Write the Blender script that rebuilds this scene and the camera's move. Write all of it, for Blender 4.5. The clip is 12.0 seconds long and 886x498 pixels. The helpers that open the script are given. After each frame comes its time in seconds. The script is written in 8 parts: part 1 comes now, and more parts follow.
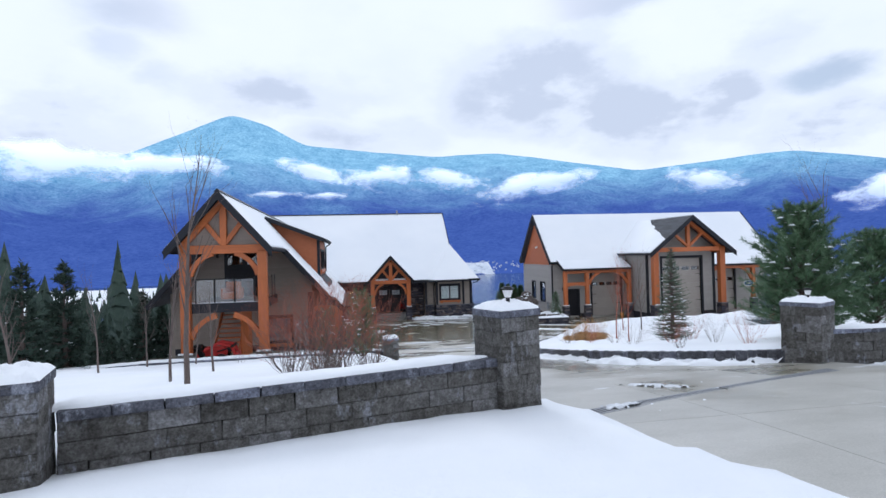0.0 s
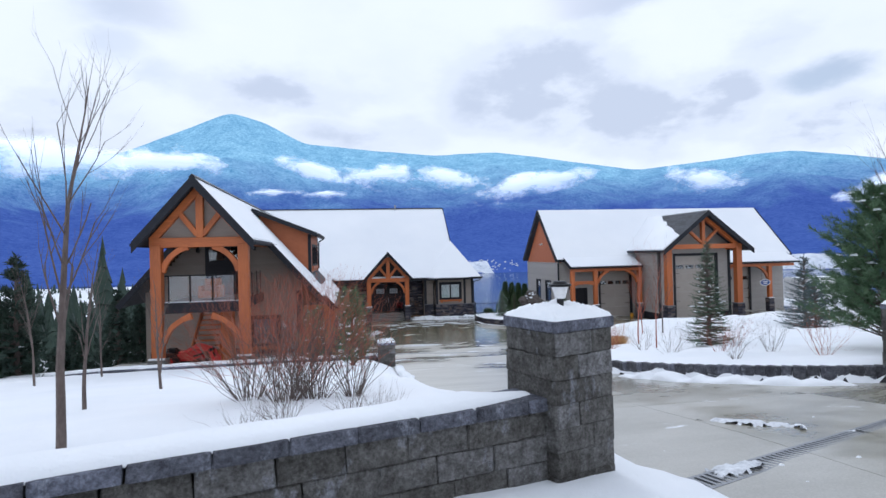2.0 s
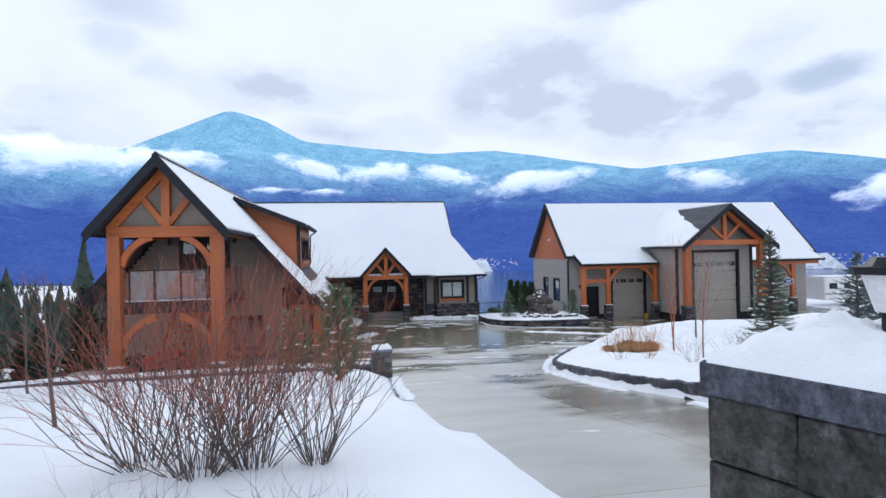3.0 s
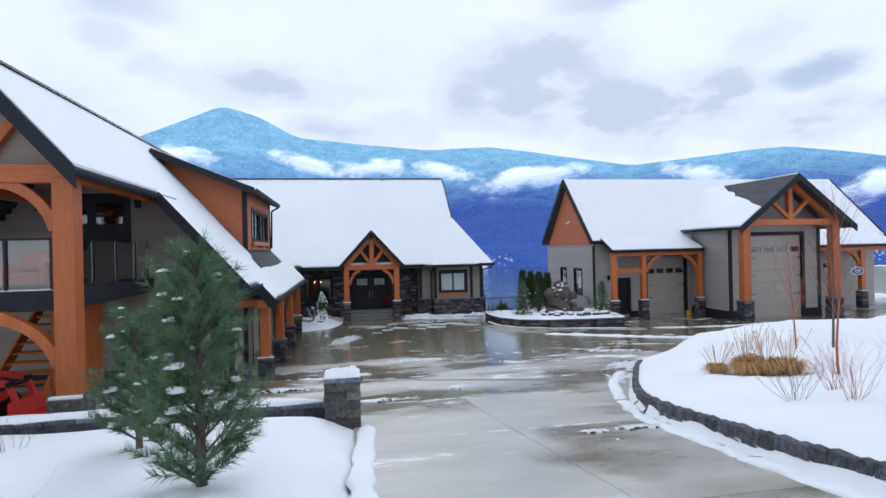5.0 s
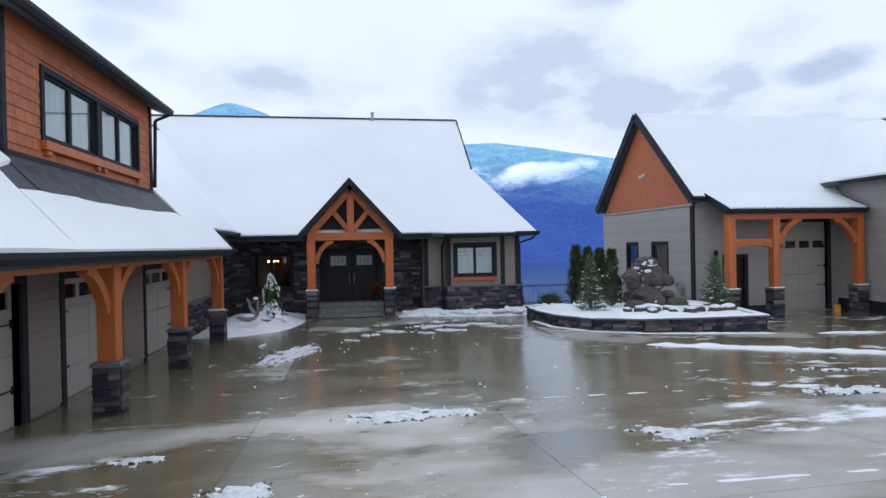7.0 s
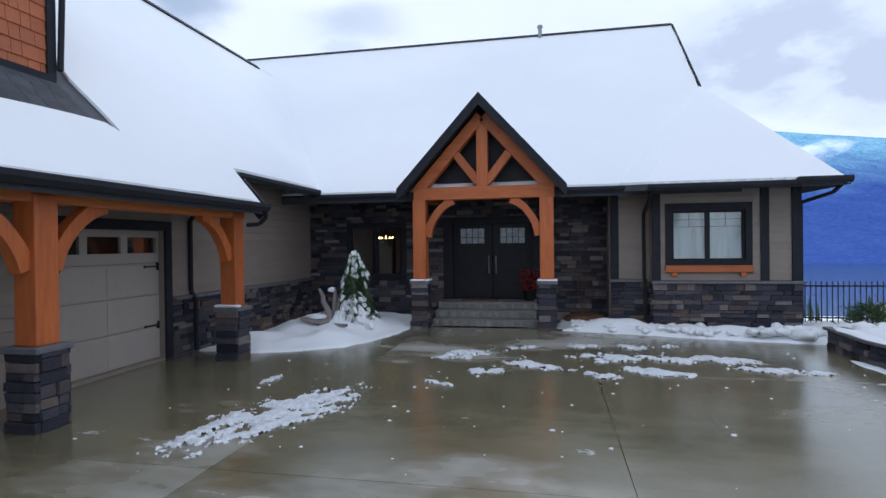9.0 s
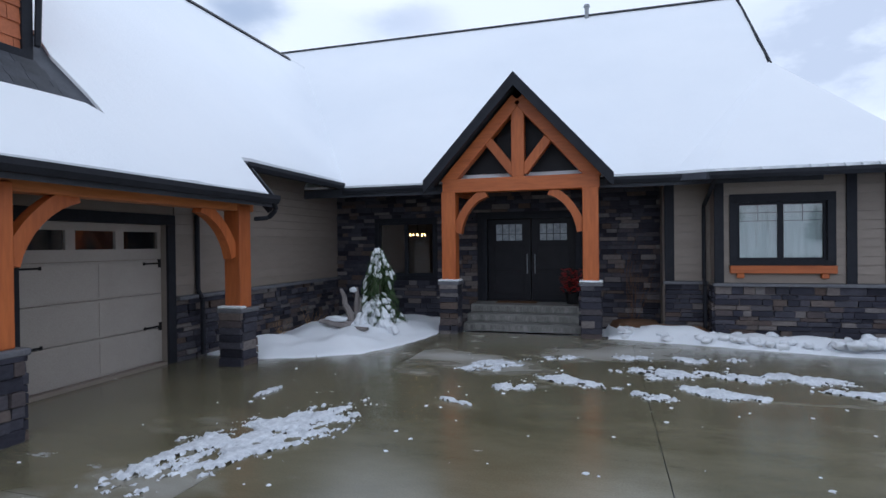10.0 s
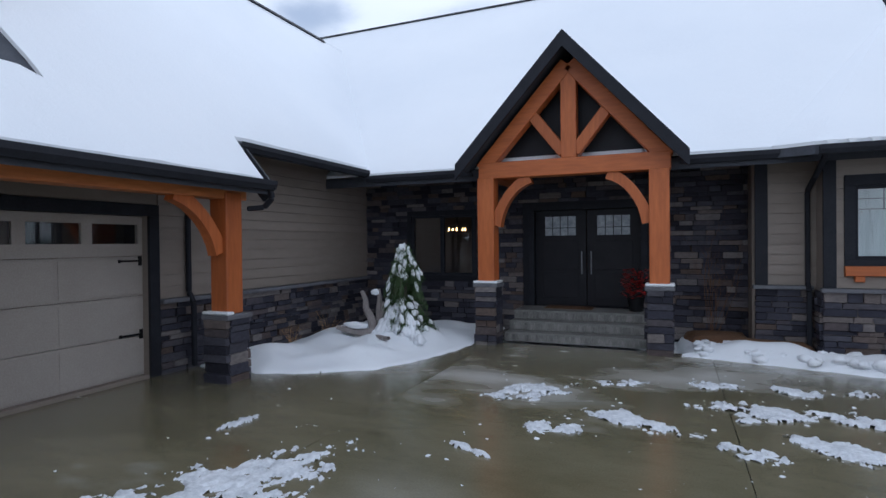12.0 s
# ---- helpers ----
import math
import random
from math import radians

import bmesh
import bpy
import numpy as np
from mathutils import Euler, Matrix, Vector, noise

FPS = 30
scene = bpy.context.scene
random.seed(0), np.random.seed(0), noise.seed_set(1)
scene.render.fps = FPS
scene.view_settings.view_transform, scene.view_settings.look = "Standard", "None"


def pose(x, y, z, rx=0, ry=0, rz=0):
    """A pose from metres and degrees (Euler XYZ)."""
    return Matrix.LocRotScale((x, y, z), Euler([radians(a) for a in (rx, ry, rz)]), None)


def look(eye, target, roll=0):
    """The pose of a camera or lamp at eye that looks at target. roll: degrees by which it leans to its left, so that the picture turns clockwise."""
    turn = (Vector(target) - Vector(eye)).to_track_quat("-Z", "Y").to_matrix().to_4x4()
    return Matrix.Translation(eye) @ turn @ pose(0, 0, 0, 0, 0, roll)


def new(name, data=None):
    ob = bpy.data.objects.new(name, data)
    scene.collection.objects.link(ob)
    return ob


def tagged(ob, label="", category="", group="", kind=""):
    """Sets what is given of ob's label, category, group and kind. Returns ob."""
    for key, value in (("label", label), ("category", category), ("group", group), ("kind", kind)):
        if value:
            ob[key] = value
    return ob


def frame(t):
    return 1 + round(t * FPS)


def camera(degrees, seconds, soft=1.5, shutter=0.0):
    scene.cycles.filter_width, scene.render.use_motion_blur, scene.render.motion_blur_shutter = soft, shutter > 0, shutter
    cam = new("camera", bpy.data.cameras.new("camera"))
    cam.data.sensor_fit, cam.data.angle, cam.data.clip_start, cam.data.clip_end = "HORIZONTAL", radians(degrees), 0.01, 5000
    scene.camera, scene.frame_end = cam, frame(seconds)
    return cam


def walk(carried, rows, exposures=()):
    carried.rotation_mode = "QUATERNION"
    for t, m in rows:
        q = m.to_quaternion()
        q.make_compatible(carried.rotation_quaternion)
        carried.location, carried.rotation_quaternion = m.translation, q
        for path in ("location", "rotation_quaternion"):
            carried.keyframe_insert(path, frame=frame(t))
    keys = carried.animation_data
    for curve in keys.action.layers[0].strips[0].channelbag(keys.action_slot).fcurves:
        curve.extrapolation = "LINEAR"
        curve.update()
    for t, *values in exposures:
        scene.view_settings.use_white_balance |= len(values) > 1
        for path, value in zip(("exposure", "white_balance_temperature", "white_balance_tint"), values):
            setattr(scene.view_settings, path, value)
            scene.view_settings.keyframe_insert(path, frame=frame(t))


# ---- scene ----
cam = camera(77.6, 12.0)
PATH = [
    (0, (-2.861, 0.328, 5.58), (-2.538, 2.301, 5.601), -1.6),
    (0.5, (-2.82, 1.019, 5.516), (-2.497, 2.993, 5.537), -1.5),
    (1, (-2.749, 1.67, 5.472), (-2.427, 3.644, 5.493), -1.5),
    (1.5, (-2.677, 2.256, 5.44), (-2.352, 4.23, 5.459), -1.5),
    (2, (-2.585, 2.845, 5.403), (-2.258, 4.818, 5.42), -1.4),
    (2.5, (-2.436, 4.184, 5.303), (-2.106, 6.157, 5.318), -1.3),
    (3, (-2.297, 5.826, 5.2), (-1.967, 7.798, 5.211), -1.2),
    (3.2, (-2.168, 6.59, 5.171), (-1.845, 8.563, 5.175), -1.3),
    (4.8, (-1.379, 12.583, 4.452), (-1.029, 14.552, 4.454), -1.3),
    (5, (-1.271, 13.492, 4.392), (-0.923, 15.462, 4.391), -1.3),
    (5.5, (-1.044, 16.357, 4.253), (-0.698, 18.327, 4.245), -1.2),
    (6, (-0.861, 19.509, 3.894), (-0.507, 21.477, 3.89), -1.2),
    (6.5, (-0.313, 22.501, 3.288), (0.035, 24.471, 3.283), -1.2),
    (6.7, (-0.055, 23.717, 3.125), (0.291, 25.686, 3.115), -1.2),
    (8.3, (1.737, 33.252, 2.154), (1.587, 35.246, 2.14), -0.7),
    (8.5, (1.881, 34.07, 2.121), (1.597, 36.049, 2.104), -0.7),
    (9, (1.995, 34.825, 2.08), (1.603, 36.786, 2.064), -0.7),
    (9.5, (2.077, 35.493, 2.035), (1.6, 37.436, 2.02), -0.6),
    (10, (2.143, 36.107, 2.008), (1.578, 38.026, 1.993), -0.6),
    (10.5, (2.203, 36.661, 1.99), (1.561, 38.555, 1.976), -0.6),
    (11, (2.18, 37.168, 1.964), (1.489, 39.045, 1.952), -0.6),
    (11.5, (2.144, 37.62, 1.934), (1.411, 39.481, 1.922), -0.5),
    (12, (2.086, 38.034, 1.951), (1.311, 39.878, 1.931), -0.6),
]
EXPOSURES = [(0.0, 0.0, 5680, 10), (6.5, -0.02, 5640, 10), (9.0, 0.0, 5480, 10), (12.0, -0.03, 5450, 10)]
walk(cam, [(t, look(eye, target, roll)) for t, eye, target, roll in PATH], EXPOSURES)

# ---- world, sun ----
world = bpy.data.worlds.new("world")
scene.world = world
world.use_nodes = True
wn, wl = world.node_tree.nodes, world.node_tree.links
wn.clear()
out = wn.new("ShaderNodeOutputWorld")
sky = wn.new("ShaderNodeTexSky")
sky.sky_type, sky.sun_disc = "NISHITA", False
sky.sun_elevation, sky.sun_rotation = radians(28), radians(4)
sky_bg = wn.new("ShaderNodeBackground")
sky_bg.inputs["Strength"].default_value = 0.08
wl.new(sky.outputs["Color"], sky_bg.inputs["Color"])
coord = wn.new("ShaderNodeTexCoord")

def world_noise(scale, detail, shift, stretch=(1.0, 1.0, 2.0)):
    mp = wn.new("ShaderNodeMapping")
    mp.inputs["Location"].default_value = shift
    mp.inputs["Scale"].default_value = stretch
    wl.new(coord.outputs["Generated"], mp.inputs[0])
    nt = wn.new("ShaderNodeTexNoise")
    nt.inputs["Scale"].default_value = scale
    nt.inputs["Detail"].default_value = detail
    nt.inputs["Roughness"].default_value = 0.55
    wl.new(mp.outputs[0], nt.inputs["Vector"])
    return nt


def world_ramp(src, stops):
    rp = wn.new("ShaderNodeValToRGB")
    rp.color_ramp.interpolation = "EASE"
    while len(rp.color_ramp.elements) < len(stops):
        rp.color_ramp.elements.new(0.5)
    for e, (p, c) in zip(rp.color_ramp.elements, stops):
        e.position, e.color = p, (*c, 1)
    wl.new(src, rp.inputs[0])
    return rp


def world_math(op, a, b):
    nd = wn.new("ShaderNodeMath")
    nd.operation = op
    for k, v in enumerate((a, b)):
        if isinstance(v, (int, float)):
            nd.inputs[k].default_value = v
        else:
            wl.new(v, nd.inputs[k])
    return nd.outputs[0]


# directions stirred by noise, so that every cloud has a torn rim
stir = wn.new("ShaderNodeVectorMath")
stir.operation = "MULTIPLY_ADD"
stir.inputs[1].default_value = (0.19, 0.19, 0.13)
wl.new(world_noise(4.2, 8, (3.1, 0.4, 0.0)).outputs["Color"], stir.inputs[0])
wl.new(coord.outputs["Generated"], stir.inputs[2])


def cloud_mass(way, wide, tall, depth):
    """Soft cloud round a direction: 1 in its heart, 0 outside."""
    mp = wn.new("ShaderNodeMapping")
    mp.vector_type = "POINT"
    size = (1 / wide, 1 / wide, 1 / tall)
    mp.inputs["Scale"].default_value = size
    mp.inputs["Location"].default_value = tuple(-(w + o) * k for w, o, k in zip(way, (0.095, 0.095, 0.065), size))
    wl.new(stir.outputs[0], mp.inputs[0])
    ln = wn.new("ShaderNodeVectorMath")
    ln.operation = "LENGTH"
    wl.new(mp.outputs[0], ln.inputs[0])
    mr = wn.new("ShaderNodeMapRange")
    mr.interpolation_type = "SMOOTHSTEP"
    mr.inputs["From Min"].default_value, mr.inputs["From Max"].default_value = 1.35, 0.2
    mr.inputs["To Min"].default_value, mr.inputs["To Max"].default_value = 0.0, depth
    wl.new(ln.outputs["Value"], mr.inputs[0])
    return mr.outputs[0]


def gather(masses):
    total = None
    for spec in masses:
        m = cloud_mass(*spec)
        total = m if total is None else world_math("MAXIMUM", total, m)
    return total


grey = gather((((0.33, 0.90, 0.285), 0.19, 0.095, 0.85), ((0.45, 0.862, 0.225), 0.15, 0.075, 1.0), ((0.575, 0.783, 0.245), 0.085, 0.075, 1.0),
               ((0.715, 0.686, 0.172), 0.13, 0.05, 1.0), ((-0.136, 0.95, 0.275), 0.17, 0.04, 0.75), ((-0.40, 0.892, 0.215), 0.22, 0.05, 0.8), ((0.60, 0.735, 0.32), 0.10, 0.05, 0.5),
               ((0.03, 0.977, 0.205), 0.16, 0.035, 0.6), ((-0.60, 0.77, 0.24), 0.22, 0.06, 0.7), ((0.30, 0.75, 0.55), 0.5, 0.10, 0.6), ((-0.5, 0.6, 0.62), 0.5, 0.10, 0.6), ((0.1, 0.2, 0.97), 0.6, 0.3, 0.6)))
blue = gather((((0.394, 0.835, 0.388), 0.12, 0.03, 0.8), ((0.673, 0.695, 0.252), 0.06, 0.028, 0.7), ((-0.30, 0.879, 0.375), 0.11, 0.045, 0.7), ((-0.301, 0.907, 0.295), 0.05, 0.03, 0.55),
               ((-0.35, 0.88, 0.325), 0.06, 0.035, 0.5), ((-0.544, 0.751, 0.375), 0.09, 0.05, 0.8), ((-0.2, 0.7, 0.68), 0.3, 0.08, 0.7), ((0.6, 0.5, 0.6), 0.3, 0.08, 0.7)))
wisps = world_ramp(world_noise(3.4, 8, (1.7, 5.0, 2.0)).outputs["Fac"], [(0.36, (0, 0, 0)), (0.60, (0.42, 0.42, 0.42)), (0.75, (0.6, 0.6, 0.6))])
veil = world_ramp(world_noise(1.5, 5, (0.3, 2.2, 4.0)).outputs["Fac"], [(0.34, (0, 0, 0)), (0.66, (0.40, 0.40, 0.40))])
billow = world_ramp(world_noise(5.5, 9, (6.1, 1.0, 0.7)).outputs["Fac"], [(0.34, (0.12, 0.12, 0.12)), (0.66, (1, 1, 1))])
shade = world_math("ADD", world_math("MULTIPLY", grey, billow.outputs[0]), world_math("ADD", world_math("MULTIPLY", wisps.outputs[0], 0.5), world_math("MULTIPLY", veil.outputs[0], 0.55)))
cloud_tone = world_ramp(shade, [(0.0, (1.01, 1.0, 0.99)), (0.25, (0.965, 0.97, 0.985)), (0.6, (0.85, 0.865, 0.905)), (1.0, (0.66, 0.69, 0.76))])
cloud_gap = world_ramp(blue, [(0.0, (1, 1, 1)), (0.9, (0.30, 0.30, 0.30))])
cloud_bg = wn.new("ShaderNodeBackground")
wl.new(cloud_tone.outputs[0], cloud_bg.inputs["Color"])
mix = wn.new("ShaderNodeMixShader")
wl.new(cloud_gap.outputs[0], mix.inputs[0])
wl.new(sky_bg.outputs[0], mix.inputs[1])
wl.new(cloud_bg.outputs[0], mix.inputs[2])
wl.new(mix.outputs[0], out.inputs["Surface"])

sun_data = bpy.data.lights.new("sun", "SUN")
sun_data.energy, sun_data.angle, sun_data.color = 0.7, radians(18), (1.0, 0.96, 0.9)
sun = new("sun", sun_data)
sun.matrix_world = look((0, 60, 60), (0, 0, 26))


# ---- materials ----
def mat_base(name):
    m = bpy.data.materials.new(name)
    m.use_nodes = True
    return m, m.node_tree.nodes, m.node_tree.links, m.node_tree.nodes["Principled BSDF"]


def add_noise(nd, lk, scale, detail=5, rough=0.55, stretch=(1, 1, 1), kind="Object", shift=(0, 0, 0)):
    tc = nd.new("ShaderNodeTexCoord")
    mp = nd.new("ShaderNodeMapping")
    mp.inputs["Scale"].default_value = stretch
    mp.inputs["Location"].default_value = shift
    nt = nd.new("ShaderNodeTexNoise")
    nt.inputs["Scale"].default_value = scale
    nt.inputs["Detail"].default_value = detail
    nt.inputs["Roughness"].default_value = rough
    if kind == "World":
        ge = nd.new("ShaderNodeNewGeometry")
        lk.new(ge.outputs["Position"], mp.inputs[0])
    else:
        lk.new(tc.outputs[kind], mp.inputs[0])
    lk.new(mp.outputs[0], nt.inputs["Vector"])
    return nt.outputs["Fac"]


def add_ramp(nd, lk, src, stops):
    rp = nd.new("ShaderNodeValToRGB")
    while len(rp.color_ramp.elements) < len(stops):
        rp.color_ramp.elements.new(0.5)
    for e, (p, c) in zip(rp.color_ramp.elements, stops):
        e.position, e.color = p, (*c, 1) if len(c) == 3 else c
    lk.new(src, rp.inputs[0])
    return rp.outputs[0]


def add_mix(nd, lk, fac, a, b, blend="MIX"):
    mx = nd.new("ShaderNodeMix")
    mx.data_type, mx.blend_type = "RGBA", blend
    for socket, v in ((mx.inputs[0], fac), (mx.inputs[6], a), (mx.inputs[7], b)):
        if isinstance(v, bpy.types.NodeSocket):
            lk.new(v, socket)
        elif isinstance(v, (int, float)):
            socket.default_value = v
        else:
            socket.default_value = (*v, 1)
    return mx.outputs[2]


def add_bump(nd, lk, bsdf, height, strength=0.3, dist=0.01):
    bp = nd.new("ShaderNodeBump")
    bp.inputs["Strength"].default_value, bp.inputs["Distance"].default_value = strength, dist
    lk.new(height, bp.inputs["Height"])
    lk.new(bp.outputs[0], bsdf.inputs["Normal"])


def surface(name, dark, light, scale=6, rough=0.6, bump=0.2, bump_scale=40, stretch=(1, 1, 1), metal=0.0, per_object=0.0, dist=0.01, kind="Object", gloss=0.5):
    """Two-scale surface: broad tone and fine grain, with a shift for each piece."""
    m, nd, lk, b = mat_base(name)
    col = add_ramp(nd, lk, add_noise(nd, lk, scale, 6, 0.6, stretch, kind), [(0.3, dark), (0.7, light)])
    fine = add_noise(nd, lk, bump_scale, 4, 0.6, stretch, kind)
    col = add_mix(nd, lk, 0.35, col, add_ramp(nd, lk, fine, [(0.3, tuple(c * 0.7 for c in dark)), (0.7, tuple(min(1, c * 1.15) for c in light))]))
    if per_object:
        oi = nd.new("ShaderNodeObjectInfo")
        lo, hi = 1 - per_object, 1 + per_object
        col = add_mix(nd, lk, 1.0, col, add_ramp(nd, lk, oi.outputs["Random"], [(0, (lo, lo, lo)), (1, (hi, hi, hi))]), "MULTIPLY")
    lk.new(col, b.inputs["Base Color"])
    b.inputs["Roughness"].default_value, b.inputs["Metallic"].default_value = rough, metal
    b.inputs["Specular IOR Level"].default_value = gloss
    add_bump(nd, lk, b, fine, bump, dist)
    return m




def snow_cover(name, broad, grain, bump, dist):
    m, nd, lk, b = mat_base(name)
    big = add_noise(nd, lk, broad, 5, 0.55, (1, 1, 1), "World")
    lk.new(add_ramp(nd, lk, big, [(0.3, (0.80, 0.825, 0.865)), (0.7, (0.87, 0.885, 0.91))]), b.inputs["Base Color"])
    b.inputs["Roughness"].default_value = 0.8
    b.inputs["Specular IOR Level"].default_value = 0.25
    rough_snow = add_mix(nd, lk, 0.35, add_noise(nd, lk, grain, 6, 0.65, (1, 1, 1), "World"), add_noise(nd, lk, grain * 5, 5, 0.7, (1, 1, 1), "World", (2, 7, 1)))
    add_bump(nd, lk, b, rough_snow, bump, dist)
    return m


SNOW = snow_cover("snow", 0.6, 7, 0.6, 0.05)
ROOF_SNOW = snow_cover("roof_snow", 0.2, 4.5, 0.25, 0.05)
SLUSH = surface("slush", (0.42, 0.44, 0.48), (0.84, 0.86, 0.90), 7, 0.55, 0.5, 26, dist=0.02, kind="World")
CEDAR = surface("cedar_timber", (0.36, 0.090, 0.021), (0.53, 0.150, 0.038), 3, 0.5, 0.25, 22, (1, 1, 0.12), per_object=0.12)
CEDAR_X = surface("cedar_beam", (0.36, 0.090, 0.021), (0.53, 0.150, 0.038), 3, 0.5, 0.25, 22, (0.12, 0.6, 1), per_object=0.12)
ORANGE = surface("orange_siding", (0.36, 0.10, 0.035), (0.46, 0.14, 0.05), 4, 0.6, 0.2, 30, per_object=0.12)
SIDING = surface("taupe_siding", (0.235, 0.195, 0.165), (0.29, 0.243, 0.205), 2.5, 0.6, 0.15, 60, (1, 1, 4), per_object=0.06)
SHOP_SIDING = surface("grey_siding", (0.33, 0.305, 0.285), (0.40, 0.375, 0.35), 2.5, 0.6, 0.15, 60, (1, 1, 4), per_object=0.05)
TRIM = surface("charcoal_trim", (0.018, 0.019, 0.024), (0.030, 0.032, 0.040), 4, 0.6, 0.1, 50, gloss=0.15)
SHINGLE = surface("dark_shingle", (0.03, 0.033, 0.042), (0.06, 0.065, 0.08), 5, 0.8, 0.4, 70, per_object=0.3)
DOOR_TAN = surface("tan_door", (0.36, 0.32, 0.285), (0.41, 0.37, 0.33), 2, 0.45, 0.1, 60, per_object=0.03)
DOOR_BLACK = surface("black_door", (0.014, 0.014, 0.018), (0.022, 0.022, 0.027), 4, 0.45, 0.1, 50, gloss=0.2)
STONE_CAP = surface("stone_cap", (0.10, 0.10, 0.115), (0.17, 0.17, 0.185), 5, 0.7, 0.3, 40)


def split_face(name, dark, light, bloom, limit):
    """Rough split concrete block: each block its own tone, pitted face, scattered pale lime bloom."""
    m, nd, lk, b = mat_base(name)
    mid = add_noise(nd, lk, 11, 8, 0.72, (1, 1, 1), "World")
    fine = add_noise(nd, lk, 42, 6, 0.72, (1, 1, 1), "World")
    stain = add_noise(nd, lk, 4.2, 9, 0.74, (1, 1, 0.6), "World", (5, 2, 1))
    col = add_ramp(nd, lk, mid, [(0.36, dark), (0.66, light)])
    oi = nd.new("ShaderNodeObjectInfo")
    own = add_ramp(nd, lk, oi.outputs["Random"], [(0, (0.62, 0.61, 0.59)), (0.4, (0.85, 0.84, 0.81)), (0.8, (1.05, 1.05, 1.05)), (1, (1.45, 1.47, 1.55))])
    col = add_mix(nd, lk, 1.0, col, own, "MULTIPLY")
    col = add_mix(nd, lk, add_ramp(nd, lk, stain, [(limit, (0, 0, 0)), (limit + 0.12, (0.8, 0.8, 0.8))]), col, bloom)
    col = add_mix(nd, lk, 0.8, col, add_ramp(nd, lk, fine, [(0.36, (0.55, 0.55, 0.55)), (0.64, (1.45, 1.45, 1.45))]), "MULTIPLY")
    lk.new(col, b.inputs["Base Color"])
    b.inputs["Roughness"].default_value = 0.85
    b.inputs["Specular IOR Level"].default_value = 0.25
    add_bump(nd, lk, b, add_mix(nd, lk, 0.45, mid, fine), 1.0, 0.10)
    return m


BLOCK = split_face("split_block", (0.09, 0.086, 0.08), (0.245, 0.24, 0.235), (0.46, 0.48, 0.55), 0.57)
CURB = split_face("curb_block", (0.08, 0.082, 0.10), (0.19, 0.195, 0.225), (0.42, 0.44, 0.50), 0.58)
CAP_BLOCK = split_face("cap_block", (0.10, 0.105, 0.135), (0.25, 0.265, 0.33), (0.55, 0.58, 0.68), 0.55)
BLACK_METAL = surface("black_metal", (0.012, 0.012, 0.014), (0.025, 0.025, 0.028), 9, 0.4, 0.05, 60, metal=0.6)
GREY_METAL = surface("grey_metal", (0.24, 0.25, 0.27), (0.33, 0.34, 0.36), 9, 0.45, 0.05, 60, metal=0.3)
BARK = surface("bark", (0.075, 0.055, 0.05), (0.17, 0.135, 0.12), 8, 0.9, 0.5, 50, (1, 1, 0.3))
TWIG = surface("red_twig", (0.22, 0.06, 0.04), (0.46, 0.155, 0.095), 5, 0.8, 0.2, 40)
DRIFT = surface("driftwood", (0.20, 0.17, 0.16), (0.33, 0.30, 0.29), 8, 0.85, 0.5, 40, (1, 1, 0.2))
PINE = surface("pine_needle", (0.055, 0.115, 0.06), (0.14, 0.225, 0.115), 2.5, 0.65, 0.1, 60)
SPRUCE = surface("spruce_needle", (0.045, 0.09, 0.055), (0.11, 0.17, 0.10), 2.5, 0.65, 0.1, 60)
BLUE_SPRUCE = surface("blue_spruce_needle", (0.05, 0.085, 0.085), (0.11, 0.16, 0.165), 2.5, 0.65, 0.1, 60)
FOREST = surface("forest_needle", (0.016, 0.035, 0.03), (0.045, 0.075, 0.05), 1.5, 0.7, 0.1, 40)
CEDAR_HEDGE = surface("hedge_leaf", (0.03, 0.065, 0.02), (0.07, 0.12, 0.04), 2.5, 0.7, 0.1, 60)
GRASS = surface("dry_grass", (0.36, 0.19, 0.07), (0.62, 0.38, 0.17), 4, 0.8, 0.1, 60)
RED = surface("red_paint", (0.45, 0.02, 0.02), (0.6, 0.035, 0.03), 4, 0.45, 0.05, 60)
YELLOW = surface("yellow_plastic", (0.7, 0.30, 0.02), (0.8, 0.38, 0.03), 4, 0.4, 0.05, 60)
BLUE = surface("blue_plastic", (0.02, 0.05, 0.2), (0.035, 0.075, 0.28), 4, 0.4, 0.05, 60)
# snow mirrored in the low window, painted as a slate blue sheet
REFLECTED_SNOW = surface("reflected_snow", (0.10, 0.125, 0.17), (0.17, 0.20, 0.26), 1.5, 0.8, 0.1, 20)
# pale sheet coloured like the sky and yard mirrored in the panes
PALE_REFLECTION = surface("pale_reflection", (0.44, 0.58, 0.57), (0.64, 0.74, 0.74), 3, 0.8, 0.3, 12, (1, 1, 0.05))
WHITE = surface("white_paint", (0.72, 0.72, 0.72), (0.8, 0.8, 0.8), 4, 0.4, 0.05, 60)
ROCK = surface("rock", (0.045, 0.038, 0.035), (0.135, 0.112, 0.10), 4, 0.85, 0.8, 18, dist=0.03)
MULCH = surface("mulch", (0.10, 0.05, 0.025), (0.19, 0.10, 0.05), 9, 0.95, 0.8, 50, dist=0.02)
LEADED = surface("leaded_glass", (0.16, 0.19, 0.22), (0.52, 0.56, 0.60), 9, 0.25, 0.4, 40)
RISER = surface("stained_riser", (0.035, 0.034, 0.032), (0.32, 0.31, 0.29), 5.5, 0.4, 0.2, 40, (1.6, 1, 0.35))
STEP_STONE = surface("step_concrete", (0.13, 0.125, 0.115), (0.25, 0.245, 0.23), 4, 0.5, 0.3, 40)


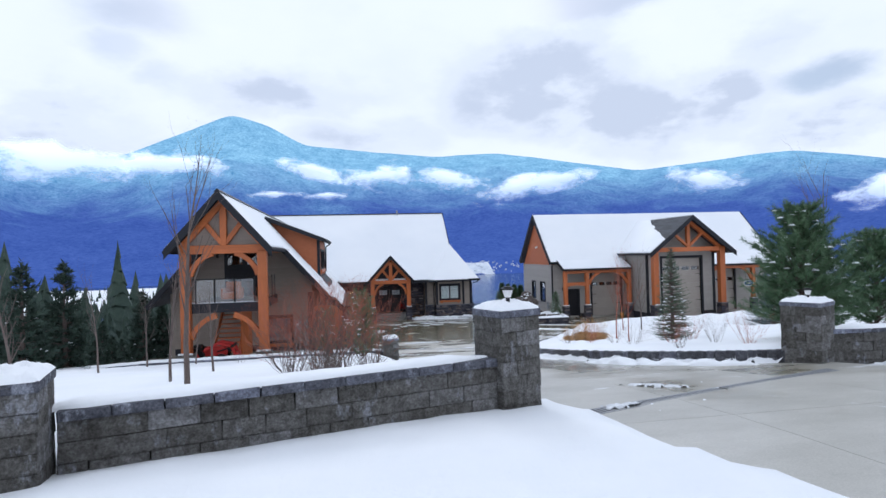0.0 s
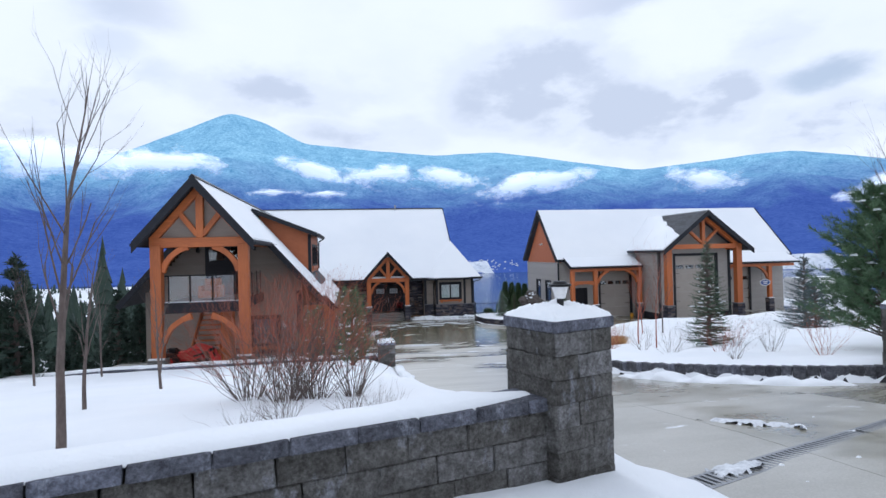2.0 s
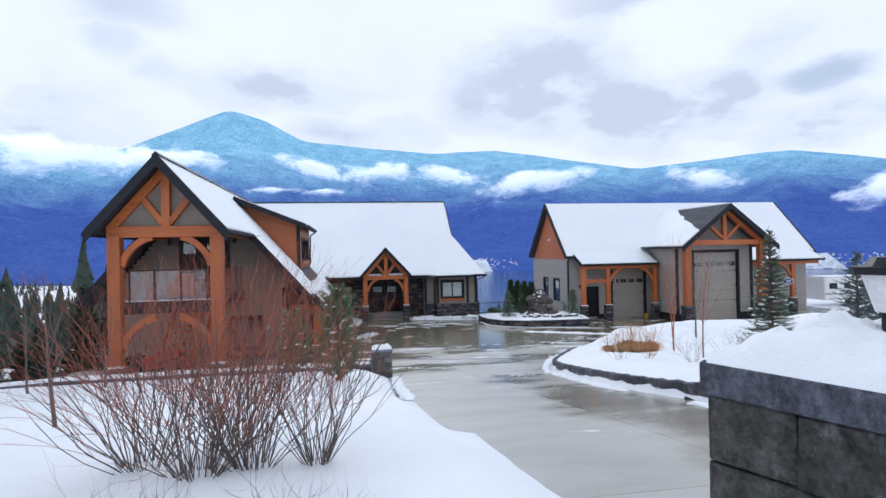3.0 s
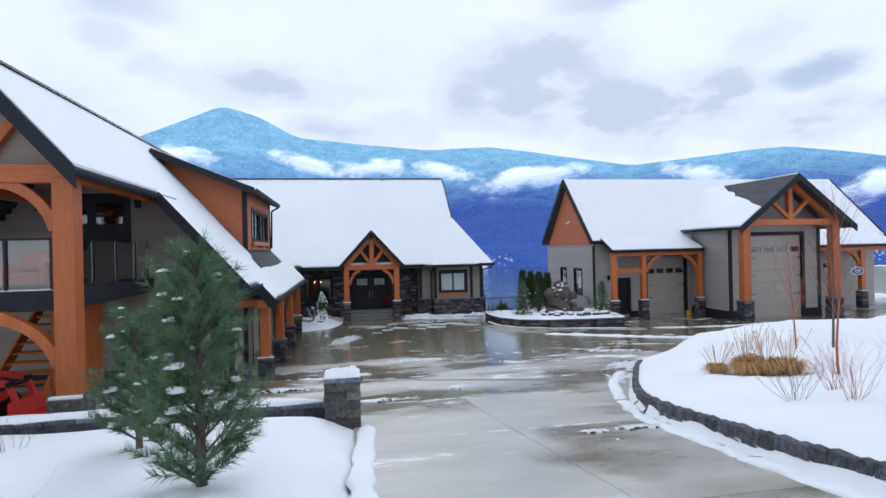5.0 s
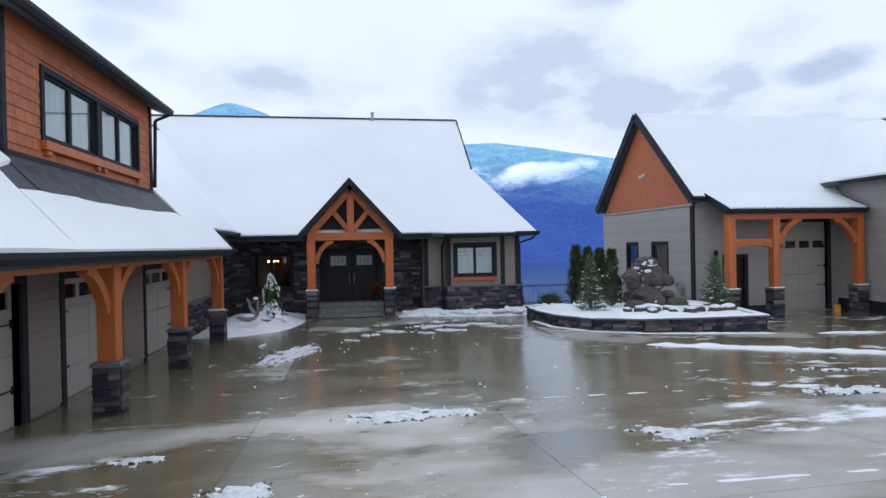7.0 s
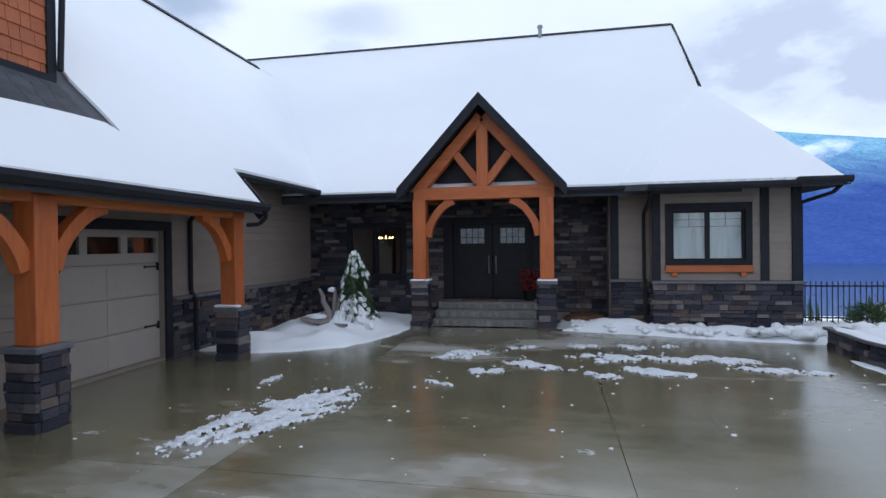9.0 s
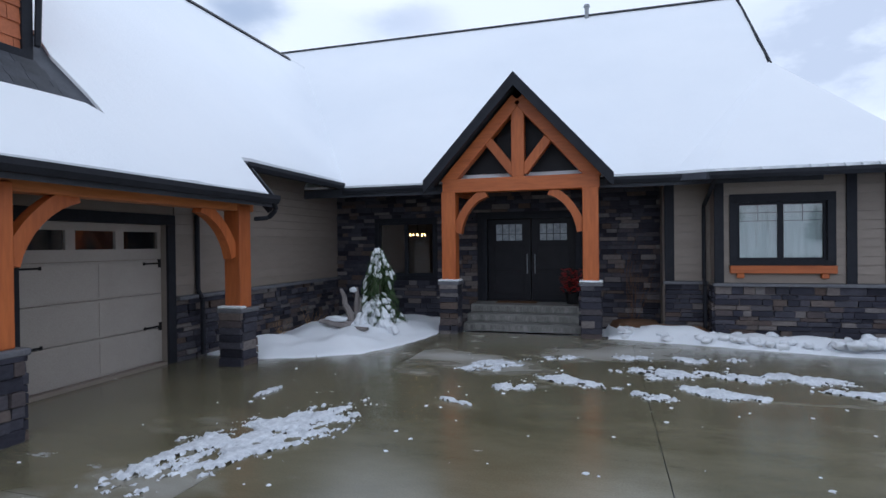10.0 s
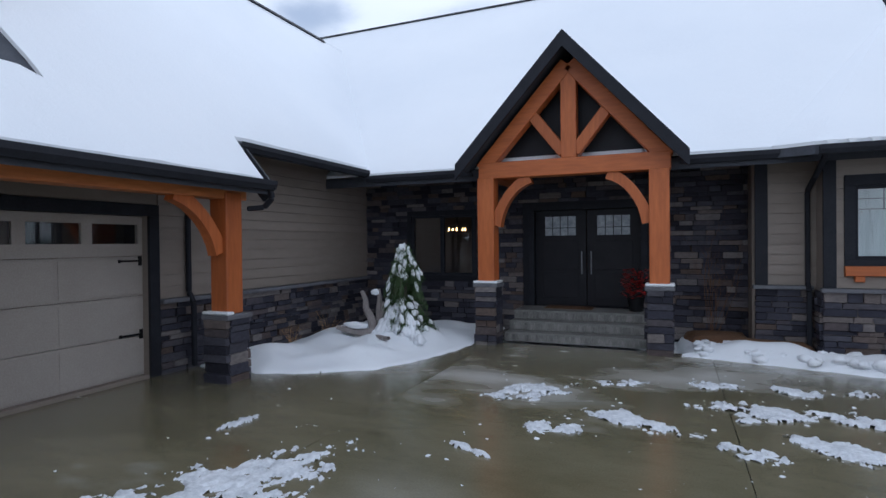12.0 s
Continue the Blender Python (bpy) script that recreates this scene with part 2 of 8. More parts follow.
def ledge_stone():
    m, nd, lk, b = mat_base("ledge_stone")
    oi = nd.new("ShaderNodeObjectInfo")
    ge = nd.new("ShaderNodeNewGeometry")
    both = nd.new("ShaderNodeMath")
    both.operation = "ADD"
    lk.new(oi.outputs["Random"], both.inputs[0])
    lk.new(ge.outputs["Random Per Island"], both.inputs[1])
    wrap = nd.new("ShaderNodeMath")
    wrap.operation = "FRACT"
    lk.new(both.outputs[0], wrap.inputs[0])
    tone = add_ramp(nd, lk, wrap.outputs[0], [(0.0, (0.024, 0.024, 0.034)), (0.35, (0.050, 0.050, 0.068)), (0.6, (0.085, 0.083, 0.10)),
                                              (0.78, (0.11, 0.08, 0.066)), (0.93, (0.22, 0.20, 0.195)), (1.0, (0.05, 0.05, 0.065))])
    grain = add_noise(nd, lk, 12, 6, 0.65, (1, 1, 2), "World")
    col = add_mix(nd, lk, 0.7, tone, add_ramp(nd, lk, grain, [(0.25, (0.45, 0.45, 0.48)), (0.75, (1.35, 1.32, 1.3))]), "MULTIPLY")
    lk.new(col, b.inputs["Base Color"])
    b.inputs["Roughness"].default_value = 0.8
    b.inputs["Specular IOR Level"].default_value = 0.25
    add_bump(nd, lk, b, grain, 0.7, 0.02)
    return m


LEDGE = ledge_stone()


def wet_concrete():
    """Brownish broom-finished slabs, wet, with dry pale areas, thin streaks of slush and a painted sky sheen."""
    m, nd, lk, b = mat_base("wet_concrete")
    broad = add_noise(nd, lk, 0.16, 5, 0.6, (1, 1.7, 1), "World")
    mid = add_noise(nd, lk, 0.9, 6, 0.65, (0.6, 1.2, 1), "World", (4, 1, 0))
    fine = add_noise(nd, lk, 55, 4, 0.6, (1, 1, 1), "World")
    wet = add_ramp(nd, lk, mid, [(0.25, (0.112, 0.100, 0.054)), (0.75, (0.205, 0.182, 0.115))])
    dry = add_ramp(nd, lk, mid, [(0.25, (0.34, 0.33, 0.298)), (0.75, (0.51, 0.494, 0.456))])
    ge = nd.new("ShaderNodeNewGeometry")
    sp = nd.new("ShaderNodeSeparateXYZ")
    lk.new(ge.outputs["Position"], sp.inputs[0])
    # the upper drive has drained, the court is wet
    scale_z = nd.new("ShaderNodeMath")
    scale_z.operation = "DIVIDE"
    scale_z.inputs[1].default_value = 3.2
    lk.new(sp.outputs["Z"], scale_z.inputs[0])
    drained = add_ramp(nd, lk, scale_z.outputs[0], [(0.0, (0, 0, 0)), (0.02, (0.015, 0.015, 0.015)), (0.13, (0.10, 0.10, 0.10)), (0.6, (0.13, 0.13, 0.13)), (1.0, (0.20, 0.20, 0.20))])
    held = add_ramp(nd, lk, scale_z.outputs[0], [(0.0, (0, 0, 0)), (0.02, (0.015, 0.015, 0.015)), (0.13, (0.10, 0.10, 0.10)), (0.35, (0.05, 0.05, 0.05)), (1.0, (0.02, 0.02, 0.02))])
    # extra white streaks past x 5 paint in the sky mirrored there
    sky_sheen = nd.new("ShaderNodeMapRange")
    sky_sheen.inputs["From Min"].default_value, sky_sheen.inputs["From Max"].default_value = 5.0, 8.0
    sky_sheen.inputs["To Min"].default_value, sky_sheen.inputs["To Max"].default_value = 0.055, -0.02
    lk.new(sp.outputs["X"], sky_sheen.inputs[0])
    add = nd.new("ShaderNodeMath")
    add.operation = "MULTIPLY_ADD"
    add.inputs[1].default_value = 1.0
    lk.new(drained, add.inputs[0])
    shift = nd.new("ShaderNodeMath")
    shift.operation = "SUBTRACT"
    shift.inputs[1].default_value = 0.13
    each = nd.new("ShaderNodeObjectInfo")
    vary = nd.new("ShaderNodeMath")
    vary.operation = "MULTIPLY_ADD"
    vary.inputs[1].default_value = 0.12
    lk.new(each.outputs["Random"], vary.inputs[0])
    lk.new(broad, vary.inputs[2])
    lk.new(vary.outputs[0], shift.inputs[0])
    lk.new(shift.outputs[0], add.inputs[2])
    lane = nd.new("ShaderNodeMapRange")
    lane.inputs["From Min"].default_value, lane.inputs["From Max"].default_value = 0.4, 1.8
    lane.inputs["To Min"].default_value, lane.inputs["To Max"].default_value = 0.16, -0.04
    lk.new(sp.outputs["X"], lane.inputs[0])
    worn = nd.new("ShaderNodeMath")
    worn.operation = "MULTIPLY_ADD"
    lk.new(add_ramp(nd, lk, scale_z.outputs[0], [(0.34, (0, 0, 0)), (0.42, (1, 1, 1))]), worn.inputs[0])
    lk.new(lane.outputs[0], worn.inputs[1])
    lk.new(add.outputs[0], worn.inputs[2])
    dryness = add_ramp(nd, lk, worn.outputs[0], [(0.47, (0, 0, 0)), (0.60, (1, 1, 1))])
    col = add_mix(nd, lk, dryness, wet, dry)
    col = add_mix(nd, lk, 0.35, col, add_ramp(nd, lk, fine, [(0.3, (0.6, 0.6, 0.6)), (0.7, (1.25, 1.25, 1.25))]), "MULTIPLY")
    streak = add_noise(nd, lk, 0.8, 10, 0.72, (0.6, 1.35, 1), "World", (1.5, 8, 0))
    swept = nd.new("ShaderNodeMath")
    swept.operation = "MULTIPLY_ADD"
    swept.inputs[1].default_value = 0.7
    less = nd.new("ShaderNodeMath")
    less.operation = "SUBTRACT"
    lk.new(sky_sheen.outputs[0], less.inputs[1])
    lk.new(streak, less.inputs[0])
    lk.new(held, swept.inputs[0])
    lk.new(less.outputs[0], swept.inputs[2])
    # real slush streaks and the painted sheen share this mask
    slush = add_ramp(nd, lk, swept.outputs[0], [(0.585, (0, 0, 0)), (0.65, (1, 1, 1))])
    col = add_mix(nd, lk, slush, col, (0.78, 0.80, 0.84))
    lk.new(col, b.inputs["Base Color"])
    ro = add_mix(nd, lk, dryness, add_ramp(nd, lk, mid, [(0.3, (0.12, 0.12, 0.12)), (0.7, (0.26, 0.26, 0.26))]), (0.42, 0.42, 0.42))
    ro = add_mix(nd, lk, slush, ro, (0.7, 0.7, 0.7))
    lk.new(ro, b.inputs["Roughness"])
    film_wet = nd.new("ShaderNodeMath")
    film_wet.operation = "SUBTRACT"
    film_wet.inputs[0].default_value = 0.5
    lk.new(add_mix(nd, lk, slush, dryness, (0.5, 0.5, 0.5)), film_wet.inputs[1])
    film_wet.use_clamp = True
    lk.new(film_wet.outputs[0], b.inputs["Coat Weight"])
    b.inputs["Coat Roughness"].default_value = 0.2
    rel = add_mix(nd, lk, slush, fine, (1.6, 1.6, 1.6))
    add_bump(nd, lk, b, rel, 0.12, 0.01)
    return m


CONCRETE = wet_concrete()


def pane_glass():
    m, nd, lk, b = mat_base("window_glass")
    b.inputs["Base Color"].default_value = (0.97, 0.98, 0.98, 1)
    b.inputs["Roughness"].default_value = 0.02
    b.inputs["Transmission Weight"].default_value = 1.0
    b.inputs["IOR"].default_value = 1.8
    return m


GLASS = pane_glass()


def glowing(name, colour, strength):
    m, nd, lk, b = mat_base(name)
    b.inputs["Base Color"].default_value = (*colour, 1)
    b.inputs["Emission Color"].default_value = (*colour, 1)
    b.inputs["Emission Strength"].default_value = strength
    return m


BULB = glowing("bulb", (1.0, 0.55, 0.2), 12)


def lake_water():
    m, nd, lk, b = mat_base("lake_water")
    b.inputs["Base Color"].default_value = (0.03, 0.06, 0.14, 1)
    b.inputs["Roughness"].default_value = 0.12
    add_bump(nd, lk, b, add_noise(nd, lk, 0.08, 5, 0.6, (1, 3, 1), "World"), 0.25, 2.0)
    return m


def mountain_side():
    """Far forested slopes: frosted crowns high up, dark woods below, with the blue air light of several kilometres
    painted into colour and glow.
    """
    m, nd, lk, b = mat_base("mountain_forest")
    ge = nd.new("ShaderNodeNewGeometry")
    sp = nd.new("ShaderNodeSeparateXYZ")
    lk.new(ge.outputs["Position"], sp.inputs[0])
    tex = add_mix(nd, lk, 0.3, add_noise(nd, lk, 0.06, 5, 0.8, (1, 1, 0.8), "World"), add_noise(nd, lk, 0.009, 5, 0.65, (1, 1, 1), "World", (3, 9, 2)))
    big = add_noise(nd, lk, 0.0035, 5, 0.6, (1, 1, 1), "World")
    ad = nd.new("ShaderNodeMath")
    ad.operation = "MULTIPLY_ADD"
    ad.inputs[1].default_value = 420
    lk.new(big, ad.inputs[0])
    lk.new(sp.outputs["Z"], ad.inputs[2])
    level = nd.new("ShaderNodeMapRange")
    level.inputs["From Min"].default_value, level.inputs["From Max"].default_value = 420, 820
    lk.new(ad.outputs[0], level.inputs[0])
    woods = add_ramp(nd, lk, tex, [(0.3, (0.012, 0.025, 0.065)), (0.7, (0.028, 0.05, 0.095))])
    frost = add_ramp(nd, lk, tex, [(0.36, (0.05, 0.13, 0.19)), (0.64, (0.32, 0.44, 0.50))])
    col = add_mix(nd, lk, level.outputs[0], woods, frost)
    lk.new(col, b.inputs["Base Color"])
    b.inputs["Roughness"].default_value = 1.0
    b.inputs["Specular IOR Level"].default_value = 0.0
    # blue distance haze put in as emission
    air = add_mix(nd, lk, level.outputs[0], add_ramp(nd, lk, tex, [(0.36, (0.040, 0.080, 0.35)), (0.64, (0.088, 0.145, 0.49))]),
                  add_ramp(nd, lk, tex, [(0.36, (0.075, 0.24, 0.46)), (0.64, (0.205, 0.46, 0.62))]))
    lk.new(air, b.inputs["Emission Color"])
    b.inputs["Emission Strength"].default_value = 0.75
    return m


def glowing_mist():
    m, nd, lk, b = mat_base("mist")
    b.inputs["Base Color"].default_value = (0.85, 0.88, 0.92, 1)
    # added glow stands in for daylight scattered by the cloud
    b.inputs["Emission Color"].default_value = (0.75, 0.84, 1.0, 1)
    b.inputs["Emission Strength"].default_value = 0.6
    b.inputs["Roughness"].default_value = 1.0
    tc = nd.new("ShaderNodeTexCoord")
    sp = nd.new("ShaderNodeSeparateXYZ")
    lk.new(tc.outputs["UV"], sp.inputs[0])
    nz = add_noise(nd, lk, 0.0065, 8, 0.64, (1, 1, 1.8), "World")
    # soft towards the rim of each bank
    rim = []
    for axis in ("X", "Y"):
        a = nd.new("ShaderNodeMath")
        a.operation = "PINGPONG"
        a.inputs[1].default_value = 0.5
        lk.new(sp.outputs[axis], a.inputs[0])
        rim.append(a.outputs[0])
    mn = nd.new("ShaderNodeMath")
    mn.operation = "MULTIPLY"
    lk.new(rim[0], mn.inputs[0])
    lk.new(rim[1], mn.inputs[1])
    sc = nd.new("ShaderNodeMath")
    sc.operation = "MULTIPLY_ADD"
    sc.inputs[1].default_value = 4.2
    sc.inputs[2].default_value = -1.12
    lk.new(mn.outputs[0], sc.inputs[0])
    ad = nd.new("ShaderNodeMath")
    ad.operation = "MULTIPLY_ADD"
    ad.inputs[1].default_value = 1.9
    lk.new(nz, ad.inputs[0])
    lk.new(sc.outputs[0], ad.inputs[2])
    al = add_ramp(nd, lk, ad.outputs[0], [(0.26, (0, 0, 0)), (0.70, (0.95, 0.95, 0.95))])
    lk.new(al, b.inputs["Alpha"])
    return m


LAKE, MOUNTAIN, MIST = lake_water(), mountain_side(), glowing_mist()


# ---- mesh helpers ----
def link_mesh(name, verts, faces, material, parent=None, label="", smooth=False):
    me = bpy.data.meshes.new(name)
    me.from_pydata([tuple(v) for v in verts], [], faces)
    me.materials.append(material)
    if smooth:
        me.polygons.foreach_set("use_smooth", [True] * len(me.polygons))
    ob = new(name, me)
    if parent is not None:
        ob.parent = parent
    if label:
        ob["label"] = label
    return ob


def part(name, bm, material, parent=None, label="", smooth=False):
    bmesh.ops.recalc_face_normals(bm, faces=bm.faces)
    me = bpy.data.meshes.new(name)
    bm.to_mesh(me)
    bm.free()
    me.materials.append(material)
    if smooth:
        me.polygons.foreach_set("use_smooth", [True] * len(me.polygons))
    ob = new(name, me)
    if parent is not None:
        ob.parent = parent
    if label:
        ob["label"] = label
    return ob


def thing(name, label="", category="", group="", kind="", at=(0, 0, 0)):
    ob = new(name)
    ob.empty_display_size = 0.2
    ob.location = at
    return tagged(ob, label, category, group, kind)


def add_box(bm, x0, x1, y0, y1, z0, z1, bevel=0.0):
    made = bmesh.ops.create_cube(bm, size=1.0, matrix=Matrix.Translation(((x0 + x1) / 2, (y0 + y1) / 2, (z0 + z1) / 2)) @ Matrix.Diagonal((abs(x1 - x0), abs(y1 - y0), abs(z1 - z0), 1)))
    if bevel:
        edges = list({e for v in made["verts"] for e in v.link_edges})
        bmesh.ops.bevel(bm, geom=edges, offset=bevel, segments=2, affect="EDGES", profile=0.5)
    return bm


def box(x0, x1, y0, y1, z0, z1, bevel=0.0):
    return add_box(bmesh.new(), x0, x1, y0, y1, z0, z1, bevel)


def add_beam(bm, p, q, w, h, up=(0, 0, 1), bevel=0.012):
    p, q = Vector(p), Vector(q)
    d = (q - p).normalized()
    side = d.cross(Vector(up))
    if side.length < 1e-4:
        side = d.cross(Vector((0, 1, 0)))
    side.normalize()
    upv = side.cross(d).normalized()
    m = Matrix((side, d, upv)).transposed().to_4x4()
    m.translation = (p + q) / 2
    made = bmesh.ops.create_cube(bm, size=1.0, matrix=m @ Matrix.Diagonal((w, (q - p).length, h, 1)))
    if bevel:
        edges = list({e for v in made["verts"] for e in v.link_edges})
        bmesh.ops.bevel(bm, geom=edges, offset=bevel, segments=1, affect="EDGES")
    return bm


def beam(p, q, w, h, up=(0, 0, 1), bevel=0.012):
    return add_beam(bmesh.new(), p, q, w, h, up, bevel)


def prism(pts, shift):
    """A slab: the polygon pts, and its copy moved by shift."""
    bm = bmesh.new()
    a = [bm.verts.new(p) for p in pts]
    b = [bm.verts.new(Vector(p) + Vector(shift)) for p in pts]
    bm.faces.new(a)
    bm.faces.new(b[::-1])
    n = len(pts)
    for k in range(n):
        bm.faces.new((a[k], a[(k + 1) % n], b[(k + 1) % n], b[k]))
    return bm


def cylinder(p, q, r, n=12, r2=None):
    bm = bmesh.new()
    p, q = Vector(p), Vector(q)
    m = (q - p).to_track_quat("Z", "Y").to_matrix().to_4x4()
    m.translation = (p + q) / 2
    bmesh.ops.create_cone(bm, cap_ends=True, segments=n, radius1=r, radius2=r if r2 is None else r2, depth=(q - p).length, matrix=m)
    return bm


def arch_brace(parent, foot, head, depth=0.16, wide=0.15, hollow=0.35):
    """A curved knee brace from the post (foot) up to the beam (head)."""
    foot, head = Vector(foot), Vector(head)
    corner = Vector((foot.x, foot.y, head.z))
    along = (head - foot)
    side = along.cross(Vector((0, 0, 1))).normalized() * (wide / 2)
    inner, outer = [], []
    for k in range(9):
        t = k / 8
        mid = foot.lerp(head, t) + (corner - (foot + head) / 2) * (hollow * 4 * t * (1 - t) * 0.5)
        tan = (head - foot) + (corner - (foot + head) / 2) * (hollow * 2 * (1 - 2 * t))
        nrm = tan.cross(side).normalized() * depth / 2
        swell = 1.0 + 0.35 * abs(2 * t - 1) ** 3
        inner.append(mid - nrm * swell)
        outer.append(mid + nrm * swell)
    bm = prism([v - side for v in inner + outer[::-1]], side * 2)
    return part("brace", bm, CEDAR, parent)


# ---- small pieces in rows: boards and ledge stones ----
def free_spans(u0, u1, z, openings):
    spans = [(u0, u1)]
    for a, b, lo, hi in openings:
        if lo < z < hi:
            cut = []
            for s, e in spans:
                if b <= s or a >= e:
                    cut.append((s, e))
                else:
                    if a > s:
                        cut.append((s, a))
                    if b < e:
                        cut.append((b, e))
            spans = cut
    return [(s, e) for s, e in spans if e - s > 0.03]


def place(axis, c, sign, u, d, z):
    return (u, c + sign * d, z) if axis == "y" else (c + sign * d, u, z)


def siding(parent, axis, c, sign, span, z0, z1, material, openings=(), tall=0.18, name="siding_board"):
    z = z0
    while z < z1 - 0.02:
        top = min(z + tall, z1)
        u0, u1 = span((z + top) / 2)
        for s, e in free_spans(u0, u1, (z + top) / 2, openings):
            v = [place(axis, c, sign, u, d, h) for u in (s, e) for d, h in ((0.0, z), (0.034, z), (0.022, top - 0.009), (0.0, top - 0.009))]
            f = [(0, 1, 2, 3), (7, 6, 5, 4), (0, 4, 5, 1), (1, 5, 6, 2), (2, 6, 7, 3), (3, 7, 4, 0)]
            link_mesh(name, v, f, material, parent)
        z = top


STONES = []
for k in range(6):
    bm = bmesh.new()
    bmesh.ops.create_cube(bm, size=1.0)
    bmesh.ops.bevel(bm, geom=list(bm.edges), offset=0.07, segments=1, affect="EDGES")
    for v in bm.verts:
        v.co += Vector((random.uniform(-1, 1), random.uniform(-1, 1), random.uniform(-1, 1))) * 0.035
    me = bpy.data.meshes.new("ledge_stone")
    bm.to_mesh(me)
    bm.free()
    me.materials.append(LEDGE)
    STONES.append(me)


def ledge(parent, axis, c, sign, u0, u1, z0, z1, openings=(), rng=None, joined=False, scale=1.0):
    """Stacked ledge stones on one face. joined: one mesh of many stones."""
    rng = rng or random
    verts, faces = [], []
    z = z0
    while z < z1 - 0.03:
        tall = min(rng.choice((0.075, 0.1, 0.1, 0.13)) * scale, z1 - z)
        if z1 - z - tall < 0.05:
            tall = z1 - z
        for s, e in free_spans(u0, u1, z + tall / 2, openings):
            u = s
            while u < e - 0.01:
                long = rng.uniform(0.16, 0.48) * scale
                if e - u - long < 0.12:
                    long = e - u
                deep = rng.uniform(0.05, 0.10)
                mid = Vector(place(axis, c, sign, u + long / 2, deep / 2 - 0.02, z + tall / 2))
                size = (long - 0.008, deep, tall - 0.008) if axis == "y" else (deep, long - 0.008, tall - 0.008)
                me = rng.choice(STONES)
                if joined:
                    base = len(verts)
                    verts += [(mid.x + v.co.x * size[0], mid.y + v.co.y * size[1], mid.z + v.co.z * size[2]) for v in me.vertices]
                    faces += [tuple(base + i for i in p.vertices) for p in me.polygons]
                else:
                    ob = new("ledge_stone", me)
                    ob.parent = parent
                    ob.location, ob.scale = mid, size
                u += long
        z += tall
    if joined:
        tagged(link_mesh("ledgestone_veneer", verts, faces, LEDGE, parent), kind="stuff")


# ---- land ----
GROUND_Y = (-400.0, -60.0, 0.0, 6.6, 12.0, 24.0, 28.4, 34.0, 38.0, 200.0)
GROUND_Z = (14.0, 6.5, 4.0, 3.66, 2.95, 1.15, 0.68, 0.12, 0.0, 0.0)


def drive_z(y, x=0.0):
    z = sum(float(np.interp(y + d, GROUND_Y, GROUND_Z)) for d in (-1.5, -0.75, 0, 0.75, 1.5)) / 5
    return z - 0.2 * min(1, max(0, (x - 9) / 6)) * min(1, max(0, (y - 28) / 8))


def smooth(a, b, v):
    t = min(1, max(0, (v - a) / (b - a)))
    return t * t * (3 - 2 * t)


def land_z(x, y):
    z = drive_z(y, x) - 0.10
    z -= 3.2 * smooth(-13, -20, x) + 60 * smooth(-20, -330, x)
    z -= 30 * smooth(45, 300, x)
    z -= 5.0 * smooth(50.6, 58, y) * smooth(7.2, 8.8, x) * smooth(16.0, 14.4, x)
    z -= 4.0 * smooth(60, 72, y) + 70 * smooth(66, 420, y)
    return max(z, -75)


def soft_axis(fine_lo, fine_hi, fine, lo, hi):
    vals = list(np.arange(fine_lo, fine_hi + 0.001, fine))
    step, v = fine, fine_hi
    while v < hi:
        step *= 1.25
        v += step
        vals.append(min(v, hi))
    step, v = fine, fine_lo
    while v > lo:
        step *= 1.25
        v -= step
        vals.insert(0, max(v, lo))
    return vals


def grid_mesh(name, xs, ys, fz, material, smooth_it=True):
    verts = [(x, y, fz(x, y)) for y in ys for x in xs]
    n = len(xs)
    faces = [(j * n + i, j * n + i + 1, (j + 1) * n + i + 1, (j + 1) * n + i) for j in range(len(ys) - 1) for i in range(n - 1)]
    return link_mesh(name, verts, faces, material, smooth=smooth_it)


tagged(grid_mesh("ground", soft_axis(-24, 48, 1.5, -1500, 1500), soft_axis(-6, 80, 1.5, -400, 700), land_z, SNOW),
       "snow covered ground falling away to the lake", "ground", kind="structure")
tagged(link_mesh("water", [(-4000, 330, -60), (4000, 330, -60), (4000, 2600, -60), (-4000, 2600, -60)], [(0, 1, 2, 3)], LAKE),
       "dark blue lake far below the houses", "lake", kind="structure")

# skyline of the far range: bearing from straight ahead in degrees, height over the lake as a slope
SKYLINE = ((-70, 0.20), (-38, 0.21), (-31, 0.205), (-27, 0.172), (-21, 0.185), (-15.5, 0.232), (-11.5, 0.266), (-8, 0.25), (-4.5, 0.215), (1, 0.208), (8.5, 0.195),
           (15, 0.198), (21, 0.179), (29, 0.153), (34, 0.157), (39, 0.161), (42, 0.161), (46, 0.147), (50, 0.129), (60, 0.125), (80, 0.15))


def mountain_mesh():
    bear = np.linspace(-75, 80, 420)
    top = np.interp(bear, [b for b, _ in SKYLINE], [h for _, h in SKYLINE])
    ker = np.hanning(9)
    top = np.convolve(np.pad(top, 4, mode="edge"), ker / ker.sum(), "valid")
    verts, rows = [], 40
    for j in range(rows):
        t = j / (rows - 1)
        dist = 1750 + 2500 * t
        for b, h in zip(bear, top):
            a = radians(b)
            peak = h * 4250
            x, y = dist * math.sin(a), dist * math.cos(a)
            n = noise.fractal(Vector((x / 520, y / 520, 0.3)), 0.9, 2.1, 6)
            z = -66 + peak * (0.30 * t + 0.70 * t ** 1.5) + n * 75 * math.sin(math.pi * min(1, t * 1.02)) * (0.4 + t) + n * 8 * t
            verts.append((x, y, z))
    n = len(bear)
    faces = [(j * n + i, j * n + i + 1, (j + 1) * n + i + 1, (j + 1) * n + i) for j in range(rows - 1) for i in range(n - 1)]
    return tagged(link_mesh("backdrop_mountains", verts, faces, MOUNTAIN, smooth=True), "forested mountain range with frosted summits and painted blue haze across the lake", "mountain", kind="structure")


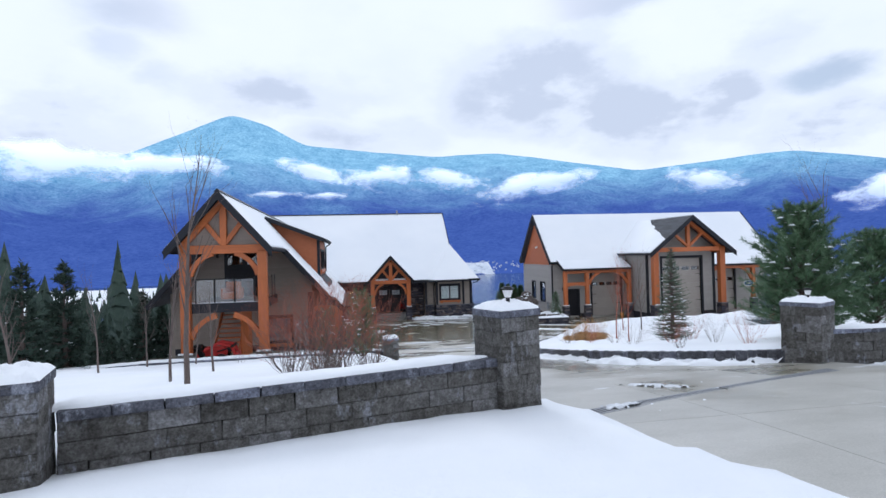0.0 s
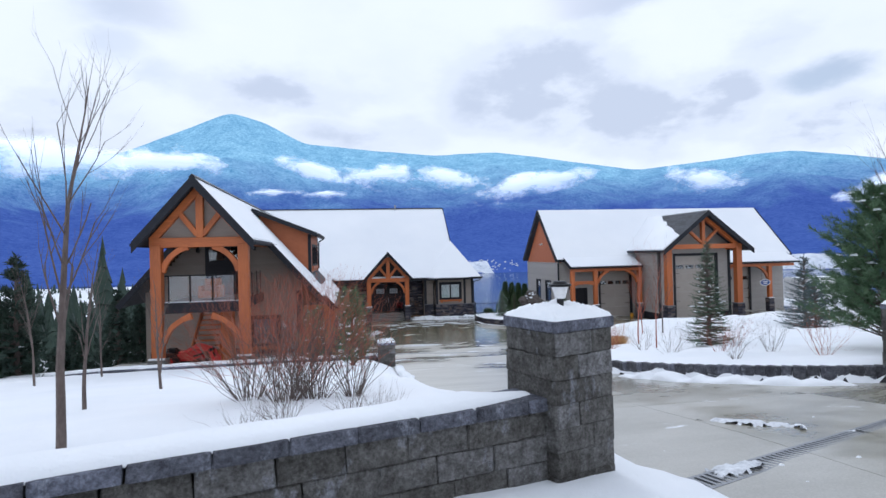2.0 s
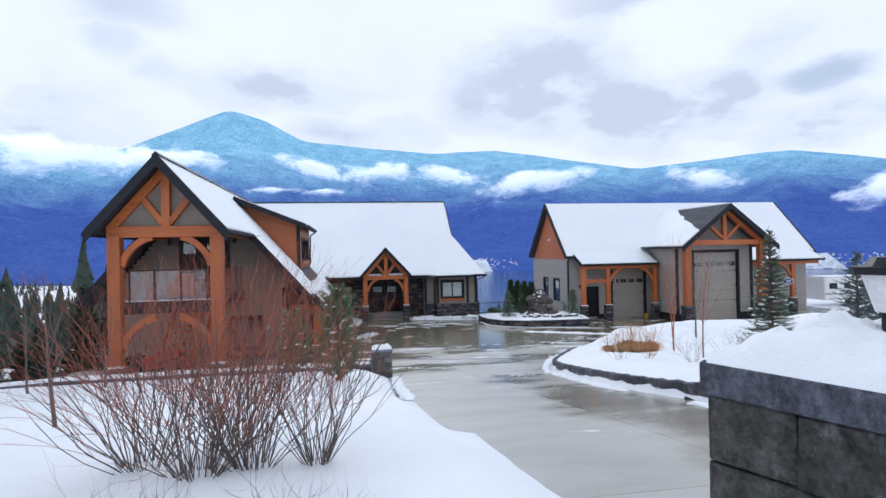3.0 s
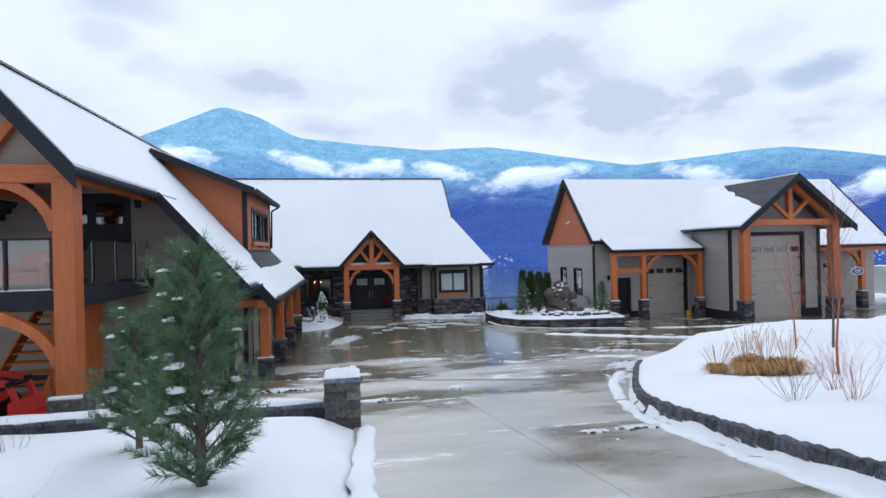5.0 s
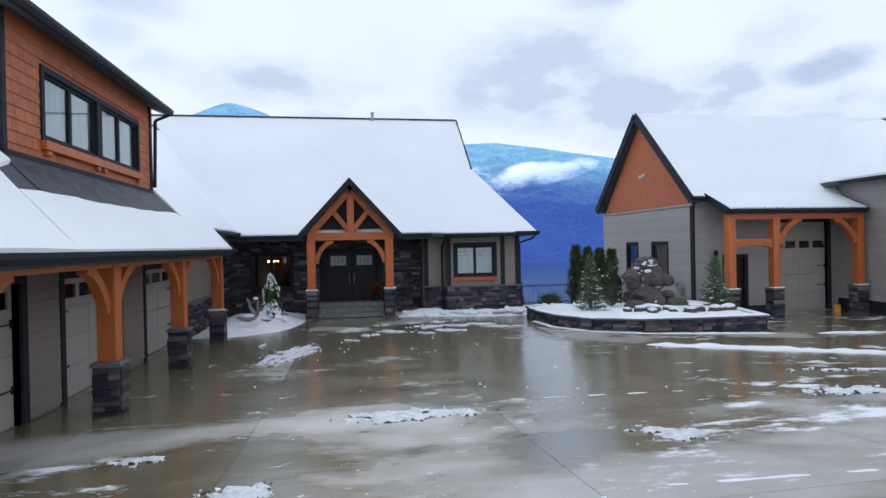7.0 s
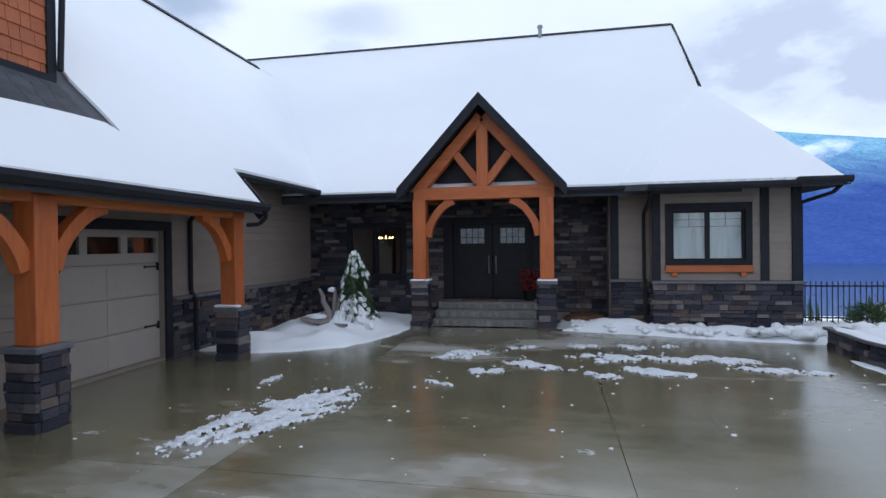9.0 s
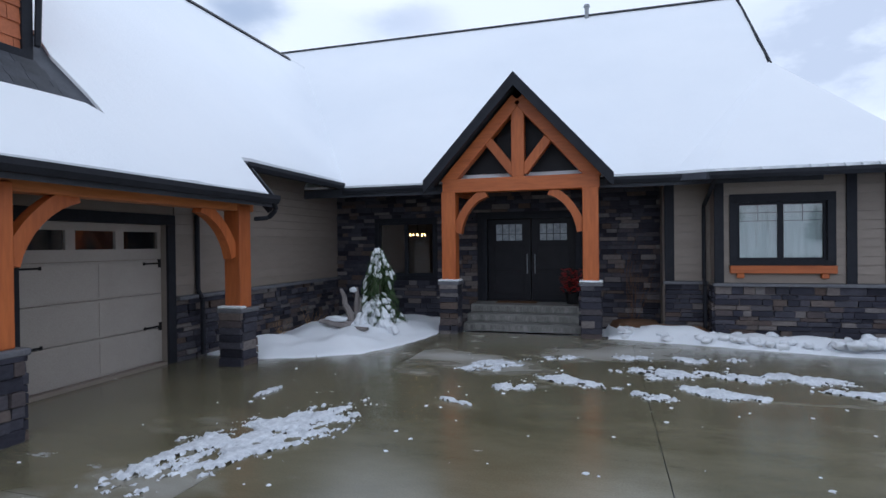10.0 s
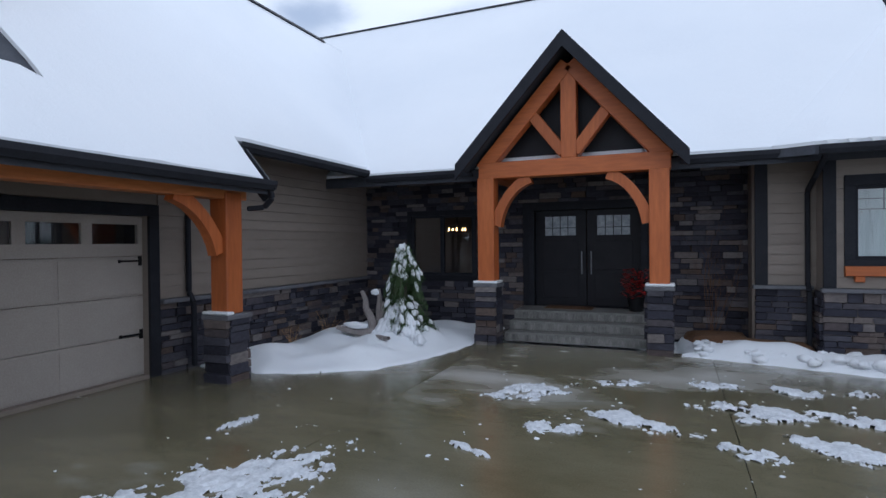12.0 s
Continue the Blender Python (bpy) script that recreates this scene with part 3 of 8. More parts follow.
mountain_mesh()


def mist(bearing, slope, width, tall, dist, tilt=0.0):
    """A low bank of cloud that clings to the far slope."""
    a = radians(bearing)
    cx, cy, cz = dist * math.sin(a), dist * math.cos(a), 5 + dist * slope
    right = Vector((math.cos(a), -math.sin(a), 0))
    verts, faces, n, rows = [], [], 17, 5
    for j in range(rows):
        for i in range(n):
            u, v = i / (n - 1) - 0.5, j / (rows - 1) - 0.5
            bulge = -140 * math.cos(math.pi * u) * math.cos(math.pi * v)
            p = Vector((cx, cy, cz)) + right * (u * width) + Vector((0, 0, v * tall + u * width * tilt)) + Vector((math.sin(a), math.cos(a), 0)) * bulge
            verts.append(p)
    faces = [(j * n + i, j * n + i + 1, (j + 1) * n + i + 1, (j + 1) * n + i) for j in range(rows - 1) for i in range(n - 1)]
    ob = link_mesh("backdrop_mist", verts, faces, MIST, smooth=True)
    uv = ob.data.uv_layers.new(name="bank")
    for loop in ob.data.loops:
        k = loop.vertex_index
        uv.data[loop.index].uv = ((k % n) / (n - 1), (k // n) / (rows - 1))
    return tagged(ob, "white bank of low cloud on the mountain side", "cloud", kind="structure")


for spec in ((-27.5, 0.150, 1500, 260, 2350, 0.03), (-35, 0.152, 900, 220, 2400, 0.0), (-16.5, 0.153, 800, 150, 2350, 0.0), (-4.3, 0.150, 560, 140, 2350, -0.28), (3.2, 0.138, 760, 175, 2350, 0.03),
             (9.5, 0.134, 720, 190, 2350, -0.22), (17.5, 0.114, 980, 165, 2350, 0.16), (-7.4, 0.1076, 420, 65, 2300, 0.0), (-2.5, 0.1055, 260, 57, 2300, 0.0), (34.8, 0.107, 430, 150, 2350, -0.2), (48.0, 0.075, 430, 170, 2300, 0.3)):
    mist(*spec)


# ---- building kit ----
def wall_box(parent, x0, x1, y0, y1, z0, z1, material, openings=(), name="wall"):
    """A wall with through openings; its thin side tells its axis. openings: (u0, u1, z0, z1)."""
    along_x = (x1 - x0) > (y1 - y0)
    u0, u1, d0, d1 = (x0, x1, y0, y1) if along_x else (y0, y1, x0, x1)
    us = sorted({u0, u1, *[min(u1, max(u0, v)) for o in openings for v in o[:2]]})
    zs = sorted({z0, z1, *[min(z1, max(z0, v)) for o in openings for v in o[2:]]})
    solid = {(i, j) for i in range(len(us) - 1) for j in range(len(zs) - 1)
             if not any(o[0] < (us[i] + us[i + 1]) / 2 < o[1] and o[2] < (zs[j] + zs[j + 1]) / 2 < o[3] for o in openings)}
    bm = bmesh.new()
    made = {}

    def corner(i, j, side):
        if (i, j, side) not in made:
            u, d = us[i], (d0, d1)[side]
            made[i, j, side] = bm.verts.new((u, d, zs[j]) if along_x else (d, u, zs[j]))
        return made[i, j, side]

    for i, j in solid:
        for side in (0, 1):
            bm.faces.new([corner(a, b, side) for a, b in ((i, j), (i + 1, j), (i + 1, j + 1), (i, j + 1))])
        for di, dj, ends in ((-1, 0, ((i, j), (i, j + 1))), (1, 0, ((i + 1, j), (i + 1, j + 1))), (0, -1, ((i, j), (i + 1, j))), (0, 1, ((i, j + 1), (i + 1, j + 1)))):
            if (i + di, j + dj) not in solid:
                (a, b), (c, d) = ends
                bm.faces.new([corner(a, b, 0), corner(c, d, 0), corner(c, d, 1), corner(a, b, 1)])
    return part(name, bm, material, parent)


def roof_slab(parent, pts, thick=0.16, name="roof", material=None):
    return part(name, prism(pts, (0, 0, -thick)), material or SHINGLE, parent)


def snow_slab(parent, pts, thick=0.10, lift=0.004, wobble=0.05, ragged=None, name="snow_layer"):
    """A blanket of snow on a roof plane, with a slightly wavy rim. ragged: numbers of the rims that melt back unevenly."""
    rim = []
    n = len(pts)
    for k in range(n):
        a, b = Vector(pts[k]), Vector(pts[(k + 1) % n])
        steps = max(1, int((b - a).length / 0.35))
        inward = sum((Vector(p) for p in pts), Vector()) / n
        amp = 0.35 if ragged and k in ragged else wobble
        for i in range(steps):
            p = a.lerp(b, i / steps)
            if i:
                w = noise.noise(p * 0.9) * 0.6 + noise.noise(p * 3.1) * 0.4
                p = p + (inward - p).normalized() * amp * (0.5 + w)
            rim.append(p)
    bm = prism([p + Vector((0, 0, lift)) for p in rim], (0, 0, thick))
    return part(name, bm, ROOF_SNOW, parent, "smooth snow blanket")


def fascia(parent, p, q, tall=0.2, wide=0.05, drop=0.08, name="fascia"):
    p, q = Vector(p) - Vector((0, 0, drop)), Vector(q) - Vector((0, 0, drop))
    return part(name, beam(p, q, wide, tall, bevel=0.006), TRIM, parent)


def gable_rake(parent, xc, y, z_top, half, slope, tall=0.34, deep=0.06, name="rake_board"):
    """One pointed pair of rake boards."""
    zl = z_top - half * slope
    pts = [(xc - half, y, zl), (xc, y, z_top), (xc + half, y, zl), (xc + half, y, zl - tall), (xc, y, z_top - tall), (xc - half, y, zl - tall)]
    bm = bmesh.new()
    for k in ((0, 1, 4, 5), (1, 2, 3, 4)):
        a = [bm.verts.new(pts[i]) for i in k]
        b = [bm.verts.new((pts[i][0], pts[i][1] - deep, pts[i][2])) for i in k]
        bm.faces.new(a)
        bm.faces.new(b[::-1])
        for i in range(4):
            bm.faces.new((a[i], a[(i + 1) % 4], b[(i + 1) % 4], b[i]))
    bmesh.ops.remove_doubles(bm, verts=bm.verts, dist=0.0005)
    return part(name, bm, TRIM, parent)


def gutter(parent, p, q):
    p, q = Vector(p), Vector(q)
    d = (q - p).normalized()
    side = d.cross(Vector((0, 0, 1))).normalized()
    prof = [(-0.06, 0.06), (-0.06, -0.04), (-0.03, -0.07), (0.03, -0.07), (0.07, 0.0), (0.07, 0.07), (0.055, 0.07), (0.05, 0.0), (0.02, -0.05), (-0.03, -0.05), (-0.045, 0.0), (-0.045, 0.06)]
    bm = prism([p + side * a + Vector((0, 0, b)) for a, b in prof], q - p)
    return part("gutter", bm, TRIM, parent)


def downspout(parent, pts):
    bm = bmesh.new()
    for a, b in zip(pts, pts[1:]):
        add_beam(bm, a, b, 0.075, 0.075, bevel=0.015)
    return part("downspout", bm, TRIM, parent)


def stone_plinth(parent, x, y, w, z0, z1, rng, snow=(0.3, 0.3)):
    core = part("plinth", box(x - w / 2 + 0.03, x + w / 2 - 0.03, y - w / 2 + 0.03, y + w / 2 - 0.03, z0 - 0.3, z1 - 0.07), STONE_CAP, parent)
    h = w / 2 - 0.03
    for axis, c, sign, a, b in (("y", y - h, -1, x - h - 0.03, x + h + 0.03), ("y", y + h, 1, x - h - 0.03, x + h + 0.03),
                                ("x", x - h, -1, y - h, y + h), ("x", x + h, 1, y - h, y + h)):
        ledge(parent, axis, c, sign, a, b, z0 - 0.02, z1 - 0.07, rng=rng, scale=1.2)
    part("plinth_cap", box(x - w / 2 - 0.035, x + w / 2 + 0.035, y - w / 2 - 0.035, y + w / 2 + 0.035, z1 - 0.075, z1, 0.015), STONE_CAP, parent)
    if snow:
        bm = bmesh.new()
        a, b = snow
        add_box(bm, x - w / 2 - 0.03, x + w / 2 + 0.03, y - w / 2 - 0.03, y - w / 2 + a * w, z1, z1 + 0.045, 0.02)
        part("snow_cap", bm, SNOW, parent)


def timber_post(parent, x, y, w, z0, z1):
    return part("post", box(x - w / 2, x + w / 2, y - w / 2, y + w / 2, z0, z1, 0.018), CEDAR, parent)


def window_unit(name, parent, axis, c, sign, u0, u1, z0, z1, frame_w=0.13, sashes=2, label="", sill=True, grille=False, backing=False, trim=True):
    """Frame, sashes, glass panes and a timber sill in an opening of a wall face at c."""
    win = thing(name, label)
    win.parent = parent
    if label:
        win["label"] = label

    def slab(n, a, b, d0, d1, lo, hi, m, own=None, bevel=0.0):
        p, q = place(axis, c, sign, a, d0, lo), place(axis, c, sign, b, d1, hi)
        bm = box(min(p[0], q[0]), max(p[0], q[0]), min(p[1], q[1]), max(p[1], q[1]), lo, hi, bevel)
        return part(n, bm, m, own or win)

    if trim:
        for a, b, lo, hi in ((u0 - frame_w, u0, z0 - 0.0, z1), (u1, u1 + frame_w, z0, z1), (u0 - frame_w, u1 + frame_w, z1, z1 + frame_w * 1.15)):
            slab("casing", a, b, -0.05, 0.055, lo, hi, TRIM, None, 0.006)
        slab("casing", u0 - frame_w, u1 + frame_w, -0.05, 0.05, z0 - frame_w * 0.7, z0, TRIM, None, 0.006)
    step = (u1 - u0) / sashes
    for k in range(sashes):
        a, b = u0 + k * step, u0 + (k + 1) * step
        for p, q, lo, hi in ((a, a + 0.05, z0, z1), (b - 0.05, b, z0, z1), (a + 0.05, b - 0.05, z0, z0 + 0.055), (a + 0.05, b - 0.05, z1 - 0.055, z1)):
            slab("window_frame", p, q, -0.08, -0.01, lo, hi, TRIM)
        pane = slab("pane", a + 0.05, b - 0.05, -0.06, -0.045, z0 + 0.055, z1 - 0.055, GLASS)
        pane.visible_shadow = False
        if grille:
            for g in (1, 2):
                slab("muntin", a + 0.05, b - 0.05, -0.075, -0.065, z1 - 0.05 - 0.17 * g, z1 - 0.04 - 0.17 * g, TRIM)
            slab("muntin", (a + b) / 2 - 0.006, (a + b) / 2 + 0.006, -0.075, -0.065, z1 - 0.4, z1 - 0.055, TRIM)
    if backing == "dark":
        # added black sheet stands in for the unlit room
        slab("backing", u0, u1, -0.14, -0.125, z0, z1, DOOR_BLACK)
    elif backing == "dim":
        # bluish sheet carries the snow's painted reflection
        slab("backing", u0, u1, -0.12, -0.105, z0, z1, REFLECTED_SNOW)
    elif backing:
        # reflection painted on a sheet behind the glass
        slab("pale_reflection", u0, u1, -0.12, -0.105, z0, z1, PALE_REFLECTION)
    if sill:
        slab("window_sill", u0 - frame_w, u1 + frame_w, 0.0, 0.12, z0 - frame_w * 0.7 - 0.16, z0 - frame_w * 0.7, CEDAR_X, None, 0.01)
        for u in (u0 - 0.02, u1 - 0.12):
            slab("sill_corbel", u, u + 0.14, 0.0, 0.10, z0 - frame_w * 0.7 - 0.26, z0 - frame_w * 0.7 - 0.16, CEDAR_X, None, 0.02)
    return win


def garage_door(parent, axis, c, sign, u0, u1, z0, z1, lites=3, rows=4, wide_trim=0.17, lite_row=None, lite_zone=(0.30, 0.78)):
    door = thing("garage_door", "tan panelled garage door with dark top lites")
    door.parent = parent

    def slab(n, a, b, d0, d1, lo, hi, m, bevel=0.0, own=None):
        p, q = place(axis, c, sign, a, d0, lo), place(axis, c, sign, b, d1, hi)
        return part(n, box(min(p[0], q[0]), max(p[0], q[0]), min(p[1], q[1]), max(p[1], q[1]), lo, hi, bevel), m, own or door)

    high = (z1 - z0) / rows
    cols = lites
    w = (u1 - u0) / cols
    for r in range(rows):
        lo, hi = z0 + r * high + 0.004, z0 + (r + 1) * high - 0.004
        if r != (rows - 1 if lite_row is None else lite_row):
            sec = slab("door_section", u0, u1, -0.16, -0.11, lo, hi, DOOR_TAN, 0.006)
            for k in range(2):
                a, b = u0 + k * (u1 - u0) / 2, u0 + (k + 1) * (u1 - u0) / 2
                slab("raised_panel", a + 0.03, b - 0.03, -0.11, -0.10, lo + 0.03, hi - 0.03, DOOR_TAN, 0.004)
        else:
            gz0, gz1 = lo + high * lite_zone[0], lo + high * lite_zone[1]
            sec = slab("door_section", u0, u1, -0.16, -0.11, lo, gz0, DOOR_TAN)
            slab("top_rail", u0, u1, -0.16, -0.11, gz1, hi, DOOR_TAN)
            for k in range(cols + 1):
                a = u0 + k * w - (0.075 if k else 0)
                b = u0 + k * w + (0.075 if k < cols else 0)
                slab("stile", a, b, -0.16, -0.11, gz0, gz1, DOOR_TAN)
            for k in range(cols):
                slab("lite", u0 + k * w + 0.075, u0 + (k + 1) * w - 0.075, -0.15, -0.135, gz0, gz1, GLASS)
                # black plate put in for the darkness inside the garage
                slab("lite_backing", u0 + k * w + 0.075, u0 + (k + 1) * w - 0.075, -0.19, -0.175, gz0, gz1, DOOR_BLACK)
    for side in ((u0, 1), (u1, -1)):
        u, d = side
        for r in (0.28, 0.5, 0.72) if rows > 4 else (0.26, 0.72):
            z = z0 + (z1 - z0) * r
            hinge = slab("hinge", min(u + d * 0.03, u + d * 0.08), max(u + d * 0.03, u + d * 0.08), -0.11, -0.085, z - 0.07, z + 0.07, BLACK_METAL)
            slab("hinge_strap", min(u + d * 0.08, u + d * 0.36), max(u + d * 0.08, u + d * 0.36), -0.11, -0.09, z - 0.014, z + 0.014, BLACK_METAL)
            slab("strap_tip", min(u + d * 0.36, u + d * 0.40), max(u + d * 0.36, u + d * 0.40), -0.11, -0.088, z - 0.026, z + 0.026, BLACK_METAL, 0.008)
    for a, b, lo, hi in ((u0 - wide_trim, u0, z0 - 0.05, z1), (u1, u1 + wide_trim, z0 - 0.05, z1), (u0 - wide_trim, u1 + wide_trim, z1, z1 + wide_trim)):
        slab("door_casing", a, b, -0.16, 0.05, lo, hi, TRIM, 0.006)
    return door


def truss(parent, xc, y, z_beam, beam_h, z_apex, slope, w, ph):
    """Timber gable truss: tie beam, rafters, king post and two struts. z_apex: where the rafters' middles meet."""
    part("tie_beam", box(xc - ph, xc + ph, y - w / 2, y + w / 2, z_beam, z_beam + beam_h, 0.018), CEDAR_X, parent)
    low = z_beam + beam_h
    run = (z_apex - low + 0.12) / slope
    for s in (-1, 1):
        part("rafter", beam((xc + s * run, y, z_apex - run * slope), (xc + s * 0.02, y, z_apex), w * 0.9, 0.27), CEDAR_X, parent)
    part("king_post", box(xc - 0.14, xc + 0.14, y - w * 0.42, y + w * 0.42, low, z_apex, 0.012), CEDAR, parent)
    for s in (-1, 1):
        reach = (z_apex - low) / slope * 0.47
        part("strut", beam((xc + s * 0.1, y, low + 0.1), (xc + s * reach, y, z_apex - reach * slope), w * 0.7, 0.2), CEDAR, parent)


def lantern(name, x, y, z, label, facing=-1):
    lamp = thing(name, label, "lamp", at=(x, y, z))
    part("bracket", box(-0.04, 0.04, -0.02 * facing, 0.02, -0.1, 0.1), BLACK_METAL, lamp)
    part("cage", cylinder((0, -0.13, -0.16), (0, -0.13, 0.08), 0.07, 6, 0.09), BLACK_METAL, lamp)
    part("cap", cylinder((0, -0.13, 0.08), (0, -0.13, 0.17), 0.11, 6, 0.01), BLACK_METAL, lamp)
    part("arm", beam((0, 0, 0.05), (0, -0.13, 0.13), 0.025, 0.025, bevel=0), BLACK_METAL, lamp)
    return lamp


# ---- the house: garage wing ----
XR, ZR, WS = -8.52, 8.57, 1.14
YR, MZ, MS = 55.75, 9.78, 0.869


def wz(x):
    return ZR - WS * abs(x - XR)


def mz(y):
    return MZ - MS * abs(y - YR)


house = thing("house", "large timber frame house with taupe siding, ledge stone and snowy roofs", "house", at=(0, 0, 0))
rng = random.Random(5)

east = [(XR, 25.1), (-6.37, 25.1), (-6.37, 29.8), (-4.0, 29.8), (-4.0, 31.55), (-3.5, 31.55), (-3.5, 44.6), (-4.1, 44.6), (-4.1, 49.2), (XR, 54.6)]
west = [(XR, 25.1), (-10.67, 25.1), (-10.67, 29.8), (-13.04, 29.8), (-13.04, 54.6), (XR, 54.6)]
for outline in (east, west):
    roof_slab(house, [(x, y, wz(x)) for x, y in outline], 0.14)
# snow on the east slope, in pieces round the dormer
for outline, rag in (([(XR, 25.15), (-6.4, 25.15), (-6.4, 29.8), (-4.03, 29.8), (-4.03, 31.6), (-3.53, 31.6), (-3.53, 34.3), (-4.6, 34.3), (-4.75, 34.95), (-7.7, 34.95), (-8.0, 34.3), (XR, 34.3)], [8]),
                     ([(-4.3, 34.3), (-3.53, 34.3), (-3.53, 44.55), (-4.13, 44.6), (-4.13, 49.2), (XR, 54.6), (XR, 41.9), (-5.0, 41.75), (-4.3, 41.95)], [8]),
                     ([(XR, 34.3), (-7.95, 34.3), (-7.95, 41.9), (XR, 41.9)], None)):
    snow_slab(house, [(x, y, wz(x)) for x, y in outline], 0.06, ragged=rag)
snow_slab(house, [(x, y, wz(x)) for x, y in west], 0.09)
# shingle courses laid bare below the dormer
for k in range(8):
    x = -4.86 + k * 0.11
    a, b = 34.9 + k * 0.03, 41.45 + k * 0.04
    u = a
    while u < b:
        e = min(b, u + rng.uniform(0.25, 0.4))
        part("shingle", prism([(x, u, wz(x) + 0.035), (x, e - 0.01, wz(x) + 0.035), (x + 0.14, e - 0.01, wz(x + 0.14) + 0.02 + rng.uniform(0, 0.012)), (x + 0.14, u, wz(x + 0.14) + 0.02)], (0, 0, -0.02)), SHINGLE, house)
        u = e
part("ridge_cap", prism([(XR - 0.14, 25.05, ZR - 0.02), (XR, 25.05, ZR + 0.12), (XR + 0.14, 25.05, ZR - 0.02)], (0, 28.2, 0)), TRIM, house)

# rakes and eaves
gable_rake(house, XR, 25.1, ZR + 0.06, 2.2, WS, 0.42)
for s in (-1, 1):
    fascia(house, (XR + s * 2.12, 29.78, wz(XR + 2.12)), (XR + s * 4.54, 29.78, wz(XR + 4.54)), 0.26, 0.06, 0.1)
    gutter(house, (XR + s * 2.2, 25.08, wz(XR + 2.2) - 0.06), (XR + s * 2.2, 31.2, wz(XR + 2.2) - 0.06))
fascia(house, (-4.02, 31.52, wz(-4.02)), (-3.48, 31.52, wz(-3.48)), 0.3, 0.05, 0.12)
fascia(house, (-4.02, 44.63, wz(-4.02)), (-3.48, 44.63, wz(-3.48)), 0.3, 0.05, 0.12)
gutter(house, (-3.93, 29.78, wz(-4.0) - 0.06), (-3.93, 31.6, wz(-4.0) - 0.06))
gutter(house, (-3.43, 31.5, wz(-3.5) - 0.01), (-3.43, 44.66, wz(-3.5) - 0.01))
gutter(house, (-4.03, 44.6, wz(-4.1) - 0.06), (-4.03, 48.4, wz(-4.1) - 0.06))

WY, WX = 31.3, -5.12  # south wall, garage wall
wing = thing("wing_wall", "taupe lap siding wall of the garage wing")
wing.parent = house
deck_door = (-9.65, -7.55, 3.6, 6.25)
low_win = (-7.5, -6.28, 1.13, 2.42)
wall_box(wing, -12.2, WX, WY, WY + 0.2, -0.4, 3.9, SIDING, (low_win,), "wall_core")
bm = prism([(-12.0, WY, 3.9), (WX, WY, 3.9), (-6.6, WY, wz(-6.6) - 0.25), (XR, WY, ZR - 0.25), (-10.45, WY, wz(-10.45) - 0.25)], (0, 0.2, 0))
part("gable_wall", bm, SIDING, wing)


def wing_span(z):
    reach = (ZR - 0.3 - z) / WS
    return max(-12.2, XR - reach), min(WX, XR + reach)


siding(wing, "y", WY, -1, wing_span, 1.0, 8.0, SIDING, ((low_win[0] - 0.14, low_win[1] + 0.14, low_win[2] - 0.28, low_win[3] + 0.15), deck_door))
part("base_trim", box(-12.2, WX, WY - 0.045, WY, 0.68, 1.0, 0.005), TRIM, wing)
part("foundation", box(-12.2, WX, WY - 0.02, WY + 0.2, -0.4, 0.68), STEP_STONE, wing)
part("corner_board", box(WX - 0.24, WX + 0.045, WY - 0.05, WY, 0.45, 3.75, 0.005), TRIM, wing)
window_unit("window", house, "y", WY, -1, *low_win[:2], *low_win[2:], 0.13, 1, "dark framed window with a timber sill", backing="dim")
# glazed door to the deck
part("deck_door", box(deck_door[0], deck_door[1], WY - 0.05, WY - 0.01, deck_door[2], deck_door[3], 0.006), DOOR_BLACK, house)
for a, b in ((-9.45, -8.72), (-8.48, -7.75)):
    part("door_glass", box(a, b, WY - 0.066, WY - 0.052, 5.35, 5.95), GLASS, house)
    part("door_panel", box(a, b, WY - 0.064, WY - 0.052, 3.85, 5.2, 0.006), DOOR_BLACK, house)

# garage wall
mdoor = (31.95, 32.8, 0.2, 2.25)
bays = ((33.25, 35.75), (37.15, 39.65), (41.35, 43.87))
ops = [(a, b, 0.05, 2.4) for a, b in bays] + [mdoor]
wall_box(wing, WX - 0.2, WX, WY + 0.2, 50.3, -0.4, 4.2, SIDING, ops, "wall_core")
siding(wing, "x", WX, 1, lambda z: (WY + 0.05, 44.0), 2.4, 3.6, SIDING, [(a - 0.17, b + 0.17, 0, 2.59) for a, b in bays])
siding(wing, "x", WX, 1, lambda z: (44.04, 50.2), 1.16, 3.5, SIDING)
for a, b in ((35.92, 36.98), (39.82, 41.18), (32.95, 33.08)):
    siding(wing, "x", WX, 1, lambda z, a=a, b=b: (a, b), 0.1, 2.4, SIDING)
for k, (a, b) in enumerate(bays):
    garage_door(house, "x", WX, 1, a, b, 0.05, 2.4)
stone_w = thing("wainscot", "dark stacked ledge stone wainscot")
stone_w.parent = house
ledge(stone_w, "x", WX, 1, 44.04, 50.2, -0.05, 1.08, rng=rng)
part("ledge_cap", box(WX, WX + 0.13, 44.04, 50.2, 1.08, 1.15, 0.012), STONE_CAP, stone_w)
man = thing("entry_door", "beige side door in a dark casing")
man.parent = house
part("door_leaf", box(WX - 0.12, WX - 0.07, mdoor[0] + 0.03, mdoor[1] - 0.03, mdoor[2], mdoor[3] - 0.03, 0.005), DOOR_TAN, man)
part("door_knob", cylinder((WX - 0.07, 32.66, 1.15), (WX + 0.0, 32.66, 1.15), 0.035, 10), BLACK_METAL, man)
for a, b, lo, hi in ((31.78, 31.95, 0.15, 2.25), (32.8, 32.97, 0.15, 2.25), (31.78, 32.97, 2.25, 2.42)):
    part("door_casing", box(WX - 0.12, WX + 0.05, a, b, lo, hi, 0.005), TRIM, man)
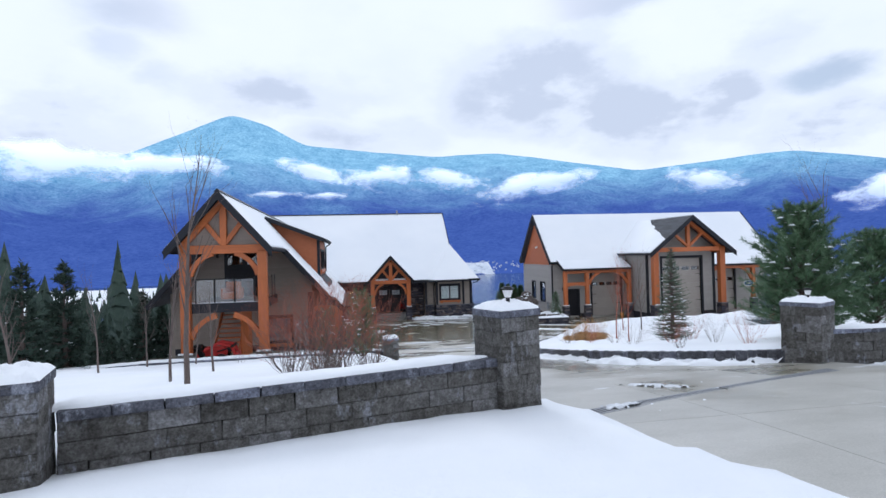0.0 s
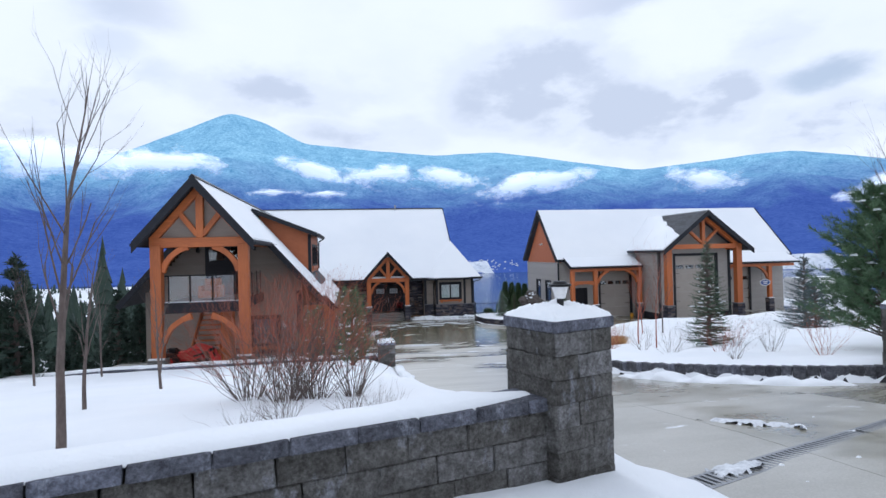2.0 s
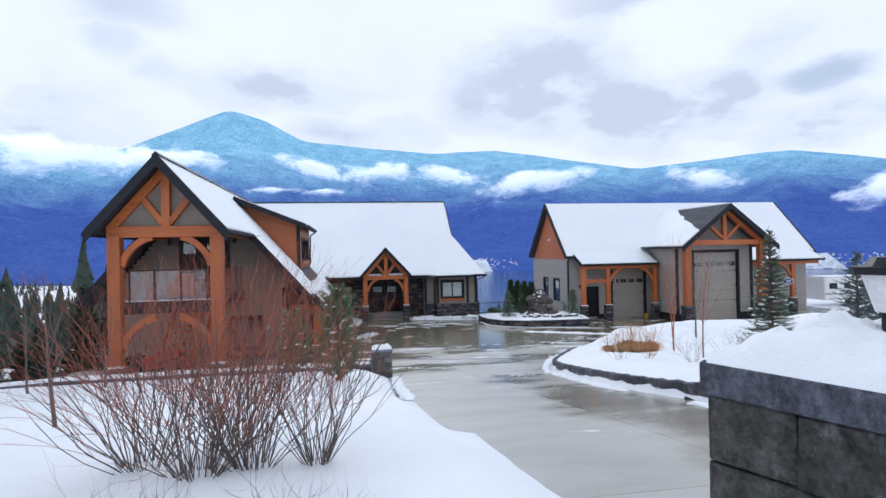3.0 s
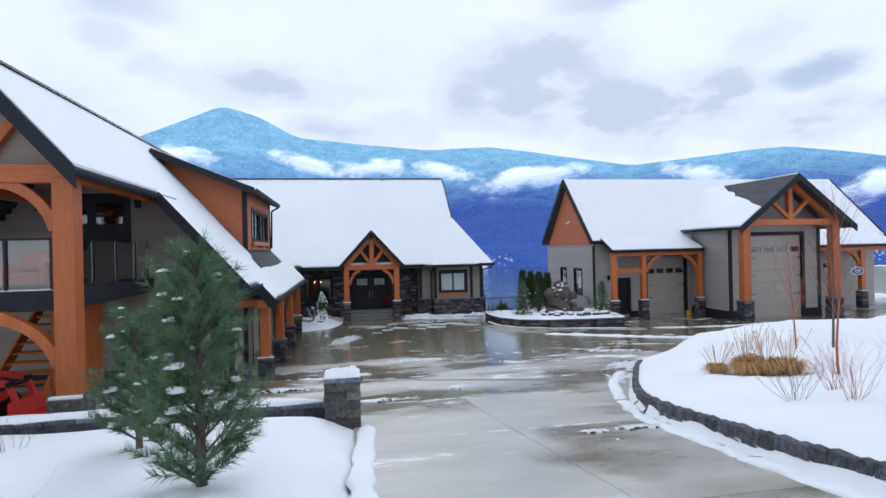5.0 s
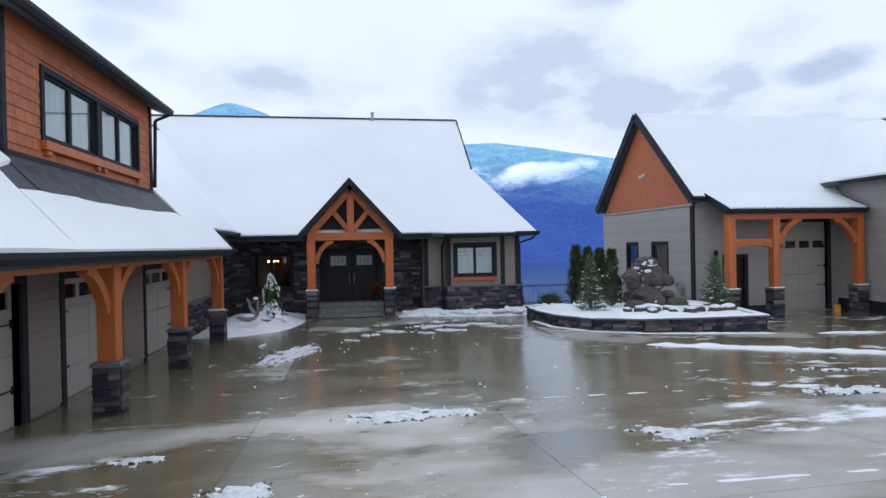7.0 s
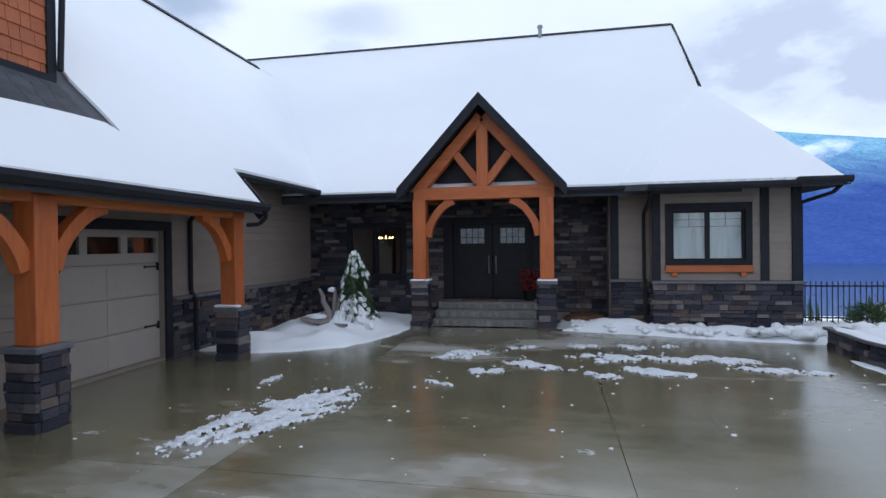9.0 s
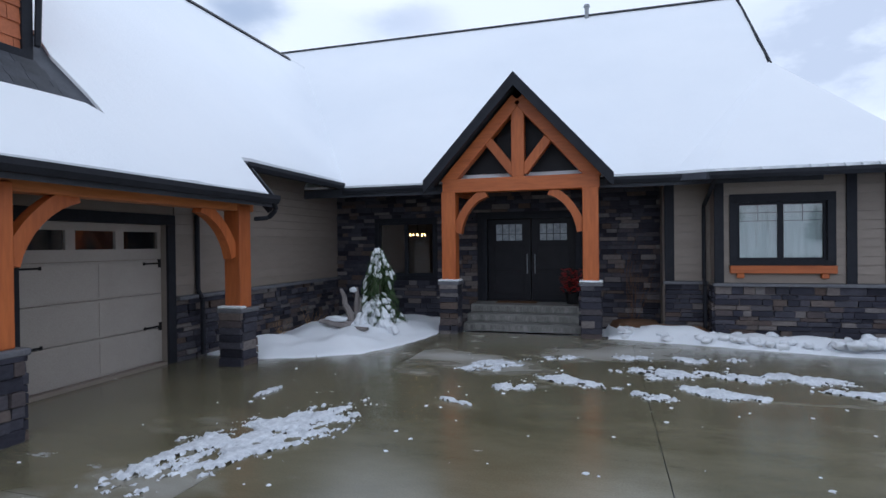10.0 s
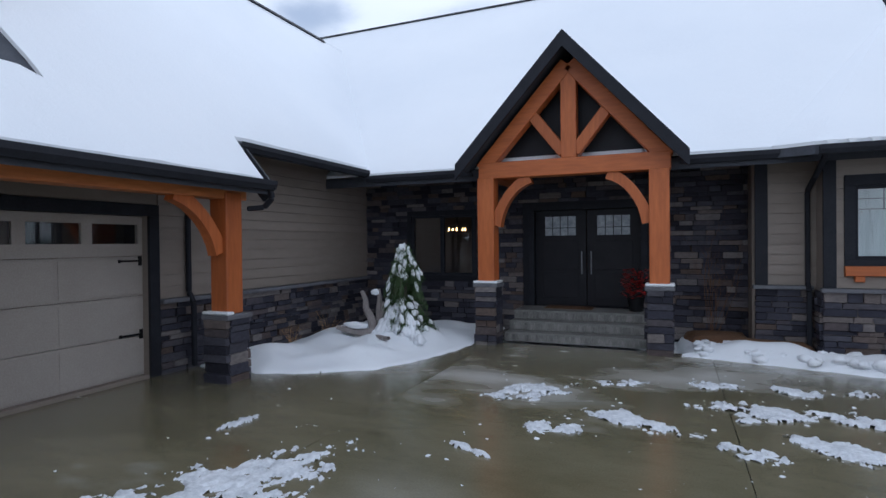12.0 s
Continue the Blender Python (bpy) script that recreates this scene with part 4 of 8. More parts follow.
downspout(house, [(-3.46, 44.6, 2.8), (-3.46, 44.66, 2.66), (-3.6, 44.64, 2.52), (-3.8, 44.5, 2.5)])
downspout(house, [(WX + 0.2, 44.52, 2.75), (WX + 0.07, 44.55, 2.6), (WX + 0.07, 44.55, 1.22), (WX + 0.17, 44.55, 1.05), (WX + 0.17, 44.55, 0.05)])

# timber arcade in front of the garage doors
arcade = thing("arcade", "cedar posts on stone plinths carrying the garage eave")
arcade.parent = house
ys = (32.3, 36.2, 40.2, 44.2)
for k, y in enumerate(ys):
    stone_plinth(arcade, -3.92, y, 0.43, drive_z(y), 0.97, rng, (0.25, 0.3) if k in (0, 3) else None)
    timber_post(arcade, -3.92, y, 0.31, 0.97, 2.72)
part("tie_beam", box(-4.08, -3.8, 31.75, 44.5, 2.62, 2.91, 0.018), surface("cedar_long", (0.42, 0.13, 0.035), (0.58, 0.205, 0.06), 3, 0.5, 0.25, 22, (1, 0.12, 1), per_object=0.1), arcade)
part("cross_beam", box(WX, -3.8, 32.3, 32.6, 2.62, 2.88, 0.018), CEDAR_X, arcade)
for y in ys:
    for s in (-1, 1):
        if (y == ys[0] and s < 0) or (y == ys[-1] and s > 0):
            continue
        arch_brace(arcade, (-3.92, y + s * 0.16, 1.85), (-3.92, y + s * 0.95, 2.66), 0.17, 0.16, 0.45)

# dormer on the east slope
dz_in, dz_out = 8.12, 6.72
dormer = thing("dormer", "orange shingled shed dormer with dark trim")
dormer.parent = house
roof_slab(dormer, [(-7.95, 34.3, dz_in), (-4.52, 34.3, dz_out), (-4.52, 41.75, dz_out), (-7.95, 41.75, dz_in)], 0.14)
snow_slab(dormer, [(-7.95, 34.34, dz_in), (-4.56, 34.34, dz_out), (-4.56, 41.7, dz_out), (-7.95, 41.7, dz_in)], 0.08)
fascia(dormer, (-7.98, 34.27, dz_in), (-4.5, 34.27, dz_out), 0.24, 0.05, 0.08)
gutter(dormer, (-4.47, 34.25, dz_out - 0.05), (-4.47, 41.755, dz_out - 0.05))
downspout(dormer, [(-4.5, 41.7, 6.6), (-4.8, 41.5, 6.4), (-4.83, 41.45, 4.6)])
part("cheek", prism([(-4.9, 35.0, wz(-4.9) - 0.1), (-4.9, 35.0, dz_out + 0.1), (-7.8, 35.0, dz_in - 0.02), (-7.6, 35.0, wz(-7.6) - 0.1)], (0, 0.12, 0)), ORANGE, dormer, "orange panel cheek")
part("cheek", prism([(-4.9, 41.4, wz(-4.9) - 0.1), (-4.9, 41.4, dz_out + 0.1), (-7.8, 41.4, dz_in - 0.02), (-7.6, 41.4, wz(-7.6) - 0.1)], (0, -0.12, 0)), ORANGE, dormer)
dwins = ((36.2, 38.22, 4.92, 6.05), (38.43, 40.45, 4.92, 6.05))
dwin = (36.2, 40.45, 4.92, 6.05)
wall_box(dormer, -5.05, -4.92, 35.13, 41.27, 4.3, 6.75, ORANGE, dwins, "dormer_wall")
z = 4.45
while z < 6.65:
    for a, b in free_spans(35.1, 41.3, z + 0.1, [(dwin[0] - 0.12, dwin[1] + 0.12, dwin[2] - 0.3, dwin[3] + 0.14)]):
        u = a
        while u < b - 0.01:
            e = min(b, u + rng.uniform(0.13, 0.3))
            if b - e < 0.08:
                e = b
            part("shake", prism([(-4.92, u + 0.004, z - rng.uniform(0, 0.02)), (-4.885, u + 0.004, z), (-4.905, u + 0.004, z + 0.22), (-4.92, u + 0.004, z + 0.22)], (0, e - u - 0.008, 0)), ORANGE, dormer)
            u = e
    z += 0.2
for y0, y1 in ((34.985, 35.09), (41.28, 41.42)):
    part("corner_board", box(-5.04, -4.86, y0, y1, 4.3, 6.7, 0.005), TRIM, dormer)
part("skirt_board", box(-4.94, -4.85, 35.0, 41.4, 4.3, 4.52, 0.005), TRIM, dormer)
for w in dwins:
    window_unit("window", house, "x", -4.92, 1, *w, 0.10, 2, "pair of dark framed panes reflecting pale sky over a cedar sill", backing=True)

# ---- the deck gable ----
porch = thing("deck_porch", "cedar timber frame porch with a glass railed deck")
porch.parent = house
for x in (-10.1, -6.85):
    timber_post(porch, x, 25.9, 0.40, 1.55, 6.0)
    part("post_base", box(x - 0.32, x + 0.32, 25.58, 26.22, 0.3, 1.55, 0.02), BLOCK, porch)
    part("base_snow", box(x - 0.3, x + 0.3, 25.6, 25.72, 1.55, 1.62, 0.02), SNOW, porch)
    arch_brace(porch, (x + (0.18 if x < XR else -0.18), 25.9, 4.95), (x + (1.15 if x < XR else -1.15), 25.9, 5.93), 0.2, 0.18, 0.5)
    arch_brace(porch, (x + (0.18 if x < XR else -0.18), 25.9, 2.2), (x + (1.25 if x < XR else -1.25), 25.9, 3.2), 0.2, 0.18, 0.5)
truss(porch, -8.475, 25.9, 5.9, 0.38, 8.2, 1.14, 0.26, 1.86)
for x in (-10.1, -6.85):
    part("side_beam", box(x - 0.13, x + 0.13, 26.1, WY, 5.95, 6.2, 0.015), CEDAR, porch)
part("gable_panel", prism([(-10.2, 26.0, 6.2), (-6.75, 26.0, 6.2), (-8.475, 26.0, 8.2)], (0, 0.05, 0)), SIDING, porch)
part("deck", box(-10.25, -7.0, 26.05, WY - 0.05, 3.5, 3.66), STEP_STONE, porch, "concrete deck slab")
part("deck_fascia", box(-10.25, -6.95, 26.0, 26.06, 3.3, 3.72, 0.006), TRIM, porch)
part("deck_fascia", box(-7.0, -6.94, 26.06, WY - 0.05, 3.3, 3.72, 0.006), TRIM, porch)
part("deck_snow", box(-10.2, -7.02, 26.07, 26.6, 3.66, 3.74, 0.03), SNOW, porch)
rail = thing("railing", "glass railing with black posts")
rail.parent = house
for x in (-9.75, -8.95, -8.1, -7.25):
    part("rail_post", box(x - 0.025, x + 0.025, 26.08, 26.13, 3.66, 4.78), BLACK_METAL, rail)
for y in (26.2, 27.5, 28.8, 30.1, 31.1):
    part("rail_post", box(-7.08, -7.03, y - 0.025, y + 0.025, 3.66, 4.8), BLACK_METAL, rail)
for a, b in ((-9.85, -9.0), (-8.9, -8.15), (-8.05, -7.3)):
    part("rail_glass", box(a, b, 26.1, 26.112, 3.78, 4.75), GLASS, rail).visible_shadow = False
for a, b in ((26.25, 27.45), (27.55, 28.75), (28.85, 30.05), (30.15, 31.05)):
    part("rail_glass", box(-7.062, -7.05, a, b, 3.78, 4.75), GLASS, rail).visible_shadow = False
part("handrail", box(-9.9, -7.05, 26.085, 26.125, 4.76, 4.8), BLACK_METAL, rail)

# ---- the house: main range ----
main_front = [(-16, 48.4), (6.2, 48.4), (6.2, YR), (-16, YR)]
roof_slab(house, [(x, y, mz(y)) for x, y in main_front], 0.2)
roof_slab(house, [(-16, 63.1, mz(63.1)), (6.2, 63.1, mz(63.1)), (6.2, YR, MZ), (-16, YR, MZ)], 0.2)
snow_slab(house, [(x, y, mz(y)) for x, y in ((-16, 48.42), (6.2, 48.42), (6.2, YR), (-16, YR))], 0.055)
snow_slab(house, [(-16, 63.1, mz(63.1)), (6.2, 63.1, mz(63.1)), (6.2, YR, MZ), (-16, YR, MZ)], 0.055)
part("ridge_cap", prism([(-16, YR - 0.14, MZ), (-16, YR, MZ + 0.1), (-16, YR + 0.14, MZ)], (22.2, 0, 0)), TRIM, house)
fascia(house, (6.22, 52.0, mz(52.0)), (6.22, YR, MZ), 0.28, 0.05, 0.08)
fascia(house, (6.22, 59.5, mz(59.5)), (6.22, YR, MZ), 0.28, 0.05, 0.08)
part("gable_wall", prism([(6.0, 52.2, 6.2), (6.0, 59.3, 6.2), (6.0, YR, MZ - 0.3)], (-0.15, 0, 0)), SIDING, house)
P, Q = Vector((6.2, 52.0, mz(52.0) + 0.03)), Vector((6.2, 59.5, mz(59.5) + 0.03))
E0, E1, F0, A0 = Vector((8.05, 47.9, 3.38)), Vector((8.05, 63.3, 3.38)), Vector((4.05, 47.9, 3.38)), Vector((3.55, 48.4, 3.42))
for pts in ([F0, E0, P], [E0, E1, Q, P], [A0, F0, P]):
    roof_slab(house, pts, 0.14)
    snow_slab(house, pts, 0.055, wobble=0.0)
gutter(house, (4.1, 47.85, 3.3), (7.2, 47.85, 3.3))
gutter(house, (7.1, 47.8, 3.36), (8.15, 47.8, 3.36))
gutter(house, (8.1, 47.85, 3.32), (8.1, 63, 3.32))
gutter(house, (-4.0, 48.36, mz(48.4) - 0.05), (-1.6, 48.36, mz(48.4) - 0.05))
gutter(house, (2.2, 48.36, mz(48.4) - 0.05), (4.05, 48.36, mz(48.4) - 0.05))

def eave_snow(parent, x0, x1, y, z):
    """Snow hanging over a gutter between its brackets, in short scallops."""
    x = x0
    while x < x1 - 0.2:
        w = rng.uniform(0.13, 0.19)
        part("snow_scallop", prism([(x, y, z + 0.03), (x + w, y, z + 0.03), (x + w * 0.75, y - 0.015, z - 0.03), (x + w * 0.3, y - 0.015, z - 0.035)], (0, 0.05, 0.012)), SNOW, parent)
        x += 0.27


eave_snow(house, 4.15, 7.1, 47.77, 3.40)
flue = thing("roof_vent", "small metal vent pipe on the ridge")
flue.parent = house
part("pipe", cylinder((1.6, 55.6, 9.6), (1.6, 55.6, 10.06), 0.07, 12), GREY_METAL, flue)
part("cowl", cylinder((1.6, 55.6, 10.06), (1.6, 55.6, 10.14), 0.11, 12, 0.09), GREY_METAL, flue)

hall_win = (-3.85, -2.25, 1.2, 2.62)
doorway = (-0.92, 1.56, 0.55, 2.72)
wall_box(house, WX, 3.6, 50.2, 50.45, -0.4, 3.6, TRIM, (hall_win, doorway), "front_wall")
stone_f = thing("stone_front", "dark ledge stone front wall by the entrance")
stone_f.parent = house
hole = [(hall_win[0] - 0.1, hall_win[1] + 0.1, hall_win[2] - 0.1, hall_win[3] + 0.1), (doorway[0] - 0.14, doorway[1] + 0.14, 0, 2.86)]
ledge(stone_f, "y", 50.2, -1, WX, 3.6, -0.05, 1.5, hole, rng=rng)
ledge(stone_f, "y", 50.2, -1, WX, 3.6, 1.5, 3.5, hole, rng=rng, joined=True)
window_unit("window", house, "y", 50.2, -1, *hall_win, 0.1, 2, "dark hall window with a lit chandelier behind", sill=False)
wall_box(house, 3.45, 4.45, 49.4, 49.6, -0.4, 3.5, SIDING, (), "front_wall")
wall_box(house, 3.4, 3.6, 49.6, 50.2, -0.4, 3.5, SIDING, (), "front_wall")
siding(house, "y", 49.4, -1, lambda z: (3.62, 4.36), 1.16, 3.4, SIDING)
part("corner_board", box(3.42, 3.62, 49.34, 49.4, 1.15, 3.4, 0.005), TRIM, house)
bay_win = (4.78, 6.4, 1.62, 2.82)
wall_box(house, 4.36, 7.55, 48.86, 49.06, -0.4, 3.5, SIDING, (bay_win,), "front_wall")
wall_box(house, 4.36, 4.56, 49.06, 49.6, -0.4, 3.5, SIDING, (), "front_wall")
wall_box(house, 7.35, 7.55, 49.06, 63.0, -0.4, 3.5, SIDING, (), "side_wall")
wall_box(house, -12.4, 7.55, 62.8, 63.0, -0.4, 3.5, SIDING, (), "back_wall")
wall_box(house, -12.4, -12.2, WY, 63.0, -0.4, 3.9, SIDING, (), "side_wall")
siding(house, "y", 48.86, -1, lambda z: (4.4, 7.5), 1.16, 3.3, SIDING, ((bay_win[0] - 0.15, bay_win[1] + 0.15, bay_win[2] - 0.28, bay_win[3] + 0.17),))
for a, b in ((4.34, 4.52), (6.72, 6.9), (7.38, 7.58)):
    part("corner_board", box(a, b, 48.79, 48.86, 1.15, 3.35, 0.005), TRIM, house)
window_unit("window", house, "y", 48.86, -1, *bay_win, 0.15, 2, "dark framed window with pale curtains and a cedar sill", grille=True, backing=True)
stone_b = thing("wainscot", "dark stacked ledge stone wainscot under the bay")
stone_b.parent = house
ledge(stone_b, "y", 48.86, -1, 4.34, 7.6, -0.05, 1.08, rng=rng)
ledge(stone_b, "x", 4.36, -1, 48.86, 49.4, -0.05, 1.08, rng=rng)
ledge(stone_b, "y", 49.4, -1, 3.42, 4.34, -0.05, 1.08, rng=rng)
ledge(stone_b, "x", 7.55, 1, 48.86, 52.0, -0.05, 1.08, rng=rng)
part("ledge_cap", box(4.3, 7.66, 48.72, 48.86, 1.08, 1.15, 0.012), STONE_CAP, stone_b)
part("ledge_cap", box(3.38, 4.3, 49.26, 49.4, 1.08, 1.15, 0.012), STONE_CAP, stone_b)
downspout(house, [(4.2, 47.9, 3.25), (4.25, 48.9, 3.0), (4.22, 49.33, 2.8), (4.22, 49.33, 1.2), (4.22, 49.2, 1.05), (4.22, 49.2, 0.1)])
downspout(house, [(8.05, 48.0, 3.28), (8.0, 48.3, 3.12), (7.62, 48.95, 2.95), (7.62, 48.95, 0.2)])

# entrance gable
entry = thing("entrance_porch", "cedar timber entrance gable on stone plinths")
entry.parent = house
EX = 0.3
for x in (-1.26, 1.85):
    stone_plinth(entry, x, 48.28, 0.42, 0.0, 1.18, rng, (0.9, 0.9))
    timber_post(entry, x, 48.28, 0.33, 1.18, 3.2)
    s = 1 if x < EX else -1
    arch_brace(entry, (x + s * 0.17, 48.28, 2.28), (x + s * 0.85, 48.28, 3.18), 0.17, 0.2, 0.5)
truss(entry, EX + 0.02, 48.28, 3.18, 0.31, 5.20, 1.1, 0.3, 1.72)
part("gable_panel", prism([(EX - 1.7, 48.6, 3.45), (EX + 1.7, 48.6, 3.45), (EX, 48.6, 5.2)], (0, 0.05, 0)), DOOR_BLACK, entry)
for s in (-1, 1):
    edge = EX + s * 1.97
    pts = [(EX, 47.76, 5.62), (edge, 47.76, 5.62 - 1.1 * 1.97), (edge, 48.75, 5.62 - 1.1 * 1.97), (EX, 51.0, 5.62)]
    roof_slab(entry, pts, 0.12)
    snow_slab(entry, [(EX, 47.82, 5.62), (edge, 47.82, 5.62 - 1.1 * 1.97), (edge, 48.75, 5.62 - 1.1 * 1.97), (EX, 51.0, 5.62)], 0.06)
    part("plate_beam", box(EX + s * 1.52 - 0.15, EX + s * 1.52 + 0.15, 48.45, 50.2, 3.2, 3.45, 0.012), CEDAR, entry)
gable_rake(entry, EX, 47.76, 5.66, 2.02, 1.1, 0.29)
steps = thing("steps", "grey stone entrance steps with wet melted patches", "steps", kind="structure")
for k, (y, z) in enumerate(((48.62, 0.18), (48.98, 0.36), (49.34, 0.54))):
    part("step", box(-1.05, 1.64, y, y + 0.38 if k < 2 else 50.25, z - 0.18, z, 0.012), STEP_STONE, steps)
    part("riser", box(-1.05, 1.64, y - 0.004, y, z - 0.17, z - 0.04), RISER, steps)
front = thing("front_door", "pair of black front doors with small leaded lites")
front.parent = house
for a, b in ((-0.8, 0.31), (0.33, 1.44)):
    leaf = part("door_leaf", box(a, b, 50.33, 50.39, 0.56, 2.66, 0.006), DOOR_BLACK, front)
    part("lite", box(a + 0.22, b - 0.22, 50.30, 50.325, 2.1, 2.52), LEADED, front, "pale leaded glass lite")
    for k in range(1, 4):
        u = a + 0.22 + k * (b - a - 0.44) / 4
        part("leading", box(u - 0.008, u + 0.008, 50.29, 50.30, 2.1, 2.52), DOOR_BLACK, front)
    part("leading", box(a + 0.22, b - 0.22, 50.29, 50.30, 2.26, 2.275), DOOR_BLACK, front)
    for lo, hi in ((0.72, 1.25), (1.35, 1.98)):
        part("raised_panel", box(a + 0.16, b - 0.16, 50.315, 50.33, lo, hi, 0.008), DOOR_BLACK, front)
for a, b, lo, hi in ((-0.92, -0.8, 0.55, 2.72), (1.44, 1.56, 0.55, 2.72), (-0.8, 1.44, 2.66, 2.78)):
    part("door_casing", box(a, b, 50.14, 50.36, lo, hi, 0.005), TRIM, front)
for x in (0.22, 0.42):
    part("pull_handle", cylinder((x, 50.27, 1.25), (x, 50.27, 1.75), 0.015, 8), GREY_METAL, front)

# ---- the workshop ----
SY, SZ, SS, SB = 50.43, 9.06, 1.0, -0.2
SHOP_W, SHOP_F, SHOP_E = 14.34, 46.4, 35.3  # west, front and east walls


def sz(y):
    return SZ - SS * abs(y - SY)


shop = thing("workshop", "long grey sided workshop with a tall timber gable and snowy roof", "house")
X0, X1, EAVE, REAR = 14.0, 35.8, 46.03, 54.8
for y in (EAVE, REAR):
    roof_slab(shop, [(X0, y, sz(y)), (X1, y, sz(y)), (X1, SY, SZ), (X0, SY, SZ)], 0.2)
    snow_slab(shop, [(X0, y, sz(y)), (X1, y, sz(y)), (X1, SY, SZ), (X0, SY, SZ)], 0.055)
    fascia(shop, (X0 - 0.02, y, sz(y)), (X0 - 0.02, SY, SZ), 0.36, 0.06, 0.1)
    fascia(shop, (X1 + 0.02, y, sz(y)), (X1 + 0.02, SY, SZ), 0.36, 0.06, 0.1)
gutter(shop, (X0, EAVE - 0.05, sz(EAVE) - 0.06), (14.75, EAVE - 0.05, sz(EAVE) - 0.06))
downspout(shop, [(14.2, EAVE, sz(EAVE) - 0.1), (14.28, 46.35, 4.3), (14.28, 46.35, -0.1)])
for a, b in ((14.65, 20.8), (27.9, 35.4)):
    pts = [(a, 44.65, 4.06), (b, 44.65, 4.06), (b, 46.15, sz(46.15)), (a, 46.15, sz(46.15))]
    roof_slab(shop, pts, 0.14)
    snow_slab(shop, pts, 0.055)
    gutter(shop, (a, 44.6, 4.0), (b, 44.6, 4.0))
    eave_snow(shop, a + 0.1, b, 44.52, 4.10)
    fascia(shop, (a - 0.02, 44.65, 4.06), (a - 0.02, 46.15, sz(46.15)), 0.26, 0.05, 0.08)
    fascia(shop, (b + 0.02, 44.65, 4.06), (b + 0.02, 46.15, sz(46.15)), 0.26, 0.05, 0.08)
wl_ops = ((50.95, 51.95, 1.25, 2.75), (48.35, 49.55, 1.1, 2.75))
wall_box(shop, SHOP_W, SHOP_W + 0.2, 46.6, 54.5, SB - 0.3, 4.4, SHOP_SIDING, wl_ops, "side_wall")
siding(shop, "x", SHOP_W, -1, lambda z: (46.62, 54.5), SB + 0.2, 4.3, SHOP_SIDING, [(a - 0.1, b + 0.1, lo - 0.1, hi + 0.1) for a, b, lo, hi in wl_ops])
part("gable_wall", prism([(SHOP_W, 46.35, 4.4), (SHOP_W, 54.5, 4.4), (SHOP_W, SY, SZ - 0.25)], (0.2, 0, 0)), ORANGE, shop, "orange gable panel")
part("corner_board", box(SHOP_W - 0.06, SHOP_W, 46.34, 46.6, SB, 4.4, 0.005), TRIM, shop)
part("belt_trim", box(SHOP_W - 0.07, SHOP_W, 46.4, 54.5, 4.34, 4.42, 0.005), SHOP_SIDING, shop)
floodlight = thing("gable_light", "small white security light on the orange gable")
floodlight.parent = shop
part("light_base", cylinder((SHOP_W, 50.3, 6.05), (SHOP_W - 0.06, 50.3, 6.05), 0.09, 14), WHITE, floodlight)
part("light_head", cylinder((SHOP_W - 0.06, 50.3, 6.04), (SHOP_W - 0.2, 50.34, 5.98), 0.06, 12, 0.085), WHITE, floodlight)
for a, b, lo, hi in wl_ops:
    window_unit("window", shop, "x", SHOP_W, -1, a, b, lo, hi, 0.1, 1, "narrow dark window", sill=False, backing="dark")
gd = (17.95, 20.62, SB + 0.02, 3.58)
pd = (15.75, 16.62, SB + 0.1, 2.12)
rd = (29.0, 31.9, SB + 0.02, 3.58)
fops = (gd, pd, rd)
wall_box(shop, SHOP_W, SHOP_E, SHOP_F, SHOP_F + 0.2, SB - 0.3, 4.5, SHOP_SIDING, fops, "front_wall")
wall_box(shop, SHOP_E - 0.2, SHOP_E, SHOP_F + 0.2, 54.5, SB - 0.3, 4.5, SHOP_SIDING, (), "side_wall")
wall_box(shop, SHOP_W, SHOP_E, 54.5, 54.7, SB - 0.3, 4.5, SHOP_SIDING, (), "back_wall")
holes = [(a - 0.16, b + 0.16, -1, hi + 0.17) for a, b, lo, hi in fops]
siding(shop, "y", SHOP_F, -1, lambda z: (SHOP_W + 0.02, 21.0), SB + 0.3, 4.2, SHOP_SIDING, holes)
siding(shop, "y", SHOP_F, -1, lambda z: (27.4, SHOP_E - 0.1), SB + 0.3, 4.2, SHOP_SIDING, holes)
part("base_trim", box(16.8, 17.78, SHOP_F - 0.06, SHOP_F, SB - 0.1, SB + 0.3), TRIM, shop)
garage_door(shop, "y", SHOP_F, -1, *gd, 4, rows=5, lite_row=3, lite_zone=(0.52, 0.92))
garage_door(shop, "y", SHOP_F, -1, *rd, 4, rows=5, lite_row=3, lite_zone=(0.52, 0.92))
part("side_door", box(pd[0], pd[1], SHOP_F + 0.06, SHOP_F + 0.12, pd[2], pd[3], 0.006), DOOR_BLACK, shop)
for a, b, lo, hi in ((pd[0] - 0.15, pd[0], SB, 2.12), (pd[1], pd[1] + 0.15, SB, 2.12), (pd[0] - 0.15, pd[1] + 0.15, 2.12, 2.27)):
    part("door_casing", box(a, b, SHOP_F - 0.06, SHOP_F + 0.1, lo, hi, 0.005), TRIM, shop)
sp = thing("shop_arcade", "cedar posts on stone plinths before the workshop doors")
sp.parent = shop
PY = 45.0
for x in (14.92, 16.87, 20.72, 28.0, 32.75):
    stone_plinth(sp, x, PY, 0.46, SB, 0.95, rng, (0.5, 0.5))
    timber_post(sp, x, PY, 0.31, 0.95, 3.75)
for a, b in ((14.75, 20.9), (27.8, 35.1)):
    part("tie_beam", box(a, b, PY - 0.13, PY + 0.13, 3.66, 3.9, 0.018), CEDAR_X, sp)
